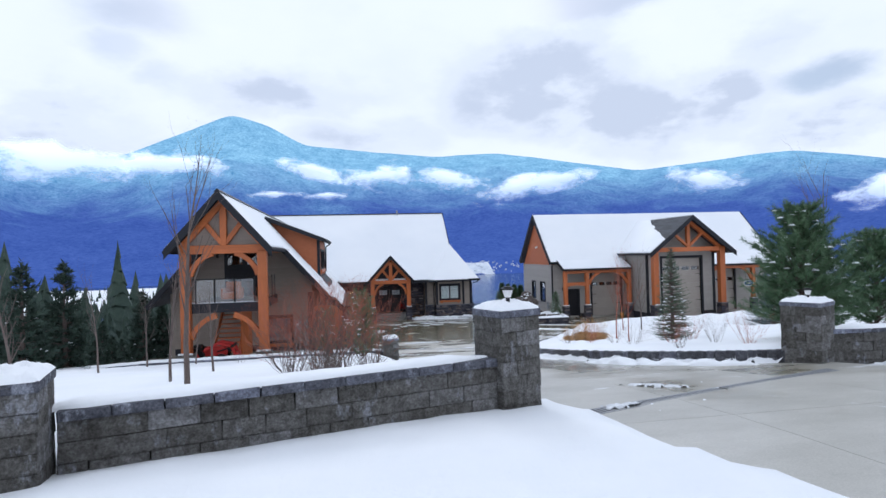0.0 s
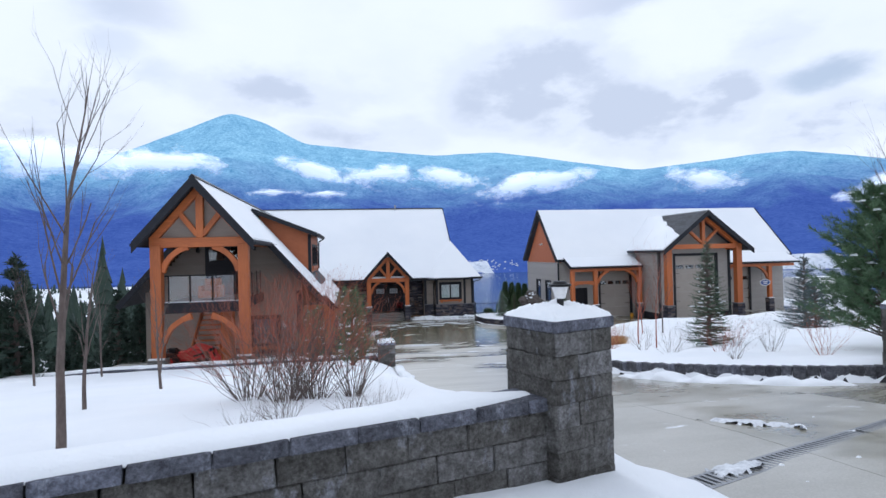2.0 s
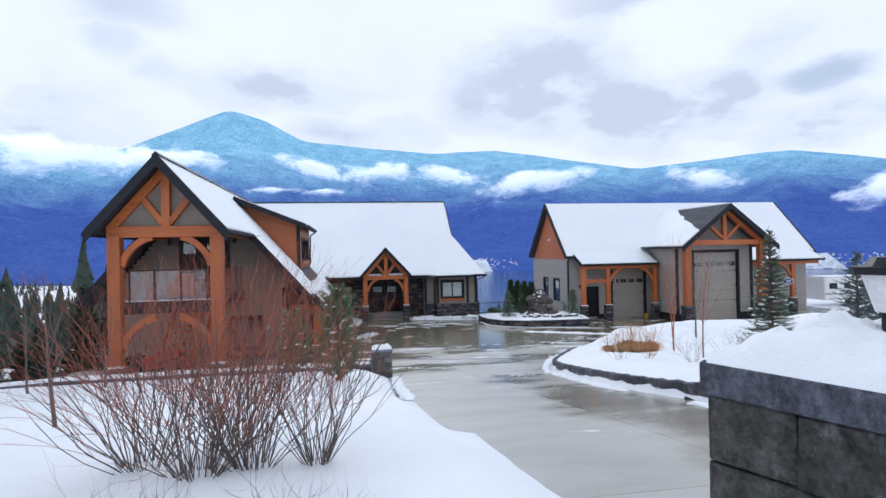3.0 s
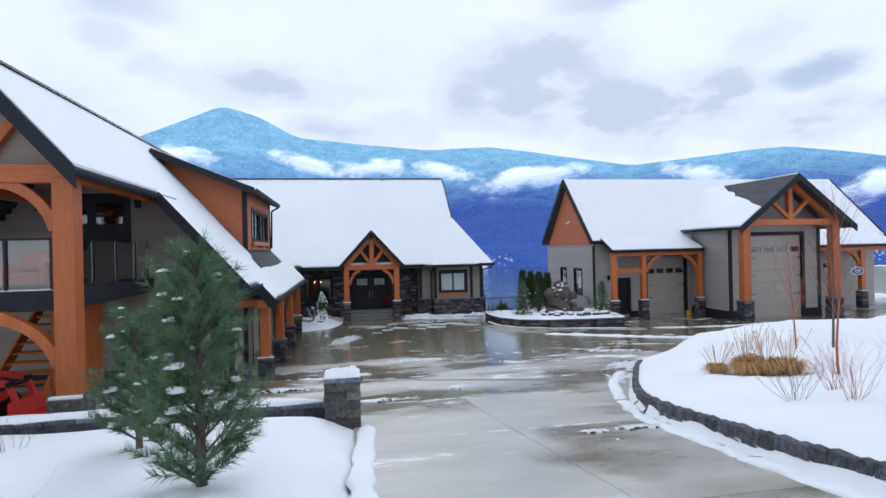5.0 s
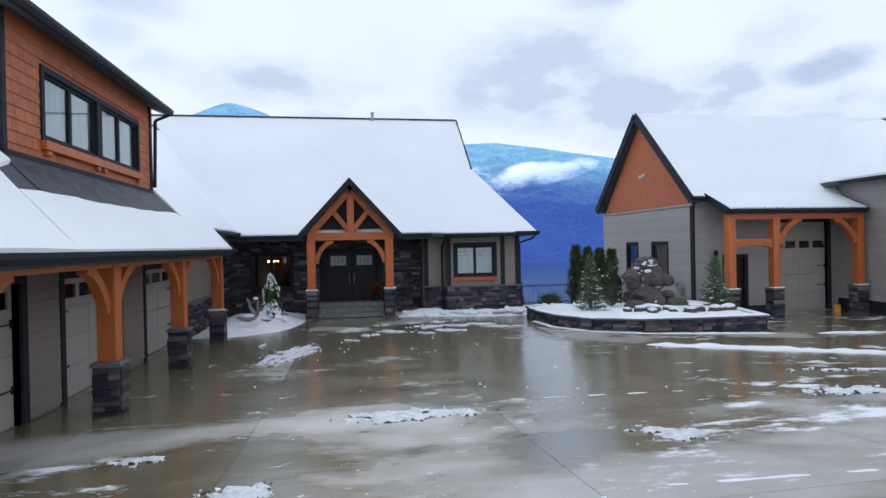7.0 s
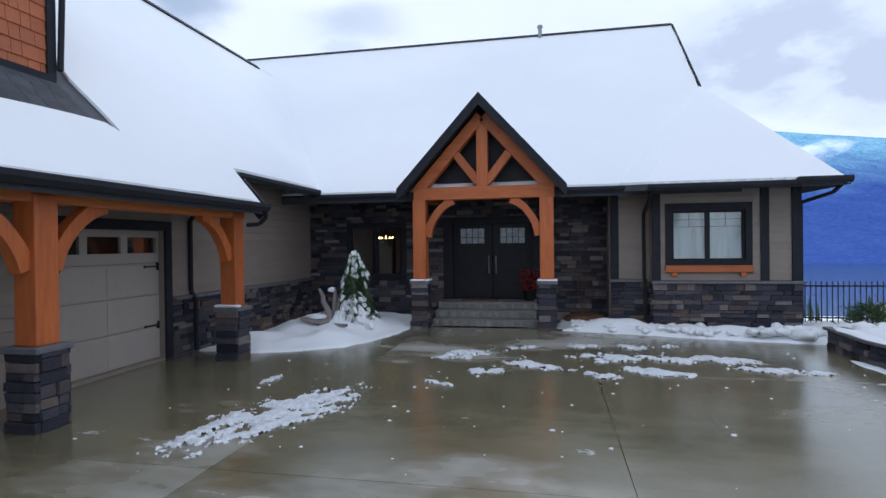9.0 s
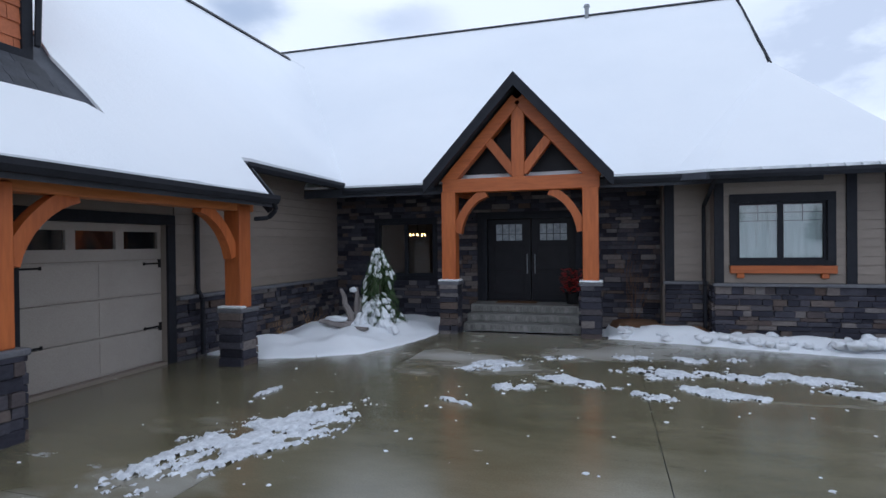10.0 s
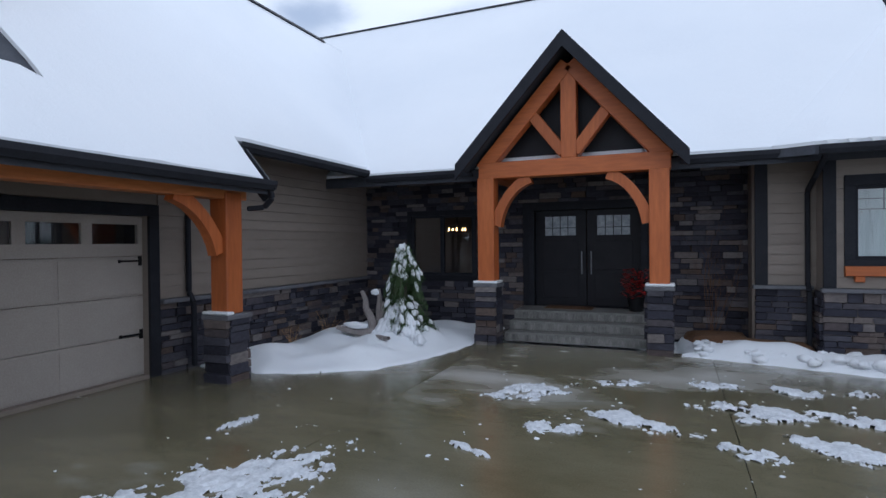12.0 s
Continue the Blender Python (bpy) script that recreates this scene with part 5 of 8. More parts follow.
part("arched_rail", prism([(15.08, PY - 0.1, 2.52), (15.08, PY - 0.1, 2.9), (16.71, PY - 0.1, 2.9), (16.71, PY - 0.1, 2.52), (16.4, PY - 0.1, 2.62), (15.9, PY - 0.1, 2.66), (15.4, PY - 0.1, 2.62)], (0, 0.2, 0)), CEDAR_X, sp)
for x, s in ((16.87, 1), (20.72, -1), (28.0, 1), (32.75, -1)):
    arch_brace(sp, (x + s * 0.16, PY, 2.7), (x + s * 1.15, PY, 3.7), 0.2, 0.18, 0.45)

# tall gable bay
bay = thing("tall_bay", "tall gabled bay with a high door under a timber truss")
bay.parent = shop
GX, GZ, GS, GH, GY = 24.22, 8.2, 0.79, 3.74, 40.85
BX0, BX1, BY = 21.1, 27.3, 42.75


def zz(x):
    return GZ - GS * abs(x - GX)


for s in (-1, 1):
    edge = GX + s * GH
    pts = [(GX, GY, GZ), (edge, GY, zz(edge)), (edge, 46.6, zz(edge)), (GX, 49.6, GZ)]
    roof_slab(bay, pts, 0.16)
    gutter(bay, (edge + s * 0.04, GY, zz(edge) - 0.06), (edge + s * 0.04, 45.55, zz(edge) - 0.06))
west_edge, east_edge, BARE = GX - GH, GX + GH, 21.8
snow_slab(bay, [(west_edge, GY + 0.05, zz(west_edge)), (BARE, GY + 0.05, zz(BARE)), (GX, 47.2, GZ), (GX, 49.6, GZ), (west_edge, 46.6, zz(west_edge))], 0.09, ragged=[1])
snow_slab(bay, [(GX, GY + 0.1, GZ), (east_edge, GY + 0.1, zz(east_edge)), (east_edge, 46.6, zz(east_edge)), (GX, 49.6, GZ)], 0.09)
# bare shingle courses on the west slope
for k in range(16):
    x = GX - 0.02 - k * 0.15
    reach = GY + 0.3 + (x - BARE) / (GX - BARE) * (47.2 - GY)
    u = GY + 0.02
    while u < reach:
        e = min(reach, u + rng.uniform(0.5, 0.9))
        part("shingle", prism([(x, u, zz(x) + 0.03), (x, e - 0.01, zz(x) + 0.03), (x - 0.17, e - 0.01, zz(x - 0.17) + 0.015), (x - 0.17, u, zz(x - 0.17) + 0.015)], (0, 0, -0.012)), SHINGLE, bay)
        u = e
gable_rake(bay, GX, GY, GZ + 0.05, GH + 0.05, GS, 0.4)
wdoor = (22.55, 26.05, SB + 0.02, 4.76)
wall_box(bay, BX0, BX1, BY, BY + 0.2, SB - 0.3, 5.5, SHOP_SIDING, (wdoor,), "front_wall")
part("gable_wall", prism([(BX0 - 0.3, BY, 5.5), (BX1 + 0.3, BY, 5.5), (GX, BY, GZ - 0.2)], (0, 0.2, 0)), SHOP_SIDING, bay)
for x, s in ((BX0, -1), (BX1, 1)):
    wall_box(bay, *((x, x + 0.2) if s < 0 else (x - 0.2, x)), BY + 0.2, 46.4, SB - 0.3, 5.3, SHOP_SIDING, (), "side_wall")
    siding(bay, "x", x, s, lambda z: (BY + 0.22, 46.3), SB + 0.5, 5.1, SHOP_SIDING)
    part("base_trim", box(*((x - 0.05, x) if s < 0 else (x, x + 0.05)), BY, 46.3, SB - 0.1, SB + 0.5), TRIM, bay)
siding(bay, "y", BY, -1, lambda z: (BX0 + 0.2, BX1 - 0.2), SB + 0.5, 5.3, SHOP_SIDING, ((wdoor[0] - 0.2, wdoor[1] + 0.2, -1, 4.98),))
for a, b in ((BX0 - 0.05, BX0 + 0.2), (BX1 - 0.2, BX1 + 0.05)):
    part("corner_board", box(a, b, BY - 0.05, BY, SB, 5.3, 0.005), TRIM, bay)
for a, b in ((BX0 + 0.2, wdoor[0] - 0.2), (wdoor[1] + 0.2, BX1 - 0.2)):
    part("base_trim", box(a, b, BY - 0.05, BY, SB - 0.1, SB + 0.5), TRIM, bay)
garage_door(shop, "y", BY, -1, *wdoor, 4, rows=7, wide_trim=0.2, lite_row=5, lite_zone=(0.55, 0.98))
for x in (21.2, 27.12):
    stone_plinth(bay, x, 41.55, 0.62, SB, 1.05, rng, None)
    timber_post(bay, x, 41.55, 0.46, 1.05, zz(x) - 0.25)
    part("plate_beam", box(x - 0.16, x + 0.16, 41.8, BY, 5.2, 5.5, 0.015), CEDAR, bay)
truss(bay, GX - 0.05, 41.55, 5.3, 0.36, 7.84, 0.79, 0.34, 2.72)

# ---- slabs of the court and drive ----
court = thing("driveway", "wet concrete driveway slabs streaked with slush and a painted sky sheen", "driveway", kind="structure")


STEP_Y = 30.25


def terrace(x, y):
    return 0.24 * min(1, max(0, (-1.1 - x) / 3.4)) * smooth(26.5, 29.8, y)


def slab_piece(x0, x1, y0, y1, rise=None):
    g = 0.004
    deep = 0.35 if rise else 0.08
    ys_ = list(np.linspace(y0 + g, y1 - g, max(2, int((y1 - y0) / 0.9) + 1)))
    xs_ = list(np.linspace(x0 + g, x1 - g, max(2, int((x1 - x0) / 2.0) + 1)))
    n = len(xs_)
    verts = [(x, y, drive_z(y, x) + (rise(x, y) if rise else 0.0)) for y in ys_ for x in xs_]
    faces = [(j * n + i, j * n + i + 1, (j + 1) * n + i + 1, (j + 1) * n + i) for j in range(len(ys_) - 1) for i in range(n - 1)]
    rim = [i for i in range(n)] + [j * n + n - 1 for j in range(1, len(ys_))] + [(len(ys_) - 1) * n + i for i in range(n - 2, -1, -1)] + [j * n for j in range(len(ys_) - 2, 0, -1)]
    base = len(verts)
    verts += [(verts[i][0], verts[i][1], verts[i][2] - deep) for i in rim]
    for k in range(len(rim)):
        m = (k + 1) % len(rim)
        faces.append((rim[k], base + k, base + m, rim[m]))
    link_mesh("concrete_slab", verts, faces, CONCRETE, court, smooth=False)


xs_court = (-13.0, -9.2, -5.1, -3.87, -1.2, 2.65, 6.6, 10.6, 14.6, 18.6, 22.6, 26.6, 30.6, 37.0)
ys_court = (25.95, 30.25, 35.05, 39.45, 43.8, 48.4)
for x0, x1 in zip(xs_court, xs_court[1:]):
    for y0, y1 in zip(ys_court, ys_court[1:]):
        if x0 > 11 and y1 < 31 or (x1 <= -5.0 and y0 > 30):
            continue
        slab_piece(x0, x1, y0, y1, terrace if x1 <= -1.1 and y1 <= STEP_Y else None)
for x0, x1 in zip(xs_court[:4], xs_court[1:5]):
    slab_piece(x0, x1, 24.1, 25.95, terrace)
drive_ys = (-14, -10, -6, -2, 2, 6, 10, 14, 18.1, 22.1, 25.95)
for y0, y1 in zip(drive_ys, drive_ys[1:]):
    for x0, x1 in ((-1.2, 1.35), (1.35, 4.0), (4.0, 6.6)) if y0 >= 6 else ((-1.2, 1.35), (1.35, 4.0), (4.0, 6.6), (6.6, 10.6)):
        slab_piece(x0, x1, y0, y1)
for x0, x1 in ((-4.98, -1.2),):
    slab_piece(x0, x1, 48.4, 50.1)


# ---- snow beds ----
def edge_distance(poly, x, y):
    """Distance to the rim of a polygon, positive inside."""
    inside, best = False, 1e9
    n = len(poly)
    for k in range(n):
        (x0, y0), (x1, y1) = poly[k], poly[(k + 1) % n]
        if (y0 > y) != (y1 > y) and x < (x1 - x0) * (y - y0) / (y1 - y0) + x0:
            inside = not inside
        dx, dy = x1 - x0, y1 - y0
        t = min(1, max(0, ((x - x0) * dx + (y - y0) * dy) / (dx * dx + dy * dy)))
        best = min(best, math.hypot(x - x0 - t * dx, y - y0 - t * dy))
    return best if inside else -best


def snow_bed(name, poly, rim, rise, soft, label, cell=0.25, rough=0.05, base=None, mound=None):
    """Lying snow inside a polygon: rim high at the edge, rising inwards over soft metres."""
    base = base or (lambda x, y: drive_z(y, x))
    xs = [p[0] for p in poly]
    ys = [p[1] for p in poly]
    gx = list(np.arange(min(xs) - cell, max(xs) + 2 * cell, cell))
    gy = list(np.arange(min(ys) - cell, max(ys) + 2 * cell, cell))
    index, verts, faces = {}, [], []
    for j, y in enumerate(gy):
        for i, x in enumerate(gx):
            wob = 0.06 * noise.noise(Vector((x * 2.3, y * 2.3, 1)))
            d = edge_distance(poly, x, y) + wob
            if d < -cell * 1.5:
                continue
            lump = rough * (noise.noise(Vector((x * 0.7, y * 0.7, 0))) + 0.5 * noise.noise(Vector((x * 2.1, y * 2.1, 3))))
            z = base(x, y) + ((rim + rise * smooth(0, soft, d) + lump * smooth(0, 0.6, d)) if d > 0 else rim + d * 1.6 - 0.02)
            if mound and d > 0:
                z += mound(x, y) * smooth(0, 1.8, d)
            index[i, j] = len(verts)
            verts.append((x, y, z))
    for (i, j), a in index.items():
        b, c, d = index.get((i + 1, j)), index.get((i + 1, j + 1)), index.get((i, j + 1))
        if b is not None and c is not None and d is not None:
            faces.append((a, b, c, d))
    return tagged(link_mesh(name, verts, faces, SNOW, smooth=True), label, "snow bank", kind="structure")


ISLAND = [(6.0, 10.45), (4.9, 11.3), (4.0, 12.7), (3.55, 14.5), (3.42, 17.0), (3.65, 20.0), (4.05, 22.5), (4.75, 24.3), (5.9, 26.4), (7.4, 28.8), (9.4, 30.8),
          (13.0, 32.2), (20.0, 33.0), (30.0, 33.0), (39.0, 31.0), (40.0, 16.0), (24.0, 11.0), (12.0, 9.9)]


def soften(pts, parts=4):
    """A smooth line through the given corners."""
    done = []
    for k in range(len(pts) - 1):
        p0, p1, p2, p3 = (Vector((*pts[min(max(i, 0), len(pts) - 1)], 0)) for i in (k - 1, k, k + 1, k + 2))
        for i in range(parts):
            t = i / parts
            v = 0.5 * (2 * p1 + (p2 - p0) * t + (2 * p0 - 5 * p1 + 4 * p2 - p3) * t * t + (3 * p1 - p0 - 3 * p2 + p3) * t ** 3)
            done.append((v.x, v.y))
    return done + [tuple(pts[-1])]


RIM = soften(ISLAND[:13])
ISLAND = RIM + ISLAND[13:]
snow_bed("island_snow", ISLAND, 0.26, 0.08, 2.0, "deep snow on the planted island beside the drive", 0.28, 0.10, None,
         lambda x, y: 0.5 * smooth(25.0, 28.5, y) * (1 + 0.35 * noise.noise(Vector((x * 0.8, y * 0.8, 7)))) + 0.3 * smooth(7, 14, x))
LEFT_BED = [(-0.75, 7.3), (-0.62, 10.0), (-1.15, 15.0), (-1.38, 18.0), (-1.25, 23.5), (-1.7, 23.9), (-6.0, 23.95), (-12.0, 23.7), (-18.0, 21.8), (-18.0, 4.0), (-5.6, 5.75)]
snow_bed("bed_snow", LEFT_BED, 0.10, 0.27, 1.0, "snow lying on the planting bed behind the gate wall", 0.35, 0.05)
snow_bed("apron_snow", [(-0.75, 7.45), (-0.28, 7.6), (-0.16, 7.0), (-0.12, 6.3), (0.0, 5.2), (0.55, 3.5), (1.4, 1.2), (2.4, -1.5), (4, -6), (-14, -6), (-14, 3.4), (-5.6, 5.6)], 0.07, 0.06, 0.6, "snow in front of the stone gate wall", 0.22, 0.05)
snow_bed("porch_bed_snow", [(-3.75, 44.62), (-3.0, 44.95), (-2.2, 45.5), (-1.75, 46.6), (-1.5, 47.9), (-1.5, 50.1), (-5.0, 50.1), (-5.0, 44.75)], 0.03, 0.22, 0.9, "snow in the corner bed by the entrance", 0.10, 0.17)
snow_bed("bay_bed_snow", [(2.2, 48.15), (3.5, 47.85), (5.5, 47.3), (7.3, 46.95), (8.9, 46.9), (9.2, 48.6), (4.3, 48.75), (4.2, 49.3), (3.4, 49.3), (3.3, 50.1), (2.2, 50.1)], 0.04, 0.14, 0.5, "snow bank below the bay window", 0.09, 0.22)
snow_bed("verge_snow", [(8.3, 46.9), (14.2, 47.2), (14.2, 50.6), (7.6, 50.6), (7.6, 48.9)], 0.02, 0.1, 1.0, "snow between house and workshop", 0.5, 0.05)
snow_bed("gate_verge_snow", [(6.9, 9.6), (12, 9.2), (24, 10.4), (30, 0), (10.8, -6), (10.9, 5), (8.0, 8.2)], 0.05, 0.2, 1.0, "snow on the verge by the gate", 0.5, 0.06)


# broken lumps pushed up along the bank
def snow_lumps(name, spots, label):
    verts, faces = [], []
    for x, y, z, s in spots:
        base = len(verts)
        for i in range(10):
            t = i / 9
            for j in range(9):
                a, b = 6.2832 * j / 9, math.pi * t
                v = Vector((math.sin(b) * math.cos(a), math.sin(b) * math.sin(a), math.cos(b)))
                v *= s * (1 + 0.5 * noise.noise(v * 1.6 + Vector((x * 5, y * 5, 0))))
                verts.append((x + v.x * 1.25, y + v.y, z + v.z * 0.8))
        for i in range(9):
            for j in range(9):
                faces.append((base + i * 9 + j, base + i * 9 + (j + 1) % 9, base + (i + 1) * 9 + (j + 1) % 9, base + (i + 1) * 9 + j))
    return tagged(link_mesh(name, verts, faces, SNOW, smooth=True), label, "snow", kind="stuff")


lumps = []
for k in range(150):
    t = rng.random()
    x = 2.4 + 6.6 * t
    y = float(np.interp(x, (2.2, 3.5, 5.5, 7.3, 8.9), (48.2, 47.9, 47.35, 47.0, 46.95))) + abs(rng.gauss(0.1, 0.35))
    lumps.append((x, y, 0.05 + 0.1 * rng.random() + 0.12 * smooth(5, 8, x), rng.uniform(0.05, 0.13) * (0.75 + 0.55 * smooth(5, 8, x))))
snow_lumps("snow_lumps", lumps, "broken lumps of shovelled snow below the bay window")


# ---- split-block walls ----
def unit_block(seed):
    r = random.Random(seed)
    bm = bmesh.new()
    bmesh.ops.create_cube(bm, size=1.0)
    bmesh.ops.bevel(bm, geom=list(bm.edges), offset=0.03, segments=1, affect="EDGES")
    for v in bm.verts:
        v.co += Vector((r.uniform(-1, 1), r.uniform(-1, 1), r.uniform(-0.6, 0.6))) * 0.022
    me = bpy.data.meshes.new("block")
    bm.to_mesh(me)
    bm.free()
    return me


def block_set(material, seed):
    made = []
    for k in range(4):
        me = unit_block(seed + k)
        me.materials.append(material)
        made.append(me)
    return made


BLOCKS, CURBS, CAPS = block_set(BLOCK, 10), block_set(CURB, 20), block_set(CAP_BLOCK, 30)


def put_block(meshes, parent, mid, size, turn, name="block"):
    ob = new(name, rng.choice(meshes))
    ob.parent = parent
    ob.location, ob.scale = mid, size
    ob.rotation_euler = (0, 0, turn + (math.pi if rng.random() < 0.5 else 0))
    return ob


def block_run(parent, p, q, z0, z1, thick, meshes=None, tall=0.2, long=0.45, cap=0.0, slope=None):
    """Courses of blocks from p to q. slope: the ground height along the run, in place of z0 and z1's level."""
    p, q = Vector((*p, 0)), Vector((*q, 0))
    d = q - p
    length, turn = d.length, math.atan2(d.y, d.x)
    courses = max(1, round((z1 - z0) / tall))
    high = (z1 - z0) / courses
    for c in range(courses):
        u = 0.0
        first = True
        while u < length - 0.01:
            e = min(length, u + (long * (0.5 if first and c % 2 else 1) * rng.uniform(0.9, 1.1)))
            if length - e < 0.12:
                e = length
            first = False
            mid = p.lerp(q, (u + e) / 2 / length)
            lift = slope(mid.x, mid.y) if slope else 0.0
            put_block(meshes or BLOCKS, parent, (mid.x, mid.y, lift + z0 + (c + 0.5) * high), (e - u - 0.004, thick * rng.uniform(0.95, 1.05), high - 0.004), turn)
            u = e
    if cap:
        u = 0.0
        while u < length - 0.01:
            e = min(length, u + 0.42)
            mid = p.lerp(q, (u + e) / 2 / length)
            lift = slope(mid.x, mid.y) if slope else 0.0
            put_block(CAPS, parent, (mid.x, mid.y, lift + z1 + cap / 2), (e - u - 0.01, thick + 0.07, cap), turn, "cap_block")
            u = e


def snow_strip(name, pts, wide, tall, label="", parent=None, seed=1.0, lumpy=0.3):
    """A rounded ridge of snow along a line."""
    dense = []
    for a, b in zip(pts, pts[1:]):
        a, b = Vector(a), Vector(b)
        n = max(1, int((b - a).length / 0.12))
        dense += [a.lerp(b, k / n) for k in range(n)]
    dense.append(Vector(pts[-1]))
    verts, faces, m = [], [], 8
    for k, p in enumerate(dense):
        d = (dense[min(k + 1, len(dense) - 1)] - dense[max(k - 1, 0)])
        side = Vector((-d.y, d.x, 0)).normalized()
        taper = min(1.0, 0.35 + 1.3 * min(k, len(dense) - 1 - k) * 0.12)
        w = wide * (1 + lumpy * noise.noise(p * 2.2 + Vector((seed, 0, 0)))) * taper
        h = tall * (1 + 1.6 * lumpy * noise.noise(p * 3.3 + Vector((0, seed, 0)))) * taper
        for i in range(m):
            a = math.pi * i / (m - 1)
            verts.append(p + side * (math.cos(a) * w / 2) + Vector((0, 0, max(0.0, math.sin(a)) ** 0.6 * h - 0.015)))
    for k in range(len(dense) - 1):
        for i in range(m - 1):
            faces.append((k * m + i, k * m + i + 1, (k + 1) * m + i + 1, (k + 1) * m + i))
    faces += [tuple(range(m)), tuple(range((len(dense) - 1) * m, len(dense) * m))[::-1]]
    ob = link_mesh(name, verts, faces, SNOW, parent, label if parent else "", smooth=True)
    return ob if parent else tagged(ob, label, "snow", kind="structure")


def gate_pillar(x, y, side, turn, z0, z1, lamp=True):
    pil = thing("gate_pillar", "grey split-block gate pillar capped with snow", "pillar", "gate pillars")
    part("core", box(x - side * 0.35, x + side * 0.35, y - side * 0.35, y + side * 0.35, z0 - 0.4, z1 - 0.1), BLOCK, pil)
    a = radians(turn)
    ux, uy = Vector((math.cos(a), math.sin(a), 0)), Vector((-math.sin(a), math.cos(a), 0))
    c = Vector((x, y, 0))
    h = side / 2
    courses = max(1, round((z1 - 0.09 - z0 + 0.2) / 0.165))
    high = (z1 - 0.09 - z0 + 0.2) / courses
    for k in range(courses):
        z = z0 - 0.2 + (k + 0.5) * high
        for f in range(4):
            fa = a + f * math.pi / 2
            fx, fy = Vector((math.cos(fa), math.sin(fa), 0)), Vector((-math.sin(fa), math.cos(fa), 0))
            cut = 0.62 if (k + f) % 2 else 0.38
            edge = -h
            for w in (cut * side, (1 - cut) * side):
                mid = c + fx * (edge + w / 2) - fy * (h - 0.09)
                put_block(BLOCKS, pil, (mid.x, mid.y, z), (w - 0.003, 0.2 * rng.uniform(0.95, 1.06), high - 0.003), fa)
                edge += w
    cap = part("capstone", box(-h - 0.022, h + 0.022, -h - 0.022, h + 0.022, -0.045, 0.045, 0.012), CAP_BLOCK, pil)
    cap.location, cap.rotation_euler = (x, y, z1 - 0.045), (0, 0, a)
    bm = bmesh.new()
    bmesh.ops.create_grid(bm, x_segments=26, y_segments=26, size=h + 0.02)
    for v in bm.verts:
        r = max(abs(v.co.x), abs(v.co.y)) / (h + 0.02)
        v.co.z = 0.08 * (1 - r ** 5) * (1 + 0.6 * noise.noise(Vector((v.co.x * 7 + x, v.co.y * 7, 0))) + 0.5 * noise.noise(Vector((v.co.x * 19, v.co.y * 19 + y, 3)))) - 0.004
    top = part("snow_cap", bm, SNOW, pil, "", True)
    top.location, top.rotation_euler = (x, y, z1), (0, 0, a)
    if lamp:
        lm = thing("pillar_lamp", "small black and glass lantern standing in snow", "lamp", "gate lamps", at=(x + 0.03, y, z1 + 0.105))
        lm.scale = (0.78, 0.78, 0.78)
        part("foot", cylinder((0, 0, -0.13), (0, 0, 0.03), 0.035, 12), BLACK_METAL, lm)
        gl = part("globe", cylinder((0, 0, 0.03), (0, 0, 0.15), 0.05, 16, 0.085), WHITE, lm, "frosted globe")
        part("hood", cylinder((0, 0, 0.15), (0, 0, 0.175), 0.11, 16, 0.115), BLACK_METAL, lm)
        part("hood_top", cylinder((0, 0, 0.175), (0, 0, 0.205), 0.08, 16, 0.06), BLACK_METAL, lm)
    return pil


gate_pillar(-1.0, 6.99, 0.565, 21.6, 3.62, 4.90)
gate_pillar(6.35, 10.35, 0.72, 28, 3.15, 4.42)
gate_pillar(-5.72, 5.33, 0.62, 16, 3.68, 4.68, lamp=False)
gate_pillar(-1.385, 23.72, 0.61, 0, 1.15, 2.15, lamp=False)

gate_wall = thing("gate_wall", "low grey block wall with a pale cap and snow on it", "wall", kind="structure")
block_run(gate_wall, (-5.45, 5.685), (-1.25, 6.88), 3.5, 4.24, 0.32, None, 0.185, 0.44, cap=0.09)
snow_strip("wall_snow", [(-5.7, 5.64, 4.33), (-3.5, 6.265, 4.33), (-1.3, 6.89, 4.33)], 0.36, 0.075, "rounded snow on the wall cap", gate_wall, 2.0, 0.2)
east_wall = thing("gate_wall_east", "low grey block wall beyond the gate pillar", "wall", kind="structure")
block_run(east_wall, (6.75, 10.3), (11.5, 10.0), 3.0, 3.75, 0.3, cap=0.08)
snow_strip("wall_snow", [(6.8, 10.3, 3.83), (11.4, 10.0, 3.83)], 0.34, 0.09, "", east_wall, 4.0, 0.2)
bed_wall = thing("bed_wall", "low curved block wall of the planting bed", "wall", kind="structure")
for p, q in (((-1.7, 24.03), (-6.0, 24.1)), ((-6.0, 24.1), (-11.0, 24.0)), ((-11.0, 24.0), (-15.0, 23.0))):
    block_run(bed_wall, p, q, 0.93, 1.53, 0.3, CURBS, 0.2, 0.4, cap=0.07)
snow_strip("wall_snow", [(-1.75, 24.03, 1.6), (-6.0, 24.1, 1.6), (-11.0, 24.0, 1.6), (-15.0, 23.0, 1.6)], 0.34, 0.10, "", bed_wall, 6.0, 0.2)
curb = thing("island_curb", "low dark block curb round the snowy island", "curb", kind="structure")
for p, q in zip(RIM, RIM[1:]):
    if p[1] > 28.6:
        break
    block_run(curb, p, q, -0.06, 0.27, 0.14, CURBS, 0.165, 0.34, slope=lambda x, y: drive_z(y, x))
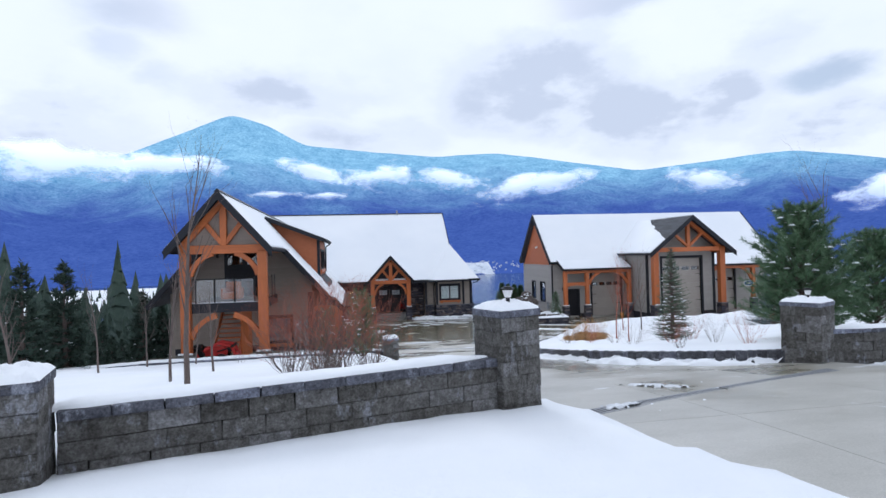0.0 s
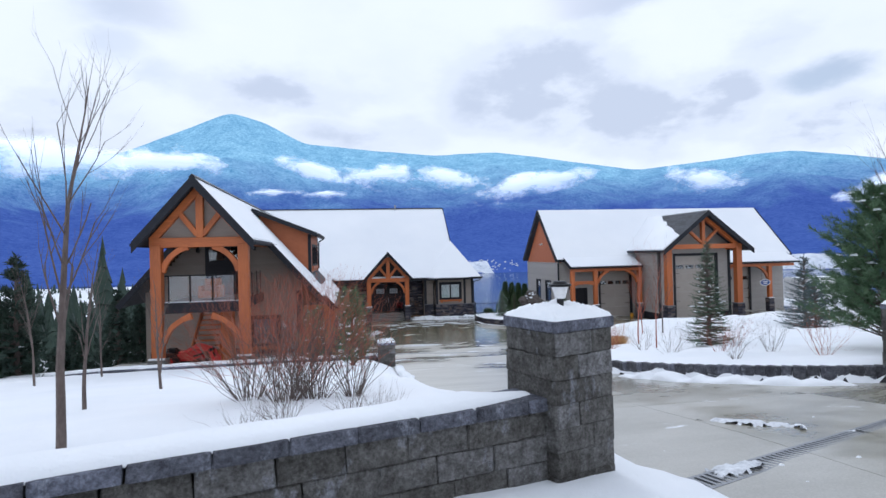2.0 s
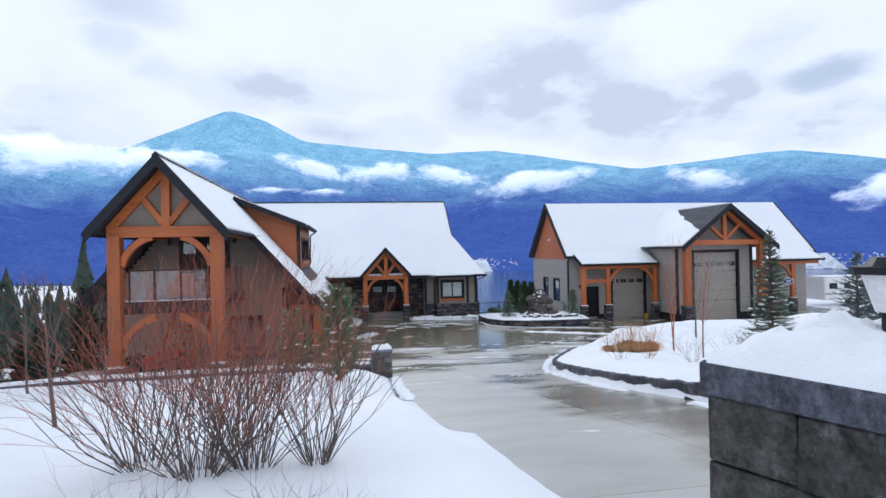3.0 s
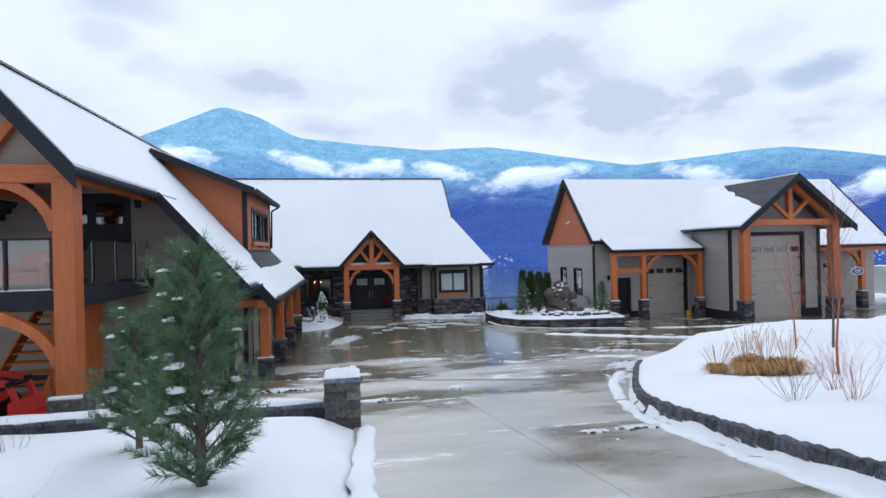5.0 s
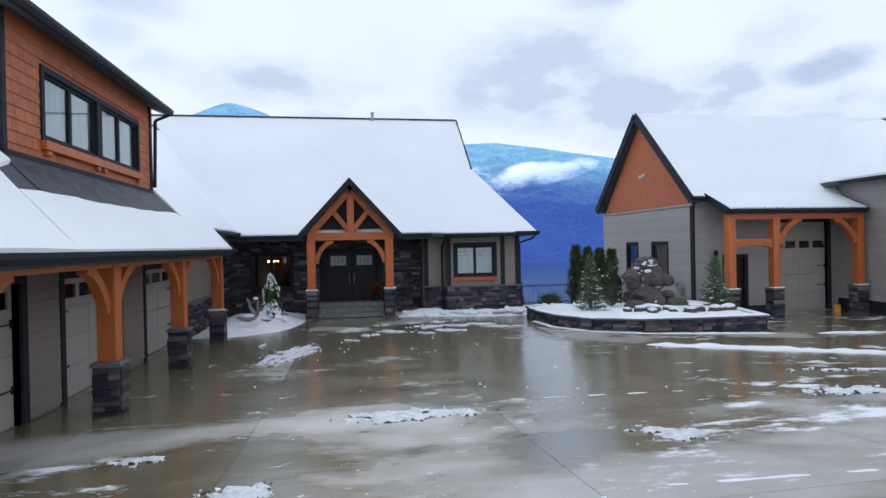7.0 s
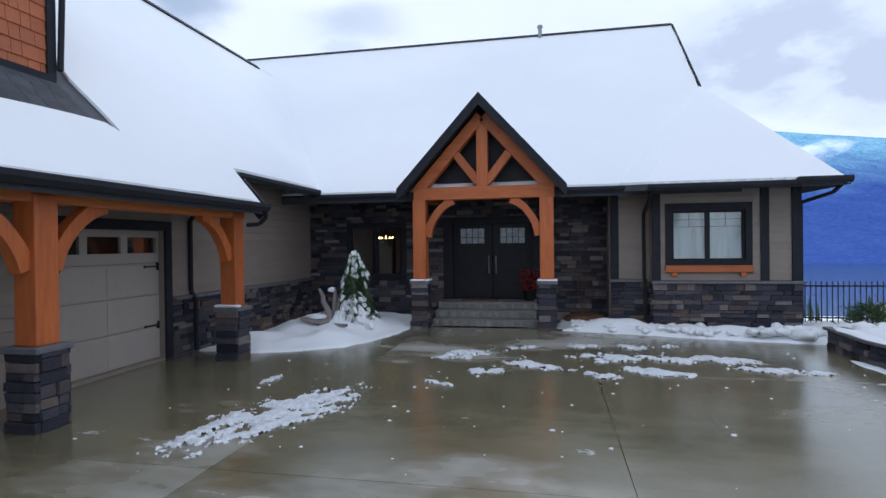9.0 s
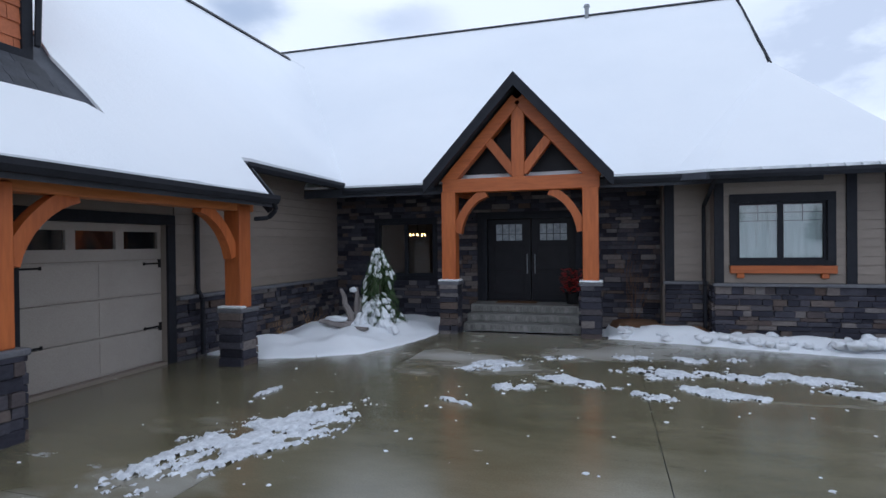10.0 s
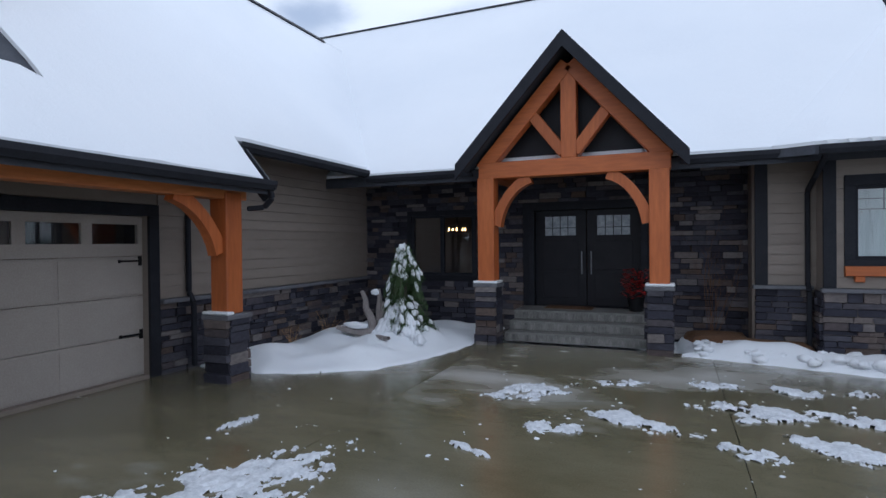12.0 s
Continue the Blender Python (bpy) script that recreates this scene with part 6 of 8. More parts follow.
# ploughed snow along the foot of the curb
snow_strip("curb_snow", [(x - 0.32, y - 0.2, drive_z(y) - 0.01) for x, y in ((5.6, 10.6), (4.8, 11.2), (3.9, 12.6), (3.4, 14.4))], 0.4, 0.16, "lumpy ploughed snow at the foot of the curb", None, 9.0, 0.8)
snow_strip("curb_snow", [(x - 0.28, y, drive_z(y) - 0.01) for x, y in ((3.42, 16.0), (3.42, 17.5), (3.65, 20.0), (4.0, 22.4), (4.7, 24.4), (5.6, 26.5), (7.0, 28.7))], 0.26, 0.06, "lumpy ploughed snow at the foot of the curb", None, 11.0, 0.7)
snow_strip("bed_edge_snow", [(-0.95, 23.6, drive_z(23.6)), (-1.15, 20, drive_z(20)), (-1.15, 17.0, drive_z(17))], 0.3, 0.07, "snow along the edge of the bed", None, 3.0, 0.5)
snow_strip("drift_line", [(8.4, 39.9, 0.0), (11, 38.9, -0.06), (14, 37.9, -0.16), (17, 37.0, -0.17), (24, 36.2, -0.18)], 0.55, 0.07, "long ridge of ploughed snow across the court", None, 5.0, 0.5)
snow_strip("drift_line", [(15, 41.2, -0.2), (19, 40.6, -0.2), (24.5, 40.9, -0.2), (27.5, 40.6, -0.2)], 0.35, 0.05, "thin ridge of snow before the tall bay", None, 6.0, 0.6)

# thin lines of snow left in the slab joints
for pts in (((2.1, 30.75), (7.4, 30.4)), ((2.8, 35.25), (9.1, 34.8)), ((-0.8, 22.1), (3.5, 22.08)), ((-0.8, 25.95), (2.2, 25.93)), ((2.3, 25.96), (4.4, 25.94)), ((-0.6, 30.27), (2.5, 30.24))):
    (xa, ya), (xb, yb) = pts
    snow_strip("joint_snow", [(xa + (xb - xa) * t / 4, ya + (yb - ya) * t / 4, drive_z(ya + (yb - ya) * t / 4, xa + (xb - xa) * t / 4)) for t in range(5)], 0.07, 0.016, "thin line of snow in a slab joint", None, xa, 0.9)

# ---- slush on the court ----
PATCHES = ((0.34, 45.12, 0.64, 0.3, 45), (1.42, 45.98, 0.36, 0.17, 25), (2.54, 46.26, 0.31, 0.24, 3), (1.64, 44.3, 0.63, 0.22, -25), (0.92, 43.77, 0.27, 0.22, 29), (2.93, 45.08, 0.62, 0.36, -4),
           (2.69, 43.74, 0.28, 0.19, -29), (3.97, 45.1, 0.5, 0.24, -32), (3.61, 44.06, 0.55, 0.3, -25), (4.22, 46.34, 0.22, 0.18, -6), (3.5, 46.22, 0.3, 0.2, -34), (-1.38, 41.1, 1.3, 0.55, 69),
           (-2.36, 42.7, 0.3, 0.1, 78), (0.24, 42.9, 0.28, 0.06, -26), (4.9, 45.2, 0.6, 0.25, -20), (5.6, 44.4, 0.8, 0.18, -12),
           (-2.3, 30.75, 1.3, 0.62, 0), (-1.0, 31.5, 0.5, 0.4, 30), (-2.5, 33.1, 0.35, 0.2, 10), (1.2, 34.6, 1.3, 0.4, -4), (4.6, 32.5, 0.55, 0.3, -50), (9.3, 34.2, 1.2, 0.35, -8), (1.6, 27.6, 0.45, 0.4, 20),
           (7.6, 29.9, 1.1, 0.7, 55), (6.1, 27.4, 1.1, 0.4, 60), (-4.0, 28.3, 1.4, 0.4, 12), (-5.2, 26.9, 1.6, 0.28, 20), (-5.9, 30.1, 1.1, 0.2, 15), (-3.0, 26.6, 1.4, 0.22, 8), (-0.6, 26.4, 0.8, 0.2, 10),
           (2.9, 21.4, 1.0, 0.16, 5), (0.45, 6.9, 0.35, 0.12, 20), (1.9, 8.2, 0.9, 0.13, -50), (11.5, 36.0, 1.8, 0.16, -8), (-1.5, 29.0, 0.7, 0.2, 20))


def slush(cx, cy, long, wide, turn, k):
    """A torn sheet of half melted snow, with ragged rim and holes."""
    a = radians(turn)
    cell = 0.022 if cy > 40 else 0.04
    nu, nv = int(long * 1.35 / cell), int(wide * 1.5 / cell) + 3
    index, verts, faces = {}, [], []
    for j in range(-nv, nv + 1):
        for i in range(-nu, nu + 1):
            u, v = i * cell, j * cell
            fade = 1 - (u / long) ** 2 - (v / wide) ** 2
            n = noise.fractal(Vector((u * 3.0 + k * 9.7, v * 5.2, k * 1.3)), 0.5, 2.3, 7)
            m = 0.72 * fade + 1.0 * n + 0.42 * noise.noise(Vector((u * 17 + k, v * 17, k))) - 0.03
            if m < -0.10:
                continue
            x, y = cx + u * math.cos(a) - v * math.sin(a), cy + u * math.sin(a) + v * math.cos(a)
            if cx < -1.0 and cy > STEP_Y > y - 0.02:
                continue
            lump = 0.5 + 0.5 * noise.noise(Vector((x * 9, y * 9, 2)))
            index[i, j] = len(verts)
            verts.append((x, y, drive_z(y, x) + (terrace(x, y) if y < STEP_Y else 0.0) + (-0.016 + 0.040 * smooth(-0.08, 0.7, m) + 0.014 * lump * smooth(0, 0.3, m))))
    for (i, j), q in index.items():
        b, c, d = index.get((i + 1, j)), index.get((i + 1, j + 1)), index.get((i, j + 1))
        if b is not None and c is not None and d is not None:
            faces.append((q, b, c, d))
    tagged(link_mesh("snow_patch", verts, faces, SLUSH, smooth=True), "torn patch of melting snow on wet concrete", "snow patch", "snow patches on the court", "stuff")


for k, (cx, cy, lg, wd, tn) in enumerate(PATCHES):
    slush(cx, cy, lg, wd, tn, k)
verts, faces = [], []
ball = [(math.cos(i * 1.047) * r, math.sin(i * 1.047) * r, h) for r, h in ((1, 0), (0.75, 0.6)) for i in range(6)] + [(0, 0, 0.95)]
for k in range(420):
    x, y = rng.uniform(-3.2, 9), rng.uniform(28, 47)
    if k % 3 == 0:
        cx, cy, lg, wd, tn = rng.choice(PATCHES)
        x, y = cx + rng.gauss(0, lg * 0.7), cy + rng.gauss(0, 0.5)
    if edge_distance(ISLAND, x, y) > -0.3 or x > 9 and y < 34:
        continue
    s = rng.choice((0.007, 0.009, 0.012, 0.016, 0.026)) * rng.uniform(0.7, 1.2)
    base = len(verts)
    verts += [(x + a * s * rng.uniform(0.5, 1.6), y + b * s * rng.uniform(0.5, 1.4), drive_z(y, x) + c * s * 0.7 - 0.003) for a, b, c in ball]
    faces += [(base + i, base + (i + 1) % 6, base + 6 + (i + 1) % 6, base + 6 + i) for i in range(6)] + [(base + 6 + i, base + 6 + (i + 1) % 6, base + 12) for i in range(6)]
tagged(link_mesh("snow_crumbs", verts, faces, SNOW, smooth=True), "scattered crumbs of snow on the wet court", "snow", kind="stuff")


def channel_drain(p, q, wide):
    p, q = Vector((*p, drive_z(p[1], p[0]))), Vector((*q, drive_z(q[1], q[0])))
    dr = thing("channel_drain", "black slotted channel drain across the concrete", "drain", "channel drains")
    d = (q - p).normalized()
    side = Vector((-d.y, d.x, 0))
    for s in (-1, 1):
        part("rail", beam(p + side * s * wide / 2 + Vector((0, 0, 0.004)), q + side * s * wide / 2 + Vector((0, 0, 0.004)), 0.025, 0.02, bevel=0), GREY_METAL, dr)
    part("trough", beam(p + Vector((0, 0, -0.002)), q + Vector((0, 0, -0.002)), wide, 0.012, bevel=0), BLACK_METAL, dr)
    n = int((q - p).length / 0.07)
    for k in range(n):
        m = p.lerp(q, (k + 0.5) / n) + Vector((0, 0, 0.008))
        part("slot_bar", beam(m - side * wide / 2, m + side * wide / 2, 0.03, 0.012, bevel=0), GREY_METAL, dr)


channel_drain((-0.84, 30.2), (5.2, 27.3), 0.13)
channel_drain((-0.25, 6.56), (5.4, 8.78), 0.2)


# ---- plants ----
def tube(verts, faces, p, q, r0, r1, n=4):
    d = (q - p)
    if d.length < 1e-5:
        return
    d.normalize()
    s = d.cross(Vector((0.31, 0.17, 0.93)))
    s.normalize()
    t = d.cross(s)
    base = len(verts)
    for c, r in ((p, r0), (q, r1)):
        for i in range(n):
            a = 2 * math.pi * i / n
            verts.append(c + (s * math.cos(a) + t * math.sin(a)) * r)
    for i in range(n):
        j = (i + 1) % n
        faces.append((base + i, base + j, base + n + j, base + n + i))


def grow(r, verts, faces, p, d, length, rad, depth, spread=0.5, kink=0.18, n=4, up=0.1, tips=None):
    """A limb that bends, tapers and forks."""
    steps = 4
    for k in range(steps):
        d = (d + Vector((r.gauss(0, kink), r.gauss(0, kink), r.gauss(0, kink) + up)) * 0.5).normalized()
        q = p + d * (length / steps)
        r1 = rad * (0.88 if depth else 0.8)
        tube(verts, faces, p, q, rad, r1, n)
        p, rad = q, r1
        if depth and k >= 1 and r.random() < 0.85:
            e = (d + Vector((r.gauss(0, spread), r.gauss(0, spread), r.gauss(0.1, spread * 0.6)))).normalized()
            grow(r, *(tips or (verts, faces)), p.copy(), e, length * r.uniform(0.45, 0.7), rad * 0.6, depth - 1, spread, kink, 3, up)


def pruned(verts, faces, foot, reach, top):
    """Cuts away the twigs that stray out of a shrub's rounded dome."""
    inside = [math.hypot(v[0] - foot[0], v[1] - foot[1]) < reach and v[2] - foot[2] < top for v in verts]
    faces = [f for f in faces if all(inside[i] for i in f)]
    used = sorted({i for f in faces for i in f})
    place = {old: k for k, old in enumerate(used)}
    return [verts[i] for i in used], [tuple(place[i] for i in f) for f in faces]


def bare_shrub(x, y, z, high, wide, stems, material, label, name="bare_shrub", seed=0, depth=2, group="bare shrubs", low=None):
    r = random.Random(seed)
    verts, faces = [], []
    tips = ([], []) if low else None
    for k in range(stems):
        a = r.uniform(0, 2 * math.pi)
        lean = r.uniform(0.1, 1.0) * wide / high * 0.75
        d = Vector((math.cos(a) * lean, math.sin(a) * lean, 1)).normalized()
        grow(r, verts, faces, Vector((x + math.cos(a) * 0.06 * wide, y + math.sin(a) * 0.06 * wide, z - 0.05)), d, high * r.uniform(0.6, 1.0), 0.0022 + 0.0019 * high, depth, 0.45, 0.36, 3, 0.11, tips)
    shrub = thing(name, label, "shrub", group)
    link_mesh("branchwork", verts, faces, low or material, shrub)
    if tips:
        link_mesh("young_growth", *pruned(*tips, (x, y, z), 0.66 * wide, 1.2 * high), material, shrub, "reddish young twigs")
    return shrub


def bare_tree(x, y, z, high, rad, label, seed=0, material=None, depth=3, lean=0.0):
    r = random.Random(seed)
    tree = thing("bare_tree", label, "tree", "bare young trees")
    verts, faces = [], []
    p, d = Vector((x, y, z - 0.1)), Vector((lean, 0, 1)).normalized()
    limbs = ([], [])
    n = 10
    for k in range(n):
        d = (d + Vector((r.gauss(0, 0.035), r.gauss(0, 0.035), 0.05))).normalized()
        q = p + d * (high / n)
        r1 = rad * (1 - 0.075 * (k + 1))
        tube(verts, faces, p, q, rad * (1 - 0.075 * k), r1, 7)
        p = q
        if k >= 3:
            for b in range(2):
                a = r.uniform(0, 6.28)
                grow(r, limbs[0], limbs[1], p.copy(), Vector((math.cos(a) * 0.5, math.sin(a) * 0.5, 1)).normalized(), high * r.uniform(0.18, 0.36), r1 * 0.42, depth - 1, 0.35, 0.1, 3, 0.15)
    grow(r, limbs[0], limbs[1], p, d, high * 0.2, r1, 1, 0.3, 0.08, 3)
    link_mesh("trunk", verts, faces, material or BARK, tree)
    tagged(link_mesh("branchwork", *limbs, material or BARK, tree), kind="stuff")
    return tree


def conifer(x, y, z, high, wide, material, label, seed=0, whorls=14, per=7, fine=1.0, snow=0.25, lift=0.25, bottom=0.08, needle=0.09, name="conifer", group="conifers", full=1.0, bare=False):
    """Trunk, whorled boughs with twigs, and needles as narrow blades; snow lies on some boughs."""
    r = random.Random(seed)
    nprng = np.random.RandomState(seed + 7)
    tree = thing(name, label, "tree", group)
    wood_v, wood_f = [], []
    tube(wood_v, wood_f, Vector((x, y, z - 0.15)), Vector((x, y, z + high * 0.6)), high * 0.022 + 0.012, high * 0.012, 7)
    tube(wood_v, wood_f, Vector((x, y, z + high * 0.6)), Vector((x, y, z + high * 0.98)), high * 0.012, 0.006, 5)
    segs, snow_at = [], []
    for w in range(whorls):
        t = bottom + (1 - bottom) * w / whorls
        h = high * t
        reach = wide / 2 * ((1 - t) ** (0.75 / full)) * r.uniform(0.85, 1.1) + 0.04
        for k in range(per):
            a = 2 * math.pi * (k + r.uniform(-0.3, 0.3)) / per + w * 0.9
            rise = lift + 0.5 * t + r.uniform(-0.12, 0.12)
            d = Vector((math.cos(a), math.sin(a), rise)).normalized()
            p = Vector((x, y, z + h + r.uniform(-0.03, 0.03) * high))
            long = reach * r.uniform(0.7, 1.1)
            q = p + d * long
            tip = q + Vector((d.x, d.y, 0.5)).normalized() * long * 0.22
            tube(wood_v, wood_f, p, q, 0.012 * high / 2 + 0.003, 0.004, 3)
            segs.append((p.lerp(q, 0.25), q))
            segs.append((q, tip))
            for b in range(3 if fine < 1 else 5):
                s = r.uniform(0.3, 0.95)
                o = p.lerp(q, s)
                side = Vector((-d.y, d.x, r.uniform(-0.1, 0.5))) * (1 if b % 2 else -1)
                e = (d * 0.8 + side * r.uniform(0.5, 0.9)).normalized()
                segs.append((o, o + e * long * (1.1 - s) * r.uniform(0.4, 0.65)))
            if r.random() < snow:
                snow_at.append((p.lerp(q, r.uniform(0.6, 1.0)), min(0.09, long * r.uniform(0.08, 0.16))))
    segs.append((Vector((x, y, z + high * 0.85)), Vector((x, y, z + high * 1.02))))
    p0 = np.array([tuple(a) for a, b in segs])
    p1 = np.array([tuple(b) for a, b in segs])
    lens = np.linalg.norm(p1 - p0, axis=1)
    counts = np.maximum(3, (lens / (0.0105 / fine)).astype(int))
    idx = np.repeat(np.arange(len(segs)), counts)
    m = len(idx)
    t = nprng.rand(m)[:, None]
    o = p0[idx] * (1 - t) + p1[idx] * t
    d = (p1 - p0)[idx] / np.maximum(lens[idx][:, None], 1e-5)
    rnd = nprng.normal(size=(m, 3))
    rnd -= (rnd * d).sum(1)[:, None] * d
    rnd /= np.linalg.norm(rnd, axis=1)[:, None] + 1e-6
    way = d * 0.75 + rnd * 0.8
    way[:, 2] += 0.15
    way /= np.linalg.norm(way, axis=1)[:, None]
    nl = needle * nprng.uniform(0.7, 1.2, size=(m, 1))
    sidev = np.cross(way, nprng.normal(size=(m, 3)))
    sidev /= np.linalg.norm(sidev, axis=1)[:, None] + 1e-6
    half = sidev * (needle * 0.075 / max(0.5, fine))
    verts = np.stack([o - half, o + half, o + way * nl], axis=1).reshape(-1, 3)
    me = bpy.data.meshes.new("crown")
    me.vertices.add(len(verts))
    me.vertices.foreach_set("co", verts.ravel())
    me.loops.add(len(verts))
    me.loops.foreach_set("vertex_index", np.arange(len(verts), dtype=np.int32))
    me.polygons.add(m)
    me.polygons.foreach_set("loop_start", np.arange(0, 3 * m, 3, dtype=np.int32))
    me.polygons.foreach_set("loop_total", np.full(m, 3, dtype=np.int32))
    me.update(calc_edges=True)
    me.materials.append(material)
    crown = new("crown", me)
    crown.parent = tree
    link_mesh("trunk", wood_v, wood_f, BARK, tree)
    if snow_at:
        sv, sf = [], []
        for c, s in snow_at:
            base = len(sv)
            for rr, hh in ((1.0, 0.0), (0.75, 0.45)):
                for i in range(6):
                    a = i * 1.047 + 0.4
                    k = s * rr * r.uniform(0.6, 1.25)
                    sv.append((c.x + math.cos(a) * k, c.y + math.sin(a) * k, c.z + 0.01 + hh * s * r.uniform(0.7, 1.2)))
            sv.append((c.x, c.y, c.z + s * 0.6))
            sf += [(base + i, base + (i + 1) % 6, base + 6 + (i + 1) % 6, base + 6 + i) for i in range(6)] + [(base + 6 + i, base + 6 + (i + 1) % 6, base + 12) for i in range(6)]
            sf.append(tuple(base + i for i in range(6))[::-1])
        tagged(link_mesh("snow", sv, sf, SNOW, tree, smooth=True), kind="stuff")
    return tree


def bed_z(x, y):
    return drive_z(y, x) + 0.33


# bed behind the gate wall
bare_tree(-5.03, 7.95, bed_z(0, 7.95), 2.75, 0.042, "leafless young tree with slender upright limbs in the snow bed", 3)
for x, y, h, s in ((-6.15, 10.9, 1.9, 4), (-6.06, 13.6, 1.7, 5), (-10.0, 17.2, 2.4, 6), (-9.58, 19.7, 2.2, 7), (-8.3, 20.5, 2.0, 8), (-7.6, 9.0, 1.6, 19)):
    bare_tree(x, y, bed_z(x, y), h, 0.03, "thin leafless sapling in the snow bed", s, depth=2)
for x, y, h, w, n, s in ((-3.5, 10.35, 1.5, 1.9, 66, 11), (-3.1, 10.5, 1.45, 1.6, 58, 12), (-4.0, 10.75, 1.4, 1.9, 56, 13), (-2.6, 10.45, 1.3, 1.05, 46, 14), (-3.4, 11.2, 1.45, 1.7, 50, 140)):
    bare_shrub(x, y, bed_z(x, y), h, w, n, TWIG, "leafless red-twigged shrub in the snow", seed=s, low=BARK)
for x, y, h, w, n, s in ((-3.28, 8.4, 0.46, 0.8, 24, 151), (-2.63, 8.62, 0.42, 0.55, 20, 161), (-2.36, 7.9, 0.36, 0.8, 26, 171), (-3.5, 8.0, 0.34, 0.7, 18, 181)):
    bare_shrub(x, y, bed_z(x, y), h, w, n, BARK, "small dark leafless shrub poking through snow", seed=s)
for x, y, h, w, n, s in ((-4.45, 16.9, 0.75, 1.1, 12, 41), (-3.45, 16.3, 0.8, 0.9, 14, 42), (-3.9, 17.1, 0.6, 0.8, 8, 15), (-5.6, 21.5, 0.5, 0.8, 9, 43), (-6.6, 19.3, 0.5, 0.9, 10, 16), (-3.3, 22.3, 0.8, 0.9, 10, 17)):
    bare_shrub(x, y, bed_z(x, y), h, w, n, BARK, "small dark leafless shrub poking through snow", seed=s)
conifer(-2.62, 18.85, bed_z(0, 18.85) - 0.05, 2.15, 1.5, PINE, "young green pine dusted with snow", 21, 10, 7, 2.6, 0.4, 0.75, 0.05, 0.13, "pine", "pines", 2.0)
conifer(-3.85, 20.9, bed_z(0, 20.9) - 0.05, 1.75, 1.35, PINE, "smaller green pine with snow on its shoots", 22, 8, 6, 2.2, 0.45, 0.85, 0.1, 0.13, "pine", "pines", 2.0)

# island planting
conifer(8.3, 18.4, bed_z(0, 18.4), 3.3, 1.45, SPRUCE, "young spruce with snow on its boughs", 31, 26, 12, 2.0, 0.35, -0.05, 0.03, 0.06, "spruce", "spruces", 0.85)
conifer(8.2, 12.5, bed_z(0, 12.5) + 0.1, 3.2, 3.0, PINE, "broad bushy pine with upright shoots", 32, 15, 12, 1.7, 0.3, 0.5, 0.04, 0.15, "pine", "pines", 1.6)
conifer(11.2, 13.3, bed_z(0, 13.3) + 0.1, 2.6, 2.8, PINE, "broad bushy pine with upright shoots", 33, 13, 11, 1.4, 0.3, 0.5, 0.04, 0.15, "pine", "pines", 1.6)
conifer(17.6, 24.8, 1.3, 3.6, 2.3, BLUE_SPRUCE, "blue spruce with stiff pale boughs", 34, 20, 10, 1.2, 0.12, 0.05, 0.03, 0.08, "spruce", "spruces", 0.9)
conifer(15.0, 21.5, 1.8, 2.4, 2.0, BLUE_SPRUCE, "low blue spruce in the snow", 35, 16, 10, 1.2, 0.12, 0.05, 0.03, 0.08, "spruce", "spruces", 0.9)
bare_tree(8.53, 23.1, bed_z(0, 23.1), 3.3, 0.03, "leafless young tree with reddish twigs", 36, TWIG)
bare_tree(7.4, 19.9, bed_z(0, 19.9), 2.6, 0.024, "leafless sapling with reddish twigs", 37, TWIG)
bare_tree(11.27, 25.96, 1.2, 3.4, 0.04, "thin leafless tree on the island", 38, BARK, 3)
bare_tree(10.5, 26.3, 1.2, 2.9, 0.028, "thin leafless tree on the island", 381, TWIG, 3)
bare_tree(10.3, 13.9, bed_z(0, 13.9), 3.9, 0.05, "leafless tree with a few brown leaves", 39, BARK, 3)
for x, y, s in ((5.4, 20.8, 44), (6.1, 20.5, 45), (6.8, 21.5, 441), (6.1, 18.4, 442), (5.2, 15.5, 46), (6.2, 15.0, 47), (7.0, 14.3, 48), (6.6, 12.4, 49), (5.4, 13.4, 50), (8.0, 16.8, 51), (9.0, 20.4, 52)):
    bare_shrub(x, y, bed_z(x, y) - 0.02, 0.78, 0.95, 17, TWIG if s % 2 else BARK, "small leafless shrub on the snowy island", seed=s)


def grass_clump(x, y, z, r0, high, seed, label):
    r = random.Random(seed)
    verts, faces = [], []
    for k in range(420):
        a, rr = r.uniform(0, 6.283), r0 * math.sqrt(r.random()) * 0.45
        p = Vector((x + math.cos(a) * rr, y + math.sin(a) * rr, z - 0.05))
        out_ = r.uniform(0.2, 1.0)
        mid = p + Vector((math.cos(a) * r0 * out_ * 0.4, math.sin(a) * r0 * out_ * 0.4, high * r.uniform(0.5, 0.8)))
        tip = mid + Vector((math.cos(a) * r0 * out_ * 0.7, math.sin(a) * r0 * out_ * 0.7, -high * r.uniform(0.1, 0.6)))
        s = Vector((-math.sin(a), math.cos(a), 0)) * 0.006
        b = len(verts)
        verts += [p - s, p + s, mid + s, mid - s, tip]
        faces += [(b, b + 1, b + 2, b + 3), (b + 3, b + 2, b + 4)]
    for k in range(22):
        a = r.uniform(-0.8, 0.9)
        tube(verts, faces, Vector((x, y, z)), Vector((x + a * 0.5, y + r.uniform(-0.2, 0.2), z + high * r.uniform(1.3, 2.0))), 0.003, 0.005, 3)
    g = thing("grass_clump", label, "ornamental grass", "grass clumps")
    tagged(link_mesh("foliage", verts, faces, GRASS, g), kind="stuff")


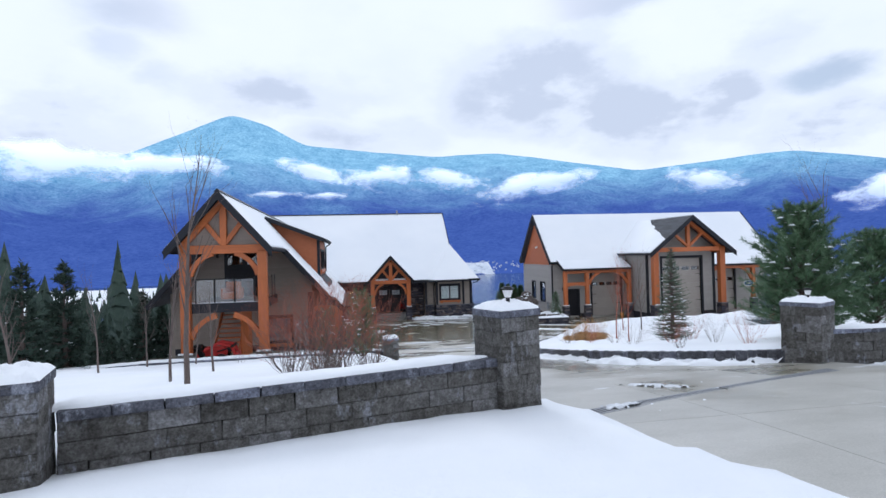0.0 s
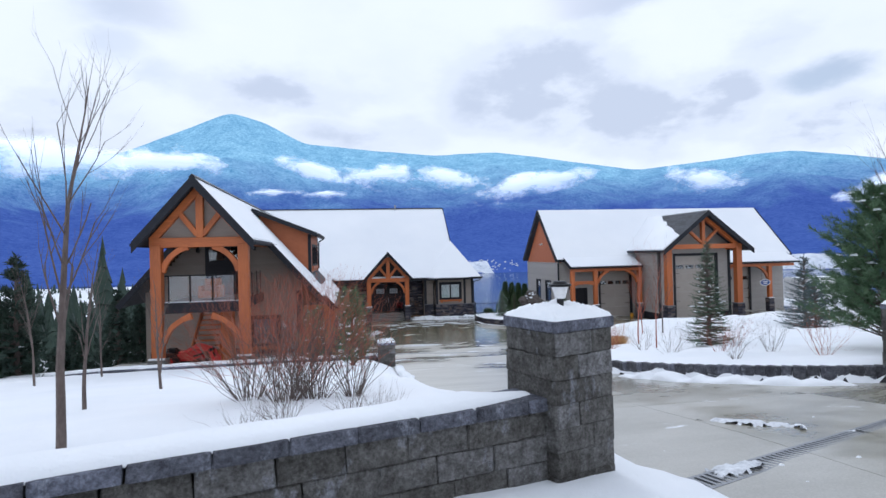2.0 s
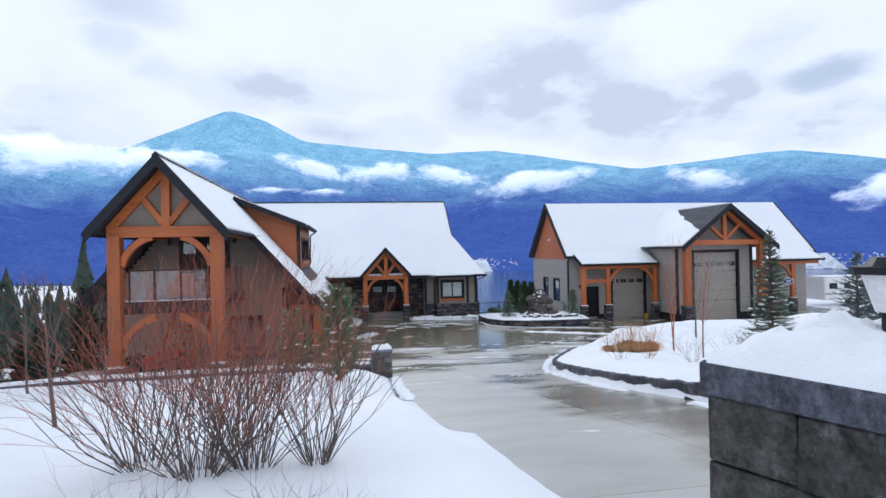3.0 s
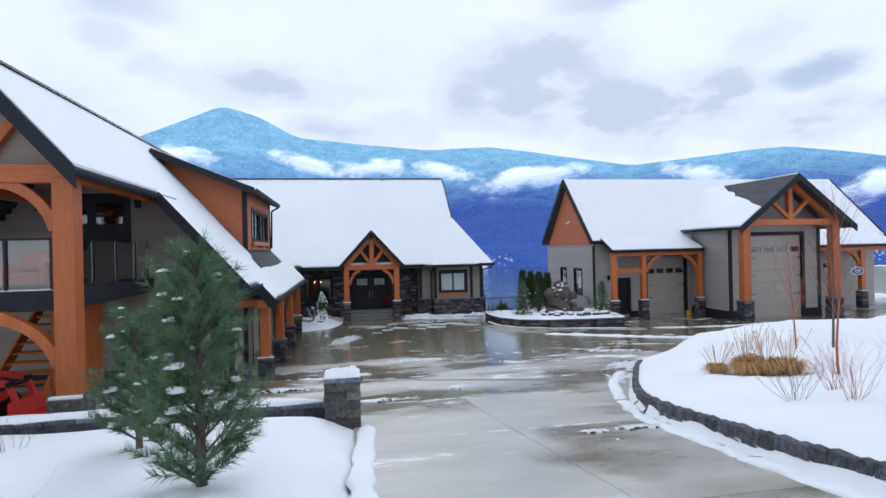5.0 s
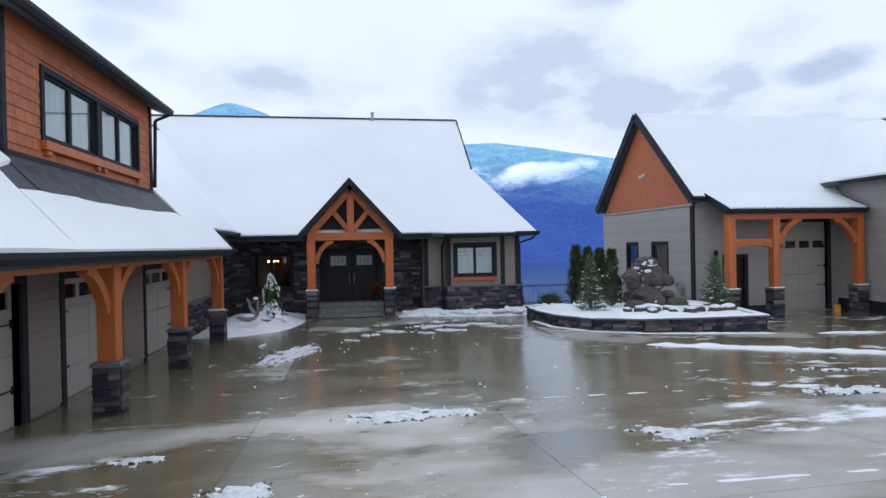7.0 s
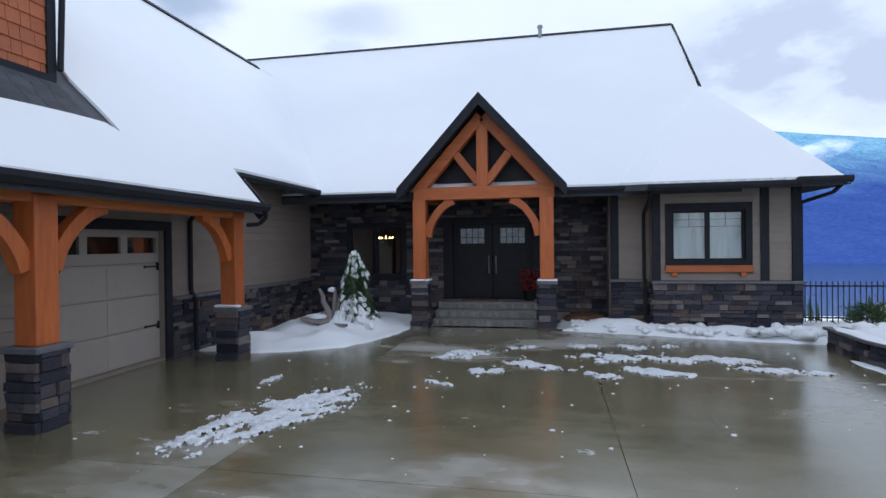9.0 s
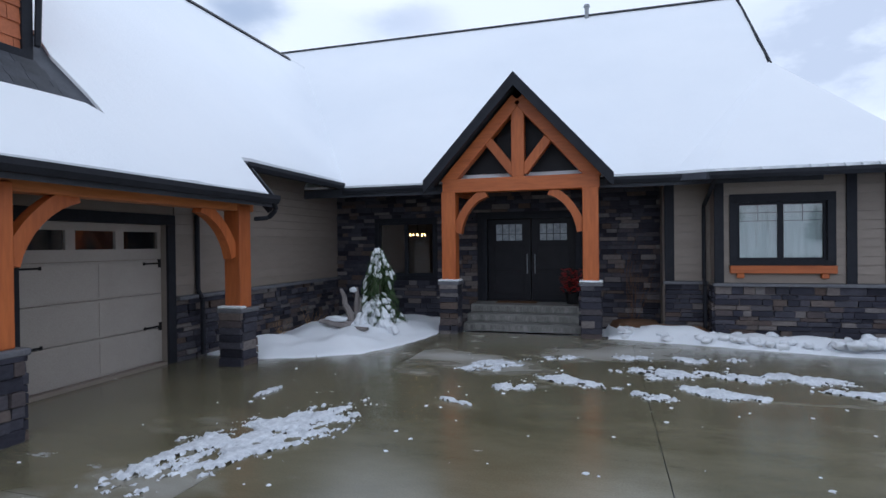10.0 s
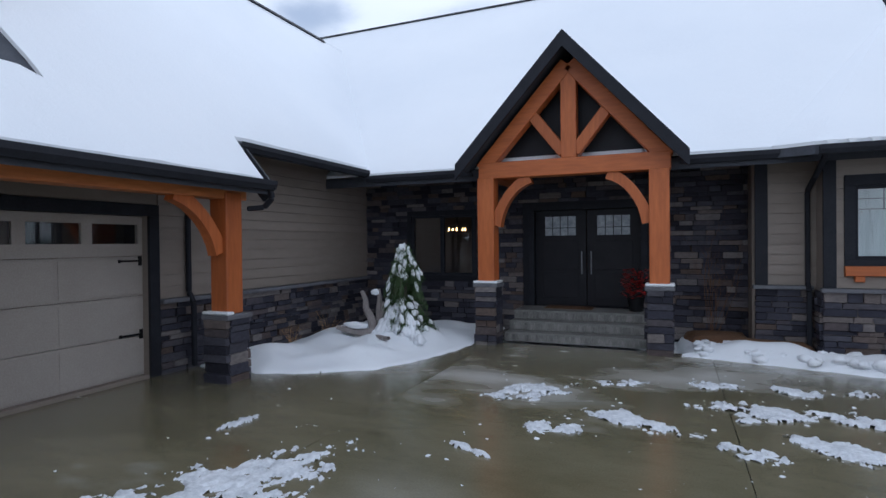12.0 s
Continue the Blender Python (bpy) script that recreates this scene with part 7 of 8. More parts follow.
for k, (x, y, r0, h) in enumerate(((6.95, 24.7, 0.34, 0.36), (7.25, 24.2, 0.45, 0.5), (7.7, 24.1, 0.45, 0.52), (8.15, 24.0, 0.5, 0.5), (7.6, 24.5, 0.4, 0.6))):
    grass_clump(x, y, bed_z(x, y) + 0.0, r0, h, 60 + k, "dry straw-coloured grass clump flattened by snow")

# ---- planter with fountain rocks ----
PLANTER = [(7.3, 46.7), (7.25, 45.2), (7.45, 43.9), (8.2, 42.8), (9.6, 42.15), (11.5, 41.9), (13.7, 41.8), (14.1, 43.6), (14.1, 46.7)]
planter = thing("planter", "low curved stone planter wall topped with snow", "planter", kind="structure")
for (x0, y0), (x1, y1) in zip(PLANTER, PLANTER[1:]):
    d = Vector((x1 - x0, y1 - y0, 0))
    n, turn = d.length, math.atan2(d.y, d.x)
    for row in range(4):
        u = 0.0
        while u < n - 0.01:
            e = min(n, u + rng.uniform(0.2, 0.5))
            if n - e < 0.1:
                e = n
            m = Vector((x0, y0, 0)) + d * ((u + e) / 2 / n)
            ob = new("ledge_stone", rng.choice(STONES))
            ob.parent, ob.location = planter, (m.x, m.y, -0.12 + row * 0.115 + 0.05)
            ob.scale, ob.rotation_euler = (e - u - 0.008, rng.uniform(0.26, 0.32), 0.108), (0, 0, turn)
            u = e
    cap = part("coping", box(-n / 2 - 0.03, n / 2 + 0.03, -0.2, 0.2, 0, 0.06, 0.012), STONE_CAP, planter)
    cap.location, cap.rotation_euler = ((x0 + x1) / 2, (y0 + y1) / 2, 0.345), (0, 0, turn)
mid_x, mid_y = 11.0, 44.8
snow_bed("planter_snow", [(mid_x + (x - mid_x) * 0.95, mid_y + (y - mid_y) * 0.93) for x, y in PLANTER], 0.40, 0.06, 0.5, "snow filling the stone planter", 0.15, 0.06, lambda x, y: 0.0)
snow_strip("coping_snow", [(x, y, 0.402) for x, y in PLANTER], 0.36, 0.045, "thin snow on the planter coping", planter, 12.0, 0.25)
snow_strip("planter_foot_snow", [(7.0, 45.6, 0), (7.15, 43.8, 0), (8.0, 42.45, 0), (9.5, 41.75, -0.02), (11.5, 41.5, -0.06), (14.0, 41.4, -0.16)], 0.24, 0.03, "snow at the foot of the planter", None, 8.0, 0.5)


def boulder(parent, x, y, z, sx, sy, sz_, seed, material=None, name="boulder"):
    bm = bmesh.new()
    bmesh.ops.create_icosphere(bm, subdivisions=3, radius=1.0)
    for v in bm.verts:
        n = noise.fractal(v.co * 1.3 + Vector((seed * 3.7, seed, 0)), 0.8, 2.0, 4)
        v.co *= 1 + 0.28 * n
        v.co = Vector((v.co.x * sx, v.co.y * sy, v.co.z * sz_)) + Vector((x, y, z))
    return part(name, bm, material or ROCK, parent, "", False)


fountain = thing("fountain_rocks", "stacked brown fountain boulders patched with snow", "fountain")
for k, (x, y, z, sx, sy, h) in enumerate(((11.4, 45.1, 0.75, 0.75, 0.65, 0.55), (11.6, 45.2, 1.45, 0.58, 0.5, 0.55), (11.5, 45.3, 2.0, 0.42, 0.4, 0.32), (12.3, 44.6, 0.52, 0.45, 0.4, 0.24), (10.7, 44.6, 0.5, 0.4, 0.4, 0.22))):
    boulder(fountain, x, y, z, sx, sy, h, k)
for k in range(28):
    a, t = rng.uniform(2.9, 6.5), rng.random()
    z = 0.55 + 1.65 * t
    reach = 0.8 - 0.5 * t
    s = rng.uniform(0.05, 0.11)
    boulder(fountain, 11.5 + math.cos(a) * reach * rng.uniform(0.5, 1), 45.15 + math.sin(a) * reach * 0.75, z, s * rng.uniform(0.8, 1.6), s, s * rng.uniform(0.35, 0.7), k + 20, SNOW, "snow_patch")
for k in range(9):
    boulder(fountain, 11.5 + rng.uniform(-0.9, 0.9), 44.95 + rng.uniform(-0.3, 0.3), rng.uniform(0.55, 1.6), rng.uniform(0.2, 0.38), rng.uniform(0.2, 0.32), rng.uniform(0.16, 0.3), k + 70)
for k in range(16):
    x, y = rng.uniform(9.6, 13.6), rng.uniform(42.7, 44.2)
    st = thing("garden_rock", "small dark garden rock with a cap of snow", "rock", "planter rocks")
    s = rng.uniform(0.14, 0.26)
    boulder(st, x, y, 0.48, s, s, s * 0.7, k + 40, ROCK, "stone")
    boulder(st, x, y, 0.48 + s * 0.55, s * 0.85, s * 0.85, s * 0.3, k + 60, SNOW, "snow_cap")
conifer(8.85, 44.4, 0.42, 2.0, 1.15, PINE, "small dense conifer speckled with snow in the planter", 71, 20, 10, 1.3, 0.5, 0.1, 0.02, 0.07, "small_conifer", "planter conifers", 1.1)
conifer(10.15, 45.4, 0.42, 1.75, 0.95, CEDAR_HEDGE, "small green conifer in the planter", 72, 16, 9, 0.8, 0.1, 0.5, 0.02, 0.07, "small_conifer", "planter conifers", 1.2)
conifer(13.75, 44.3, 0.42, 1.85, 1.15, PINE, "small dense conifer speckled with snow in the planter", 73, 20, 10, 1.3, 0.4, 0.1, 0.02, 0.07, "small_conifer", "planter conifers", 1.1)
for k, x in enumerate((10.8, 11.4, 12.0, 12.6)):
    conifer(x, 50.3, 0.0, 2.65 - 0.08 * k, 1.05, CEDAR_HEDGE, "tall dark green columnar hedge cedar", 80 + k, 24, 11, 1.0, 0.02, 0.9, 0.02, 0.12, "hedge_cedar", "hedge", 2.4)

# ---- black fence between house and workshop ----
fence = thing("fence", "black metal picket fence", "fence")
for k in range(3):
    x = 7.9 + k * 2.4
    part("fence_post", box(x - 0.045, x + 0.045, 49.66, 49.75, -0.1, 1.18), BLACK_METAL, fence)
for z in (0.18, 0.95):
    part("fence_rail", box(7.9, 14.25, 49.69, 49.72, z, z + 0.035), BLACK_METAL, fence)
for k in range(52):
    x = 8.0 + k * 0.12
    part("picket", box(x - 0.009, x + 0.009, 49.695, 49.715, 0.08, 1.08), BLACK_METAL, fence)

conifer(8.7, 48.2, 0.05, 0.55, 1.2, CEDAR_HEDGE, "low green juniper by the fence", 95, 7, 9, 1.0, 0.1, 0.3, 0.02, 0.09, "juniper", "junipers", 2.0)

# ---- entrance corner ----
weep = thing("weeping_conifer", "small weeping conifer heaped with snow", "tree")
wv, wf = [], []
r = random.Random(90)
WX0, WY0 = -2.72, 47.65
spine = [Vector((WX0, WY0, 0.0)), Vector((WX0 - 0.06, WY0, 0.7)), Vector((WX0 - 0.02, WY0, 1.3)), Vector((WX0 - 0.05, WY0, 1.82))]
for p, q, r0, r1 in zip(spine, spine[1:], (0.05, 0.04, 0.028), (0.04, 0.028, 0.014)):
    tube(wv, wf, p, q, r0, r1, 6)
lv, lf, sv, sf = [], [], [], []


def snow_tuft(p, d, long, wide):
    """A small lump of snow drawn out along a bough."""
    base = len(sv)
    side = d.cross(Vector((0, 0, 1)))
    side = side.normalized() if side.length > 0.05 else Vector((1, 0, 0))
    up = side.cross(d).normalized()
    for i in range(5):
        t = i / 4
        w = wide * math.sin(math.pi * (0.12 + 0.76 * t)) * r.uniform(0.7, 1.25)
        c = p + d * (long * (t - 0.5)) + Vector((0, 0, wide * 0.25))
        for k in range(6):
            a = 1.0472 * k
            sv.append(c + side * (math.cos(a) * w) + up * (math.sin(a) * w * 0.75))
    for i in range(4):
        for k in range(6):
            sf.append((base + i * 6 + k, base + i * 6 + (k + 1) % 6, base + (i + 1) * 6 + (k + 1) % 6, base + (i + 1) * 6 + k))
    sf.append(tuple(base + k for k in range(6))[::-1])
    sf.append(tuple(base + 24 + k for k in range(6)))


for k in range(96):
    h = 0.28 + 1.58 * (k / 95) ** 0.8
    a = r.uniform(0, 6.283)
    side_on = math.cos(a)
    reach = (0.27 + 0.30 * (1 - h / 1.9)) * r.uniform(0.75, 1.2) * (1.25 if side_on > 0.2 and h < 0.8 else 1.0)
    foot = spine[1].lerp(spine[3], max(0.0, (h - 0.7) / 1.12)) if h > 0.7 else spine[0].lerp(spine[1], h / 0.7)
    out_dir = Vector((math.cos(a), math.sin(a), 0))
    drop = r.uniform(0.3, 0.6) * min(1.0, h + 0.1)
    line = [foot + out_dir * (reach * u) + Vector((0, 0, 0.10 * math.sin(math.pi * min(1, u * 1.3)) - drop * u ** 2.2)) for u in (0, 0.25, 0.5, 0.75, 1.0)]
    for p, q in zip(line, line[1:]):
        tube(wv, wf, p, q, 0.008, 0.005, 3)
        d = (q - p).normalized()
        for j in range(64):
            o = p.lerp(q, r.random()) + Vector((r.gauss(0, 0.03), r.gauss(0, 0.03), r.gauss(-0.02, 0.03)))
            e = (d * 0.6 + Vector((r.gauss(0, 0.45), r.gauss(0, 0.45), -0.7))).normalized() * r.uniform(0.05, 0.11)
            s = e.cross(Vector((r.gauss(0, 1), r.gauss(0, 1), r.gauss(0, 1)))).normalized() * 0.007
            b0 = len(lv)
            lv += [o - s, o + s, o + e]
            lf.append((b0, b0 + 1, b0 + 2))
        load = 0.9 if h > 1.55 or h < 0.75 else (0.55 if math.cos(a) > -0.2 else 0.18)
        if r.random() < load and math.sin(a) < 0.5:
            snow_tuft(p.lerp(q, 0.5), d, r.uniform(0.10, 0.22), r.uniform(0.03, 0.06) * (1.5 if h < 0.7 else 1.0))
for k in range(80):
    # the snow-laden skirts, one to each side of the trunk
    t = r.random()
    lobe = -1 if k % 5 < 3 else 1
    top = Vector((WX0 - 0.12 + (0.22 if lobe > 0 else 0), WY0 - 0.2, 0.78 if lobe < 0 else 0.58))
    low = Vector((WX0 + lobe * 0.34 + (0.05 if lobe > 0 else 0.02), WY0 - 0.45, 0.12))
    p = top.lerp(low, t) + Vector((r.gauss(0, 0.05 + 0.07 * t), r.gauss(0, 0.05), r.gauss(0, 0.04)))
    snow_tuft(p, (low - top).normalized(), r.uniform(0.16, 0.32), r.uniform(0.05, 0.10))
link_mesh("trunk", wv, wf, BARK, weep)
tagged(link_mesh("foliage", lv, lf, CEDAR_HEDGE, weep), kind="stuff")
tagged(link_mesh("snow", sv, sf, SNOW, weep, "clinging snow on the drooping boughs", smooth=True), kind="stuff")
log = thing("driftwood", "weathered grey driftwood stump in the snow", "driftwood")
dv, df = [], []
for k, (a, b, r0) in enumerate((((-3.2, 47.4, 0.1), (-3.22, 47.45, 1.08), 0.10), ((-3.3, 47.35, 0.2), (-3.62, 47.45, 1.02), 0.11), ((-3.2, 47.25, 0.2), (-3.95, 47.0, 0.36), 0.12), ((-3.2, 47.4, 0.3), (-3.05, 47.3, 0.85), 0.06), ((-3.3, 47.2, 0.15), (-2.7, 46.8, 0.25), 0.1))):
    a, b = Vector(a), Vector(b)
    for j in range(5):
        p, q = a.lerp(b, j / 5), a.lerp(b, (j + 1) / 5)
        w = Vector((noise.noise(p * 4), noise.noise(p * 4 + Vector((3, 0, 0))), 0)) * 0.05
        w2 = Vector((noise.noise(q * 4), noise.noise(q * 4 + Vector((3, 0, 0))), 0)) * 0.05
        tube(dv, df, p + w, q + w2, r0 * (1 - 0.13 * j), r0 * (1 - 0.13 * (j + 1)), 7)
tagged(link_mesh("stump", dv, df, DRIFT, log), kind="stuff")
boulder(log, -3.55, 47.12, 0.40, 0.26, 0.10, 0.07, 7, SNOW, "snow_clump")
boulder(log, -3.3, 47.42, 1.02, 0.08, 0.07, 0.06, 8, SNOW, "snow_clump")
for k, (x, y, h) in enumerate(((-4.3, 47.3, 0.55), (-4.5, 46.4, 0.4))):
    bare_shrub(x, y, 0.2, h, 0.7, 14, GRASS, "dry stalks of grass by the driftwood", "dry_stalks", 120 + k, 0, "dry stalks")
bare_shrub(2.75, 49.85, 0.1, 1.7, 0.6, 12, MULCH, "leafless climbing shrub on the stone wall", "climber", 130, 2, "climbers")
part_bed = snow_bed("mulch_bed", [(2.4, 49.2), (4.2, 48.95), (4.25, 49.3), (3.4, 49.35), (3.3, 50.1), (2.3, 50.1)], 0.17, 0.05, 0.3, "brown mulch by the wall", 0.14, 0.05)
part_bed.data.materials[0] = MULCH
pot = thing("poinsettia", "red flowering plant in a dark pot by the front door", "potted plant", at=(1.36, 49.85, 0.54))
part("pot", cylinder((0, 0, 0), (0, 0, 0.28), 0.13, 14, 0.17), BLACK_METAL, pot)
pv, pf = [], []
for k in range(260):
    a, rr, h = r.uniform(0, 6.283), 0.24 * math.sqrt(r.random()), r.uniform(0.28, 0.85)
    p = Vector((math.cos(a) * rr, math.sin(a) * rr, h))
    d = Vector((math.cos(a), math.sin(a), r.uniform(-0.3, 0.5))) * 0.09
    s = Vector((-math.sin(a), math.cos(a), r.uniform(-0.3, 0.3))) * 0.03
    b = len(pv)
    pv += [p, p + d * 0.5 + s, p + d, p + d * 0.5 - s]
    pf.append((b, b + 1, b + 2, b + 3))
link_mesh("petals", pv, pf, RED, pot)
mat_door = tagged(part("door_mat", box(-0.5, 0.5, 49.75, 50.2, 0.541, 0.556, 0.004), MULCH), "brown door mat on the top step", "door mat")
lamp = thing("chandelier", "small lit chandelier seen through the hall window", "lamp", at=(-3.2, 51.6, 2.25))
part("ring", cylinder((0, 0, 0.0), (0, 0, 0.03), 0.24, 14), BLACK_METAL, lamp)
part("rod", cylinder((0, 0, 0.03), (0, 0, 0.9), 0.012, 6), BLACK_METAL, lamp)
for k in range(5):
    a = k * 1.2566
    part("candle_bulb", cylinder((math.cos(a) * 0.22, math.sin(a) * 0.22, 0.03), (math.cos(a) * 0.22, math.sin(a) * 0.22, 0.11), 0.022, 8, 0.008), BULB, lamp)
room = tagged(part("room_floor", box(-12.1, 7.3, 50.5, 62.7, 0.4, 0.5), STEP_STONE), "floor inside the house", "floor", kind="structure")
back = tagged(part("wall_hall", box(-12.1, 7.3, 55.0, 55.1, 0.5, 3.4), SIDING), "hall wall behind the window", "wall", kind="structure")

# ---- things by the garage wing ----
meter = thing("electric_meter", "grey electric meter box with conduits on the siding", "meter", at=(-5.92, 31.26, 0))
part("meter_box", box(-0.17, 0.17, -0.16, 0, 1.75, 2.25, 0.01), GREY_METAL, meter)
part("meter_dial", cylinder((0, -0.16, 2.05), (0, -0.23, 2.05), 0.085, 16), WHITE, meter)
for x in (-0.1, 0.1):
    part("conduit", cylinder((x, -0.09, 0.35), (x, -0.09, 1.75), 0.05, 10), GREY_METAL, meter)
panel = thing("utility_box", "grey utility box with thin conduits on the siding", "utility box", at=(-5.5, 31.26, 0))
part("upper_box", box(-0.09, 0.09, -0.12, 0, 1.8, 2.2, 0.01), GREY_METAL, panel)
part("lower_box", box(-0.14, 0.14, -0.13, 0, 0.85, 1.1, 0.01), GREY_METAL, panel)
for x in (-0.03, 0.05):
    part("conduit", cylinder((x, -0.06, 0.35), (x, -0.06, 1.8), 0.025, 8), GREY_METAL, panel)
shovel = thing("snow_shovel", "blue snow shovel with an orange grip leaning on the garage", "shovel")
part("shaft", cylinder((-4.62, 32.95, 0.55), (-4.98, 33.1, 1.55), 0.018, 8), BLACK_METAL, shovel)
part("grip", beam((-5.06, 33.08, 1.62), (-4.96, 33.14, 1.52), 0.14, 0.05), YELLOW, shovel)
bm = bmesh.new()
bmesh.ops.create_grid(bm, x_segments=6, y_segments=6, size=0.5)
for v in bm.verts:
    u, w = v.co.x, v.co.y
    v.co = Vector((-4.55 + 0.10 * (0.5 - w) - 0.25 * u * u, 32.92 + u * 0.42, 0.17 + (w + 0.5) * 0.42))
bmesh.ops.solidify(bm, geom=list(bm.faces), thickness=0.012)
part("blade", bm, BLUE, shovel)
lantern("wall_lantern", -7.3, 31.24, 5.95, "black wall lantern beside the deck door")
lantern("wall_lantern", -9.95, 31.24, 5.9, "black wall lantern on the deck wall")
sw = thing("wooden_stair", "cedar stair rising to the deck", "stair")
for x in (-9.55, -8.35):
    part("stringer", beam((x, 27.6, 0.9), (x, 30.9, 3.45), 0.07, 0.3), CEDAR, sw)
for k in range(13):
    t = k / 12
    part("tread", box(-9.5, -8.4, 27.55 + 3.2 * t, 27.83 + 3.2 * t, 0.98 + 2.4 * t, 1.03 + 2.4 * t), CEDAR_X, sw)
part("screen", box(-8.3, -8.24, 28.2, 30.9, 0.5, 3.2), CEDAR, sw)


def loader(x, y, z):
    """Compact red loader: bent boom arms, bucket, hood, wheels and roll bar."""
    ld = thing("compact_loader", "red compact tractor loader parked under the deck", "loader", at=(x, y, z))
    for s in (-0.34, 0.34):
        bm = bmesh.new()
        line = [(-0.55, s, 0.62), (0.15, s, 1.0), (0.75, s, 0.86), (0.95, s, 0.3)]
        for p, q in zip(line, line[1:]):
            add_beam(bm, p, q, 0.07, 0.13, bevel=0.012)
        arm = part("boom_arm", bm, RED, ld)
        part("hydraulic_ram", cylinder((0.1, s * 0.8, 0.62), (0.78, s * 0.8, 0.8), 0.035, 10), BLACK_METAL, arm)
        part("pivot", cylinder((0.78, s - 0.06, 0.86), (0.78, s + 0.06, 0.86), 0.07, 14), BLACK_METAL, arm)
    bm = prism([(0.85, -0.6, 0.06), (1.35, -0.6, 0.02), (1.38, -0.6, 0.1), (1.0, -0.6, 0.16), (0.95, -0.6, 0.5), (0.86, -0.6, 0.5)], (0, 1.2, 0))
    part("bucket", bm, RED, ld)
    part("hood", box(-0.5, 0.45, -0.24, 0.24, 0.42, 0.82, 0.05), RED, ld)
    part("chassis", box(-1.1, 0.45, -0.2, 0.2, 0.26, 0.44, 0.02), BLACK_METAL, ld)
    part("seat", box(-0.95, -0.6, -0.2, 0.2, 0.5, 0.95, 0.05), BLACK_METAL, ld)
    for px, pr in ((-0.8, 0.42), (0.3, 0.27)):
        for s in (-0.45, 0.45):
            wheel = part("wheel", cylinder((px, s - 0.1, pr), (px, s + 0.1, pr), pr, 22), BLACK_METAL, ld)
            part("rim", cylinder((px, s - 0.105, pr), (px, s + 0.105, pr), pr * 0.5, 16), RED, wheel)
    return ld


loader(-9.15, 27.0, drive_z(27.0) + 0.02)
deck_sofa = thing("deck_chair_wicker", "brown wicker armchair on the deck", "chair", at=(-8.6, 28.0, 3.66))
part("seat", box(-0.35, 0.35, -0.35, 0.35, 0.1, 0.42, 0.04), CEDAR, deck_sofa)
part("back", box(-0.35, 0.35, 0.25, 0.38, 0.42, 0.9, 0.04), CEDAR, deck_sofa)
for s in (-0.4, 0.4):
    part("arm", box(s - 0.06, s + 0.06, -0.35, 0.38, 0.1, 0.62, 0.03), CEDAR, deck_sofa)

# ---- by the workshop ----
sign = thing("hanging_sign", "oval blue and white hanging sign below the workshop eave", "sign", at=(32.0, 44.6, 2.3))
bm = cylinder((0, 0.02, 0), (0, -0.02, 0), 0.5, 28)
for v in bm.verts:
    v.co.z *= 0.55
part("board", bm, WHITE, sign)
bm = cylinder((0, -0.02, 0), (0, -0.03, 0), 0.44, 28)
for v in bm.verts:
    v.co.z *= 0.5
part("face", bm, BLUE, sign)
for k, w in enumerate((0.5, 0.36)):
    part("text_bar", box(-w / 2, w / 2, -0.04, -0.03, 0.03 - k * 0.13, 0.09 - k * 0.13), WHITE, sign)
for x in (-0.3, 0.3):
    part("chain", cylinder((x, 0, 0.22), (x, 0, 1.36), 0.008, 6), BLACK_METAL, sign)
lantern("wall_lantern", 15.2, 46.36, 2.3, "black wall lantern beside the workshop door")
gas = thing("gas_meter", "grey gas meter with pipework on the workshop wall", "meter", at=(14.28, 47.2, 0))
part("meter_body", box(-0.22, -0.02, -0.16, 0.16, 0.55, 0.9, 0.03), GREY_METAL, gas)
part("regulator", cylinder((-0.12, 0.24, 0.95), (-0.12, 0.24, 1.08), 0.09, 12), GREY_METAL, gas)
for y, a, b in ((-0.1, 0.9, 1.12), (0.24, -0.2, 0.95), (0.1, 0.9, 1.12)):
    part("pipe", cylinder((-0.12, y, a), (-0.12, y, b), 0.022, 8), GREY_METAL, gas)
part("pipe", cylinder((-0.12, -0.1, 1.12), (-0.12, 0.24, 1.12), 0.022, 8), GREY_METAL, gas)
can = thing("paint_can", "small yellow can by the workshop post", "can", at=(20.3, 45.6, -0.2))
part("can_body", cylinder((0, 0, 0), (0, 0, 0.28), 0.13, 14), YELLOW, can)
trailer = thing("trailer", "white camping trailer parked beyond the workshop", "trailer", at=(38.6, 48.0, -0.25))
part("body", box(0, 6.0, 0, 2.3, 0.5, 2.5, 0.18), WHITE, trailer)
for a, b in ((0.5, 1.3), (2.0, 2.6), (3.6, 4.6)):
    part("window", box(a, b, -0.02, 0.01, 1.5, 2.0, 0.01), DOOR_BLACK, trailer)
part("stripe", box(0.05, 5.95, -0.012, 0.01, 1.0, 1.12), GREY_METAL, trailer)
for x in (2.6, 3.5):
    wh = part("wheel", cylinder((x, -0.05, 0.34), (x, 0.2, 0.34), 0.34, 18), BLACK_METAL, trailer)
    part("rim", cylinder((x, -0.07, 0.34), (x, -0.04, 0.34), 0.18, 14), GREY_METAL, wh)
snow_top = part("roof_snow", box(0.1, 5.9, 0.1, 2.2, 2.48, 2.58, 0.04), SNOW, trailer)

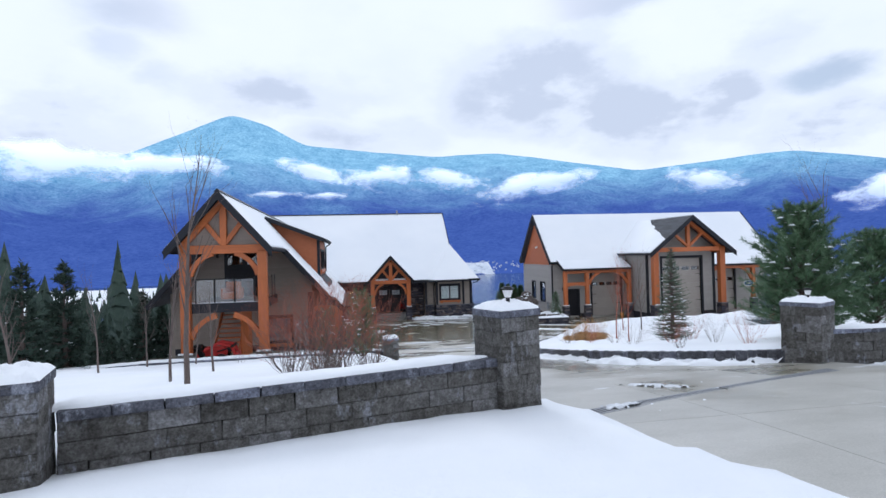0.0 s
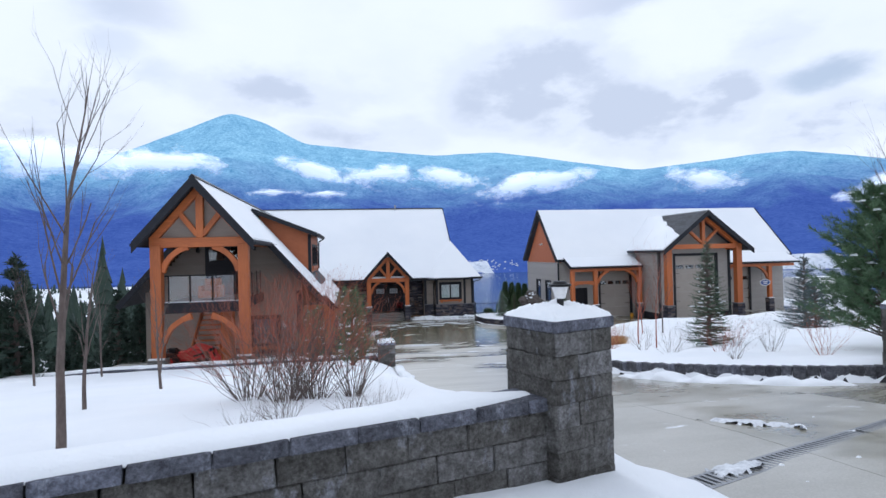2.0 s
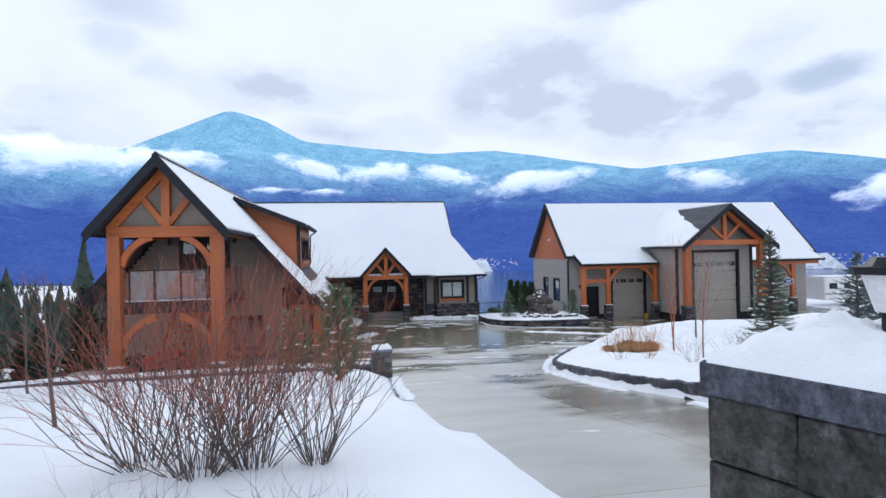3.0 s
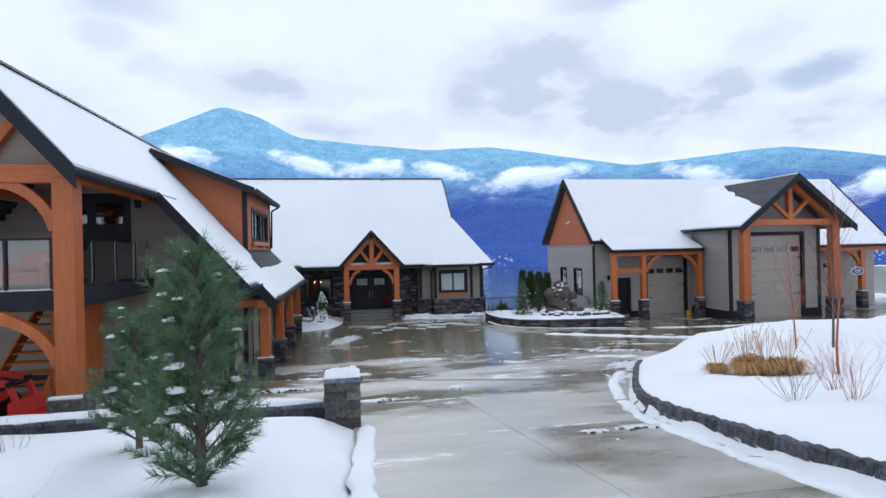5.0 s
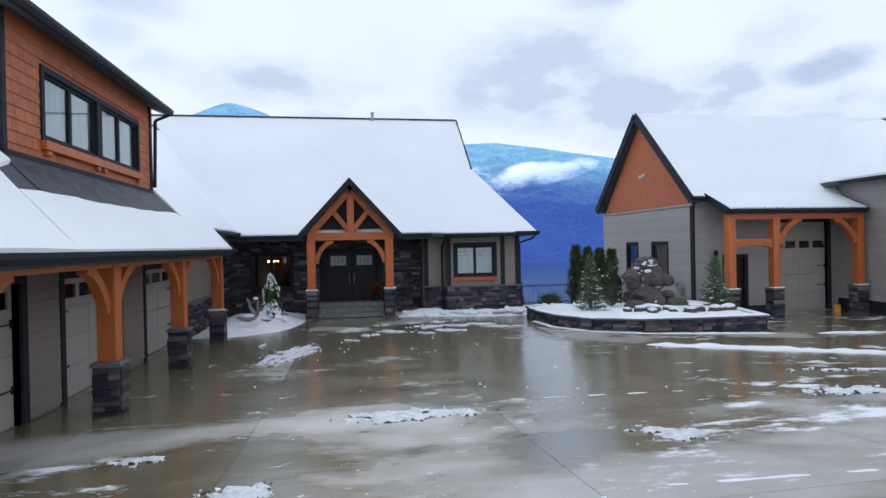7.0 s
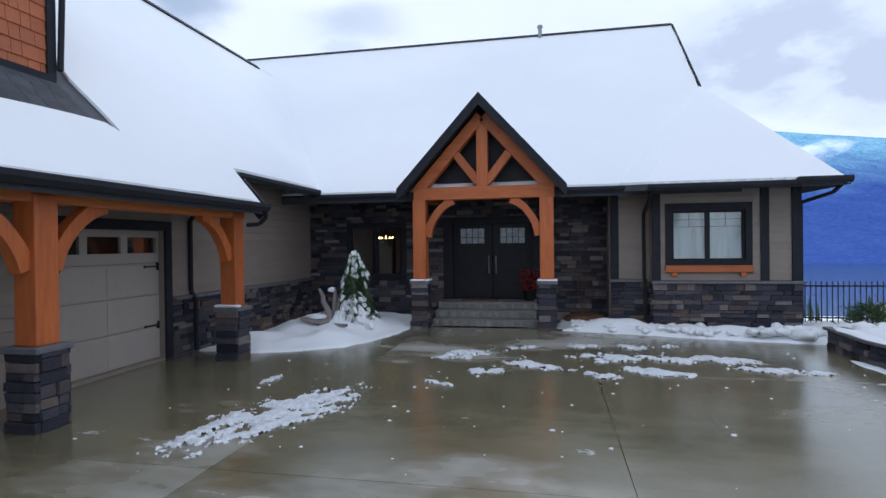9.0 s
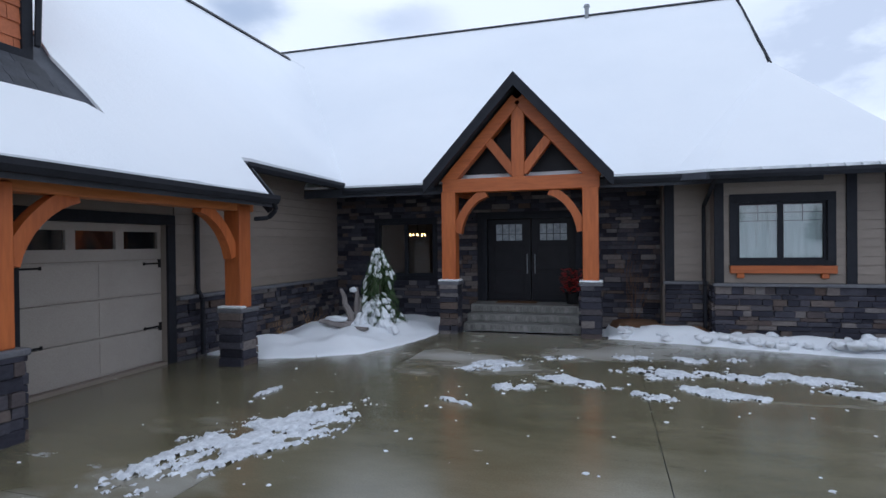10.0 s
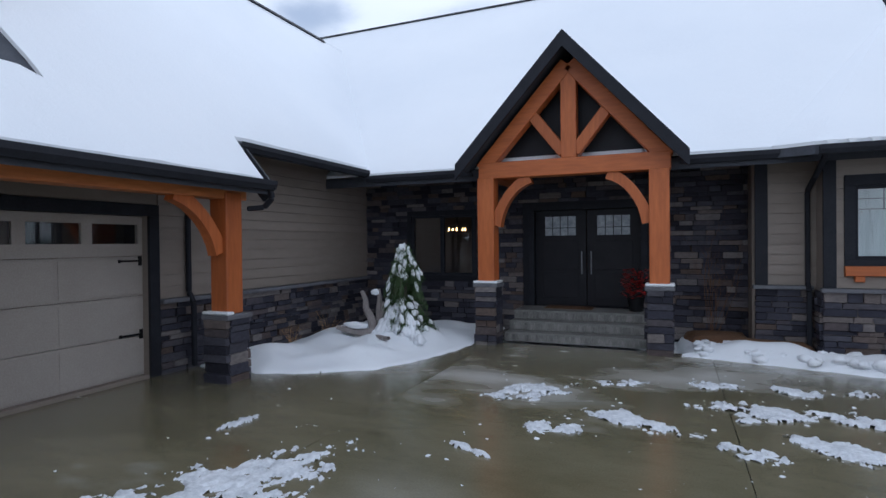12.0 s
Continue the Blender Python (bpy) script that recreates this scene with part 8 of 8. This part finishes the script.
# ---- woods on the slopes ----
for k in range(50):
    r = random.Random(200 + k)
    x, y = (-14.0 - 11 * r.random(), 18 + 20 * r.random()) if k < 24 else (-13.5 - 20 * r.random(), 18 + 32 * r.random())
    h = r.uniform(3.2, 5.4) if k < 24 else r.uniform(2.2, 3.3)
    conifer(x, y, land_z(x, y), h, h * 0.52, FOREST, "dark conifer on the slope below the yard", 200 + k, 16, 8, 0.5 if k < 24 else 0.32, 0.10, 0.05, 0.03, 0.22, "slope_conifer", "slope conifers", 0.9)


def far_woods(name, places, label, lo, hi, material=None):
    """Distant conifers: jagged stacked skirts, one mesh."""
    r = random.Random(len(places))
    verts, faces = [], []
    for x, y, z in places:
        h = r.uniform(lo, hi)
        w = h * r.uniform(0.16, 0.24)
        for t in range(9):
            z0, z1 = z + h * (0.06 + 0.1 * t), z + h * (0.06 + 0.1 * t + 0.2)
            rad = w * (1 - 0.098 * t) * r.uniform(0.85, 1.1)
            base = len(verts)
            n = 9
            for i in range(n):
                a = 6.283 * i / n + t
                k = rad * (r.uniform(0.35, 1.2))
                verts.append((x + math.cos(a) * k, y + math.sin(a) * k, z0 - r.uniform(0, 0.06) * h))
            verts.append((x, y, min(z1, z + h)))
            faces += [(base + i, base + (i + 1) % n, base + n) for i in range(n)]
    return tagged(link_mesh(name, verts, faces, material or FOREST), label, "woods", kind="stuff")


r = random.Random(77)
spots = []
while len(spots) < 2400:
    x, y = -25 - 305 * r.random() ** 1.3, r.uniform(60, 380)
    if x > -25 and y < 95:
        continue
    if noise.noise(Vector((x / 60, y / 60, 0))) < -0.42 and x < -30:
        continue
    spots.append((x, y, land_z(x, y) - 0.5))
far_woods("slope_woods", spots, "dark conifer woods on the slope towards the lake", 7, 13)
spots = [(x, y, land_z(x, y) - 0.3) for x, y in ((r.uniform(-75, -24), r.uniform(30, 90)) for _ in range(330))]
far_woods("near_woods", spots, "dark conifers below the yard", 3, 5.5)
spots = []
while len(spots) < 260:
    x, y = r.uniform(7, 34), r.uniform(66, 130)
    spots.append((x, y, land_z(x, y) - 0.5))
far_woods("shore_trees", spots[:40], "conifers below the fence", 1.8, 3.0)
for k, (x, y, h) in enumerate(((10.2, 61.0, 2.4), (12.4, 60.0, 3.6), (13.9, 63.0, 4.4))):
    conifer(x, y, land_z(x, y), h, h * 0.36, FOREST, "slim conifer on the bank below the fence", 300 + k, 18, 8, 0.5, 0.05, 0.05, 0.03, 0.2, "bank_conifer", "bank conifers", 0.9)

# flat snowy land on the near side of the bay, with rows of trees
flats = []
n = 40
for j in range(9):
    for i in range(n):
        x = -1800 + 1560 * i / (n - 1)
        y = 620 + 900 * j / 8 + (90 * noise.noise(Vector((x / 300, j / 3, 0))))
        flats.append((x, y, -58.5 + 2.5 * noise.noise(Vector((x / 200, y / 200, 2))) - 6 * smooth(-330, -240, x)))
tagged(link_mesh("snow_flats", flats, [(j * n + i, j * n + i + 1, (j + 1) * n + i + 1, (j + 1) * n + i) for j in range(8) for i in range(n - 1)], SNOW, smooth=True), "flat snowy fields by the lake", "field", kind="structure")
spots = []
while len(spots) < 900:
    x, y = r.uniform(-1300, -270), r.uniform(620, 1500)
    if noise.noise(Vector((x / 150, y / 60, 5))) > 0.08 or y < 760:
        spots.append((x, y, -59))
far_woods("field_woods", spots, "rows of conifers across the snowy fields", 10, 20)

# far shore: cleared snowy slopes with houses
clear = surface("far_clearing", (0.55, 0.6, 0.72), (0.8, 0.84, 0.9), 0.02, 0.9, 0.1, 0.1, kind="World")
for bearing, wide, tall in ((12.6, 120, 36), (42, 220, 40), (-32, 160, 22)):
    a = radians(bearing)
    d0 = 1752
    verts = []
    n = 16
    for j in range(4):
        for i in range(n):
            u = (i / (n - 1) - 0.5) * wide * (1 - 0.12 * j)
            dd = d0 + j * 28
            verts.append((dd * math.sin(a) + u * math.cos(a), dd * math.cos(a) - u * math.sin(a), -59 + tall * j / 3 + 4 * noise.noise(Vector((u / 20, j, bearing)))))
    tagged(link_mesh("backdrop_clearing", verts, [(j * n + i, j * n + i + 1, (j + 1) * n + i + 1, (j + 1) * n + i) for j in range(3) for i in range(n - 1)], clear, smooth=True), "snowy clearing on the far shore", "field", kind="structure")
spots = []
hv, hf = [], []
for k in range(300):
    b = radians(r.choice((r.uniform(8, 17), r.uniform(36, 50), r.uniform(36, 50))))
    d = r.uniform(1745, 1850)
    x, y, z = d * math.sin(b), d * math.cos(b), -58 + (d - 1745) * 0.35
    s = r.uniform(1.4, 3.0)
    base = len(hv)
    hv += [(x - s, y, z), (x + s, y, z), (x + s, y, z + s), (x - s, y, z + s), (x, y, z + s * 1.7), (x - s, y + s, z), (x + s, y + s, z), (x + s, y + s, z + s), (x - s, y + s, z + s), (x, y + s, z + s * 1.7)]
    hf += [tuple(base + i for i in f) for f in ((0, 1, 2, 4, 3), (5, 6, 7, 9, 8), (2, 7, 9, 4), (3, 4, 9, 8), (1, 6, 7, 2), (0, 5, 8, 3))]
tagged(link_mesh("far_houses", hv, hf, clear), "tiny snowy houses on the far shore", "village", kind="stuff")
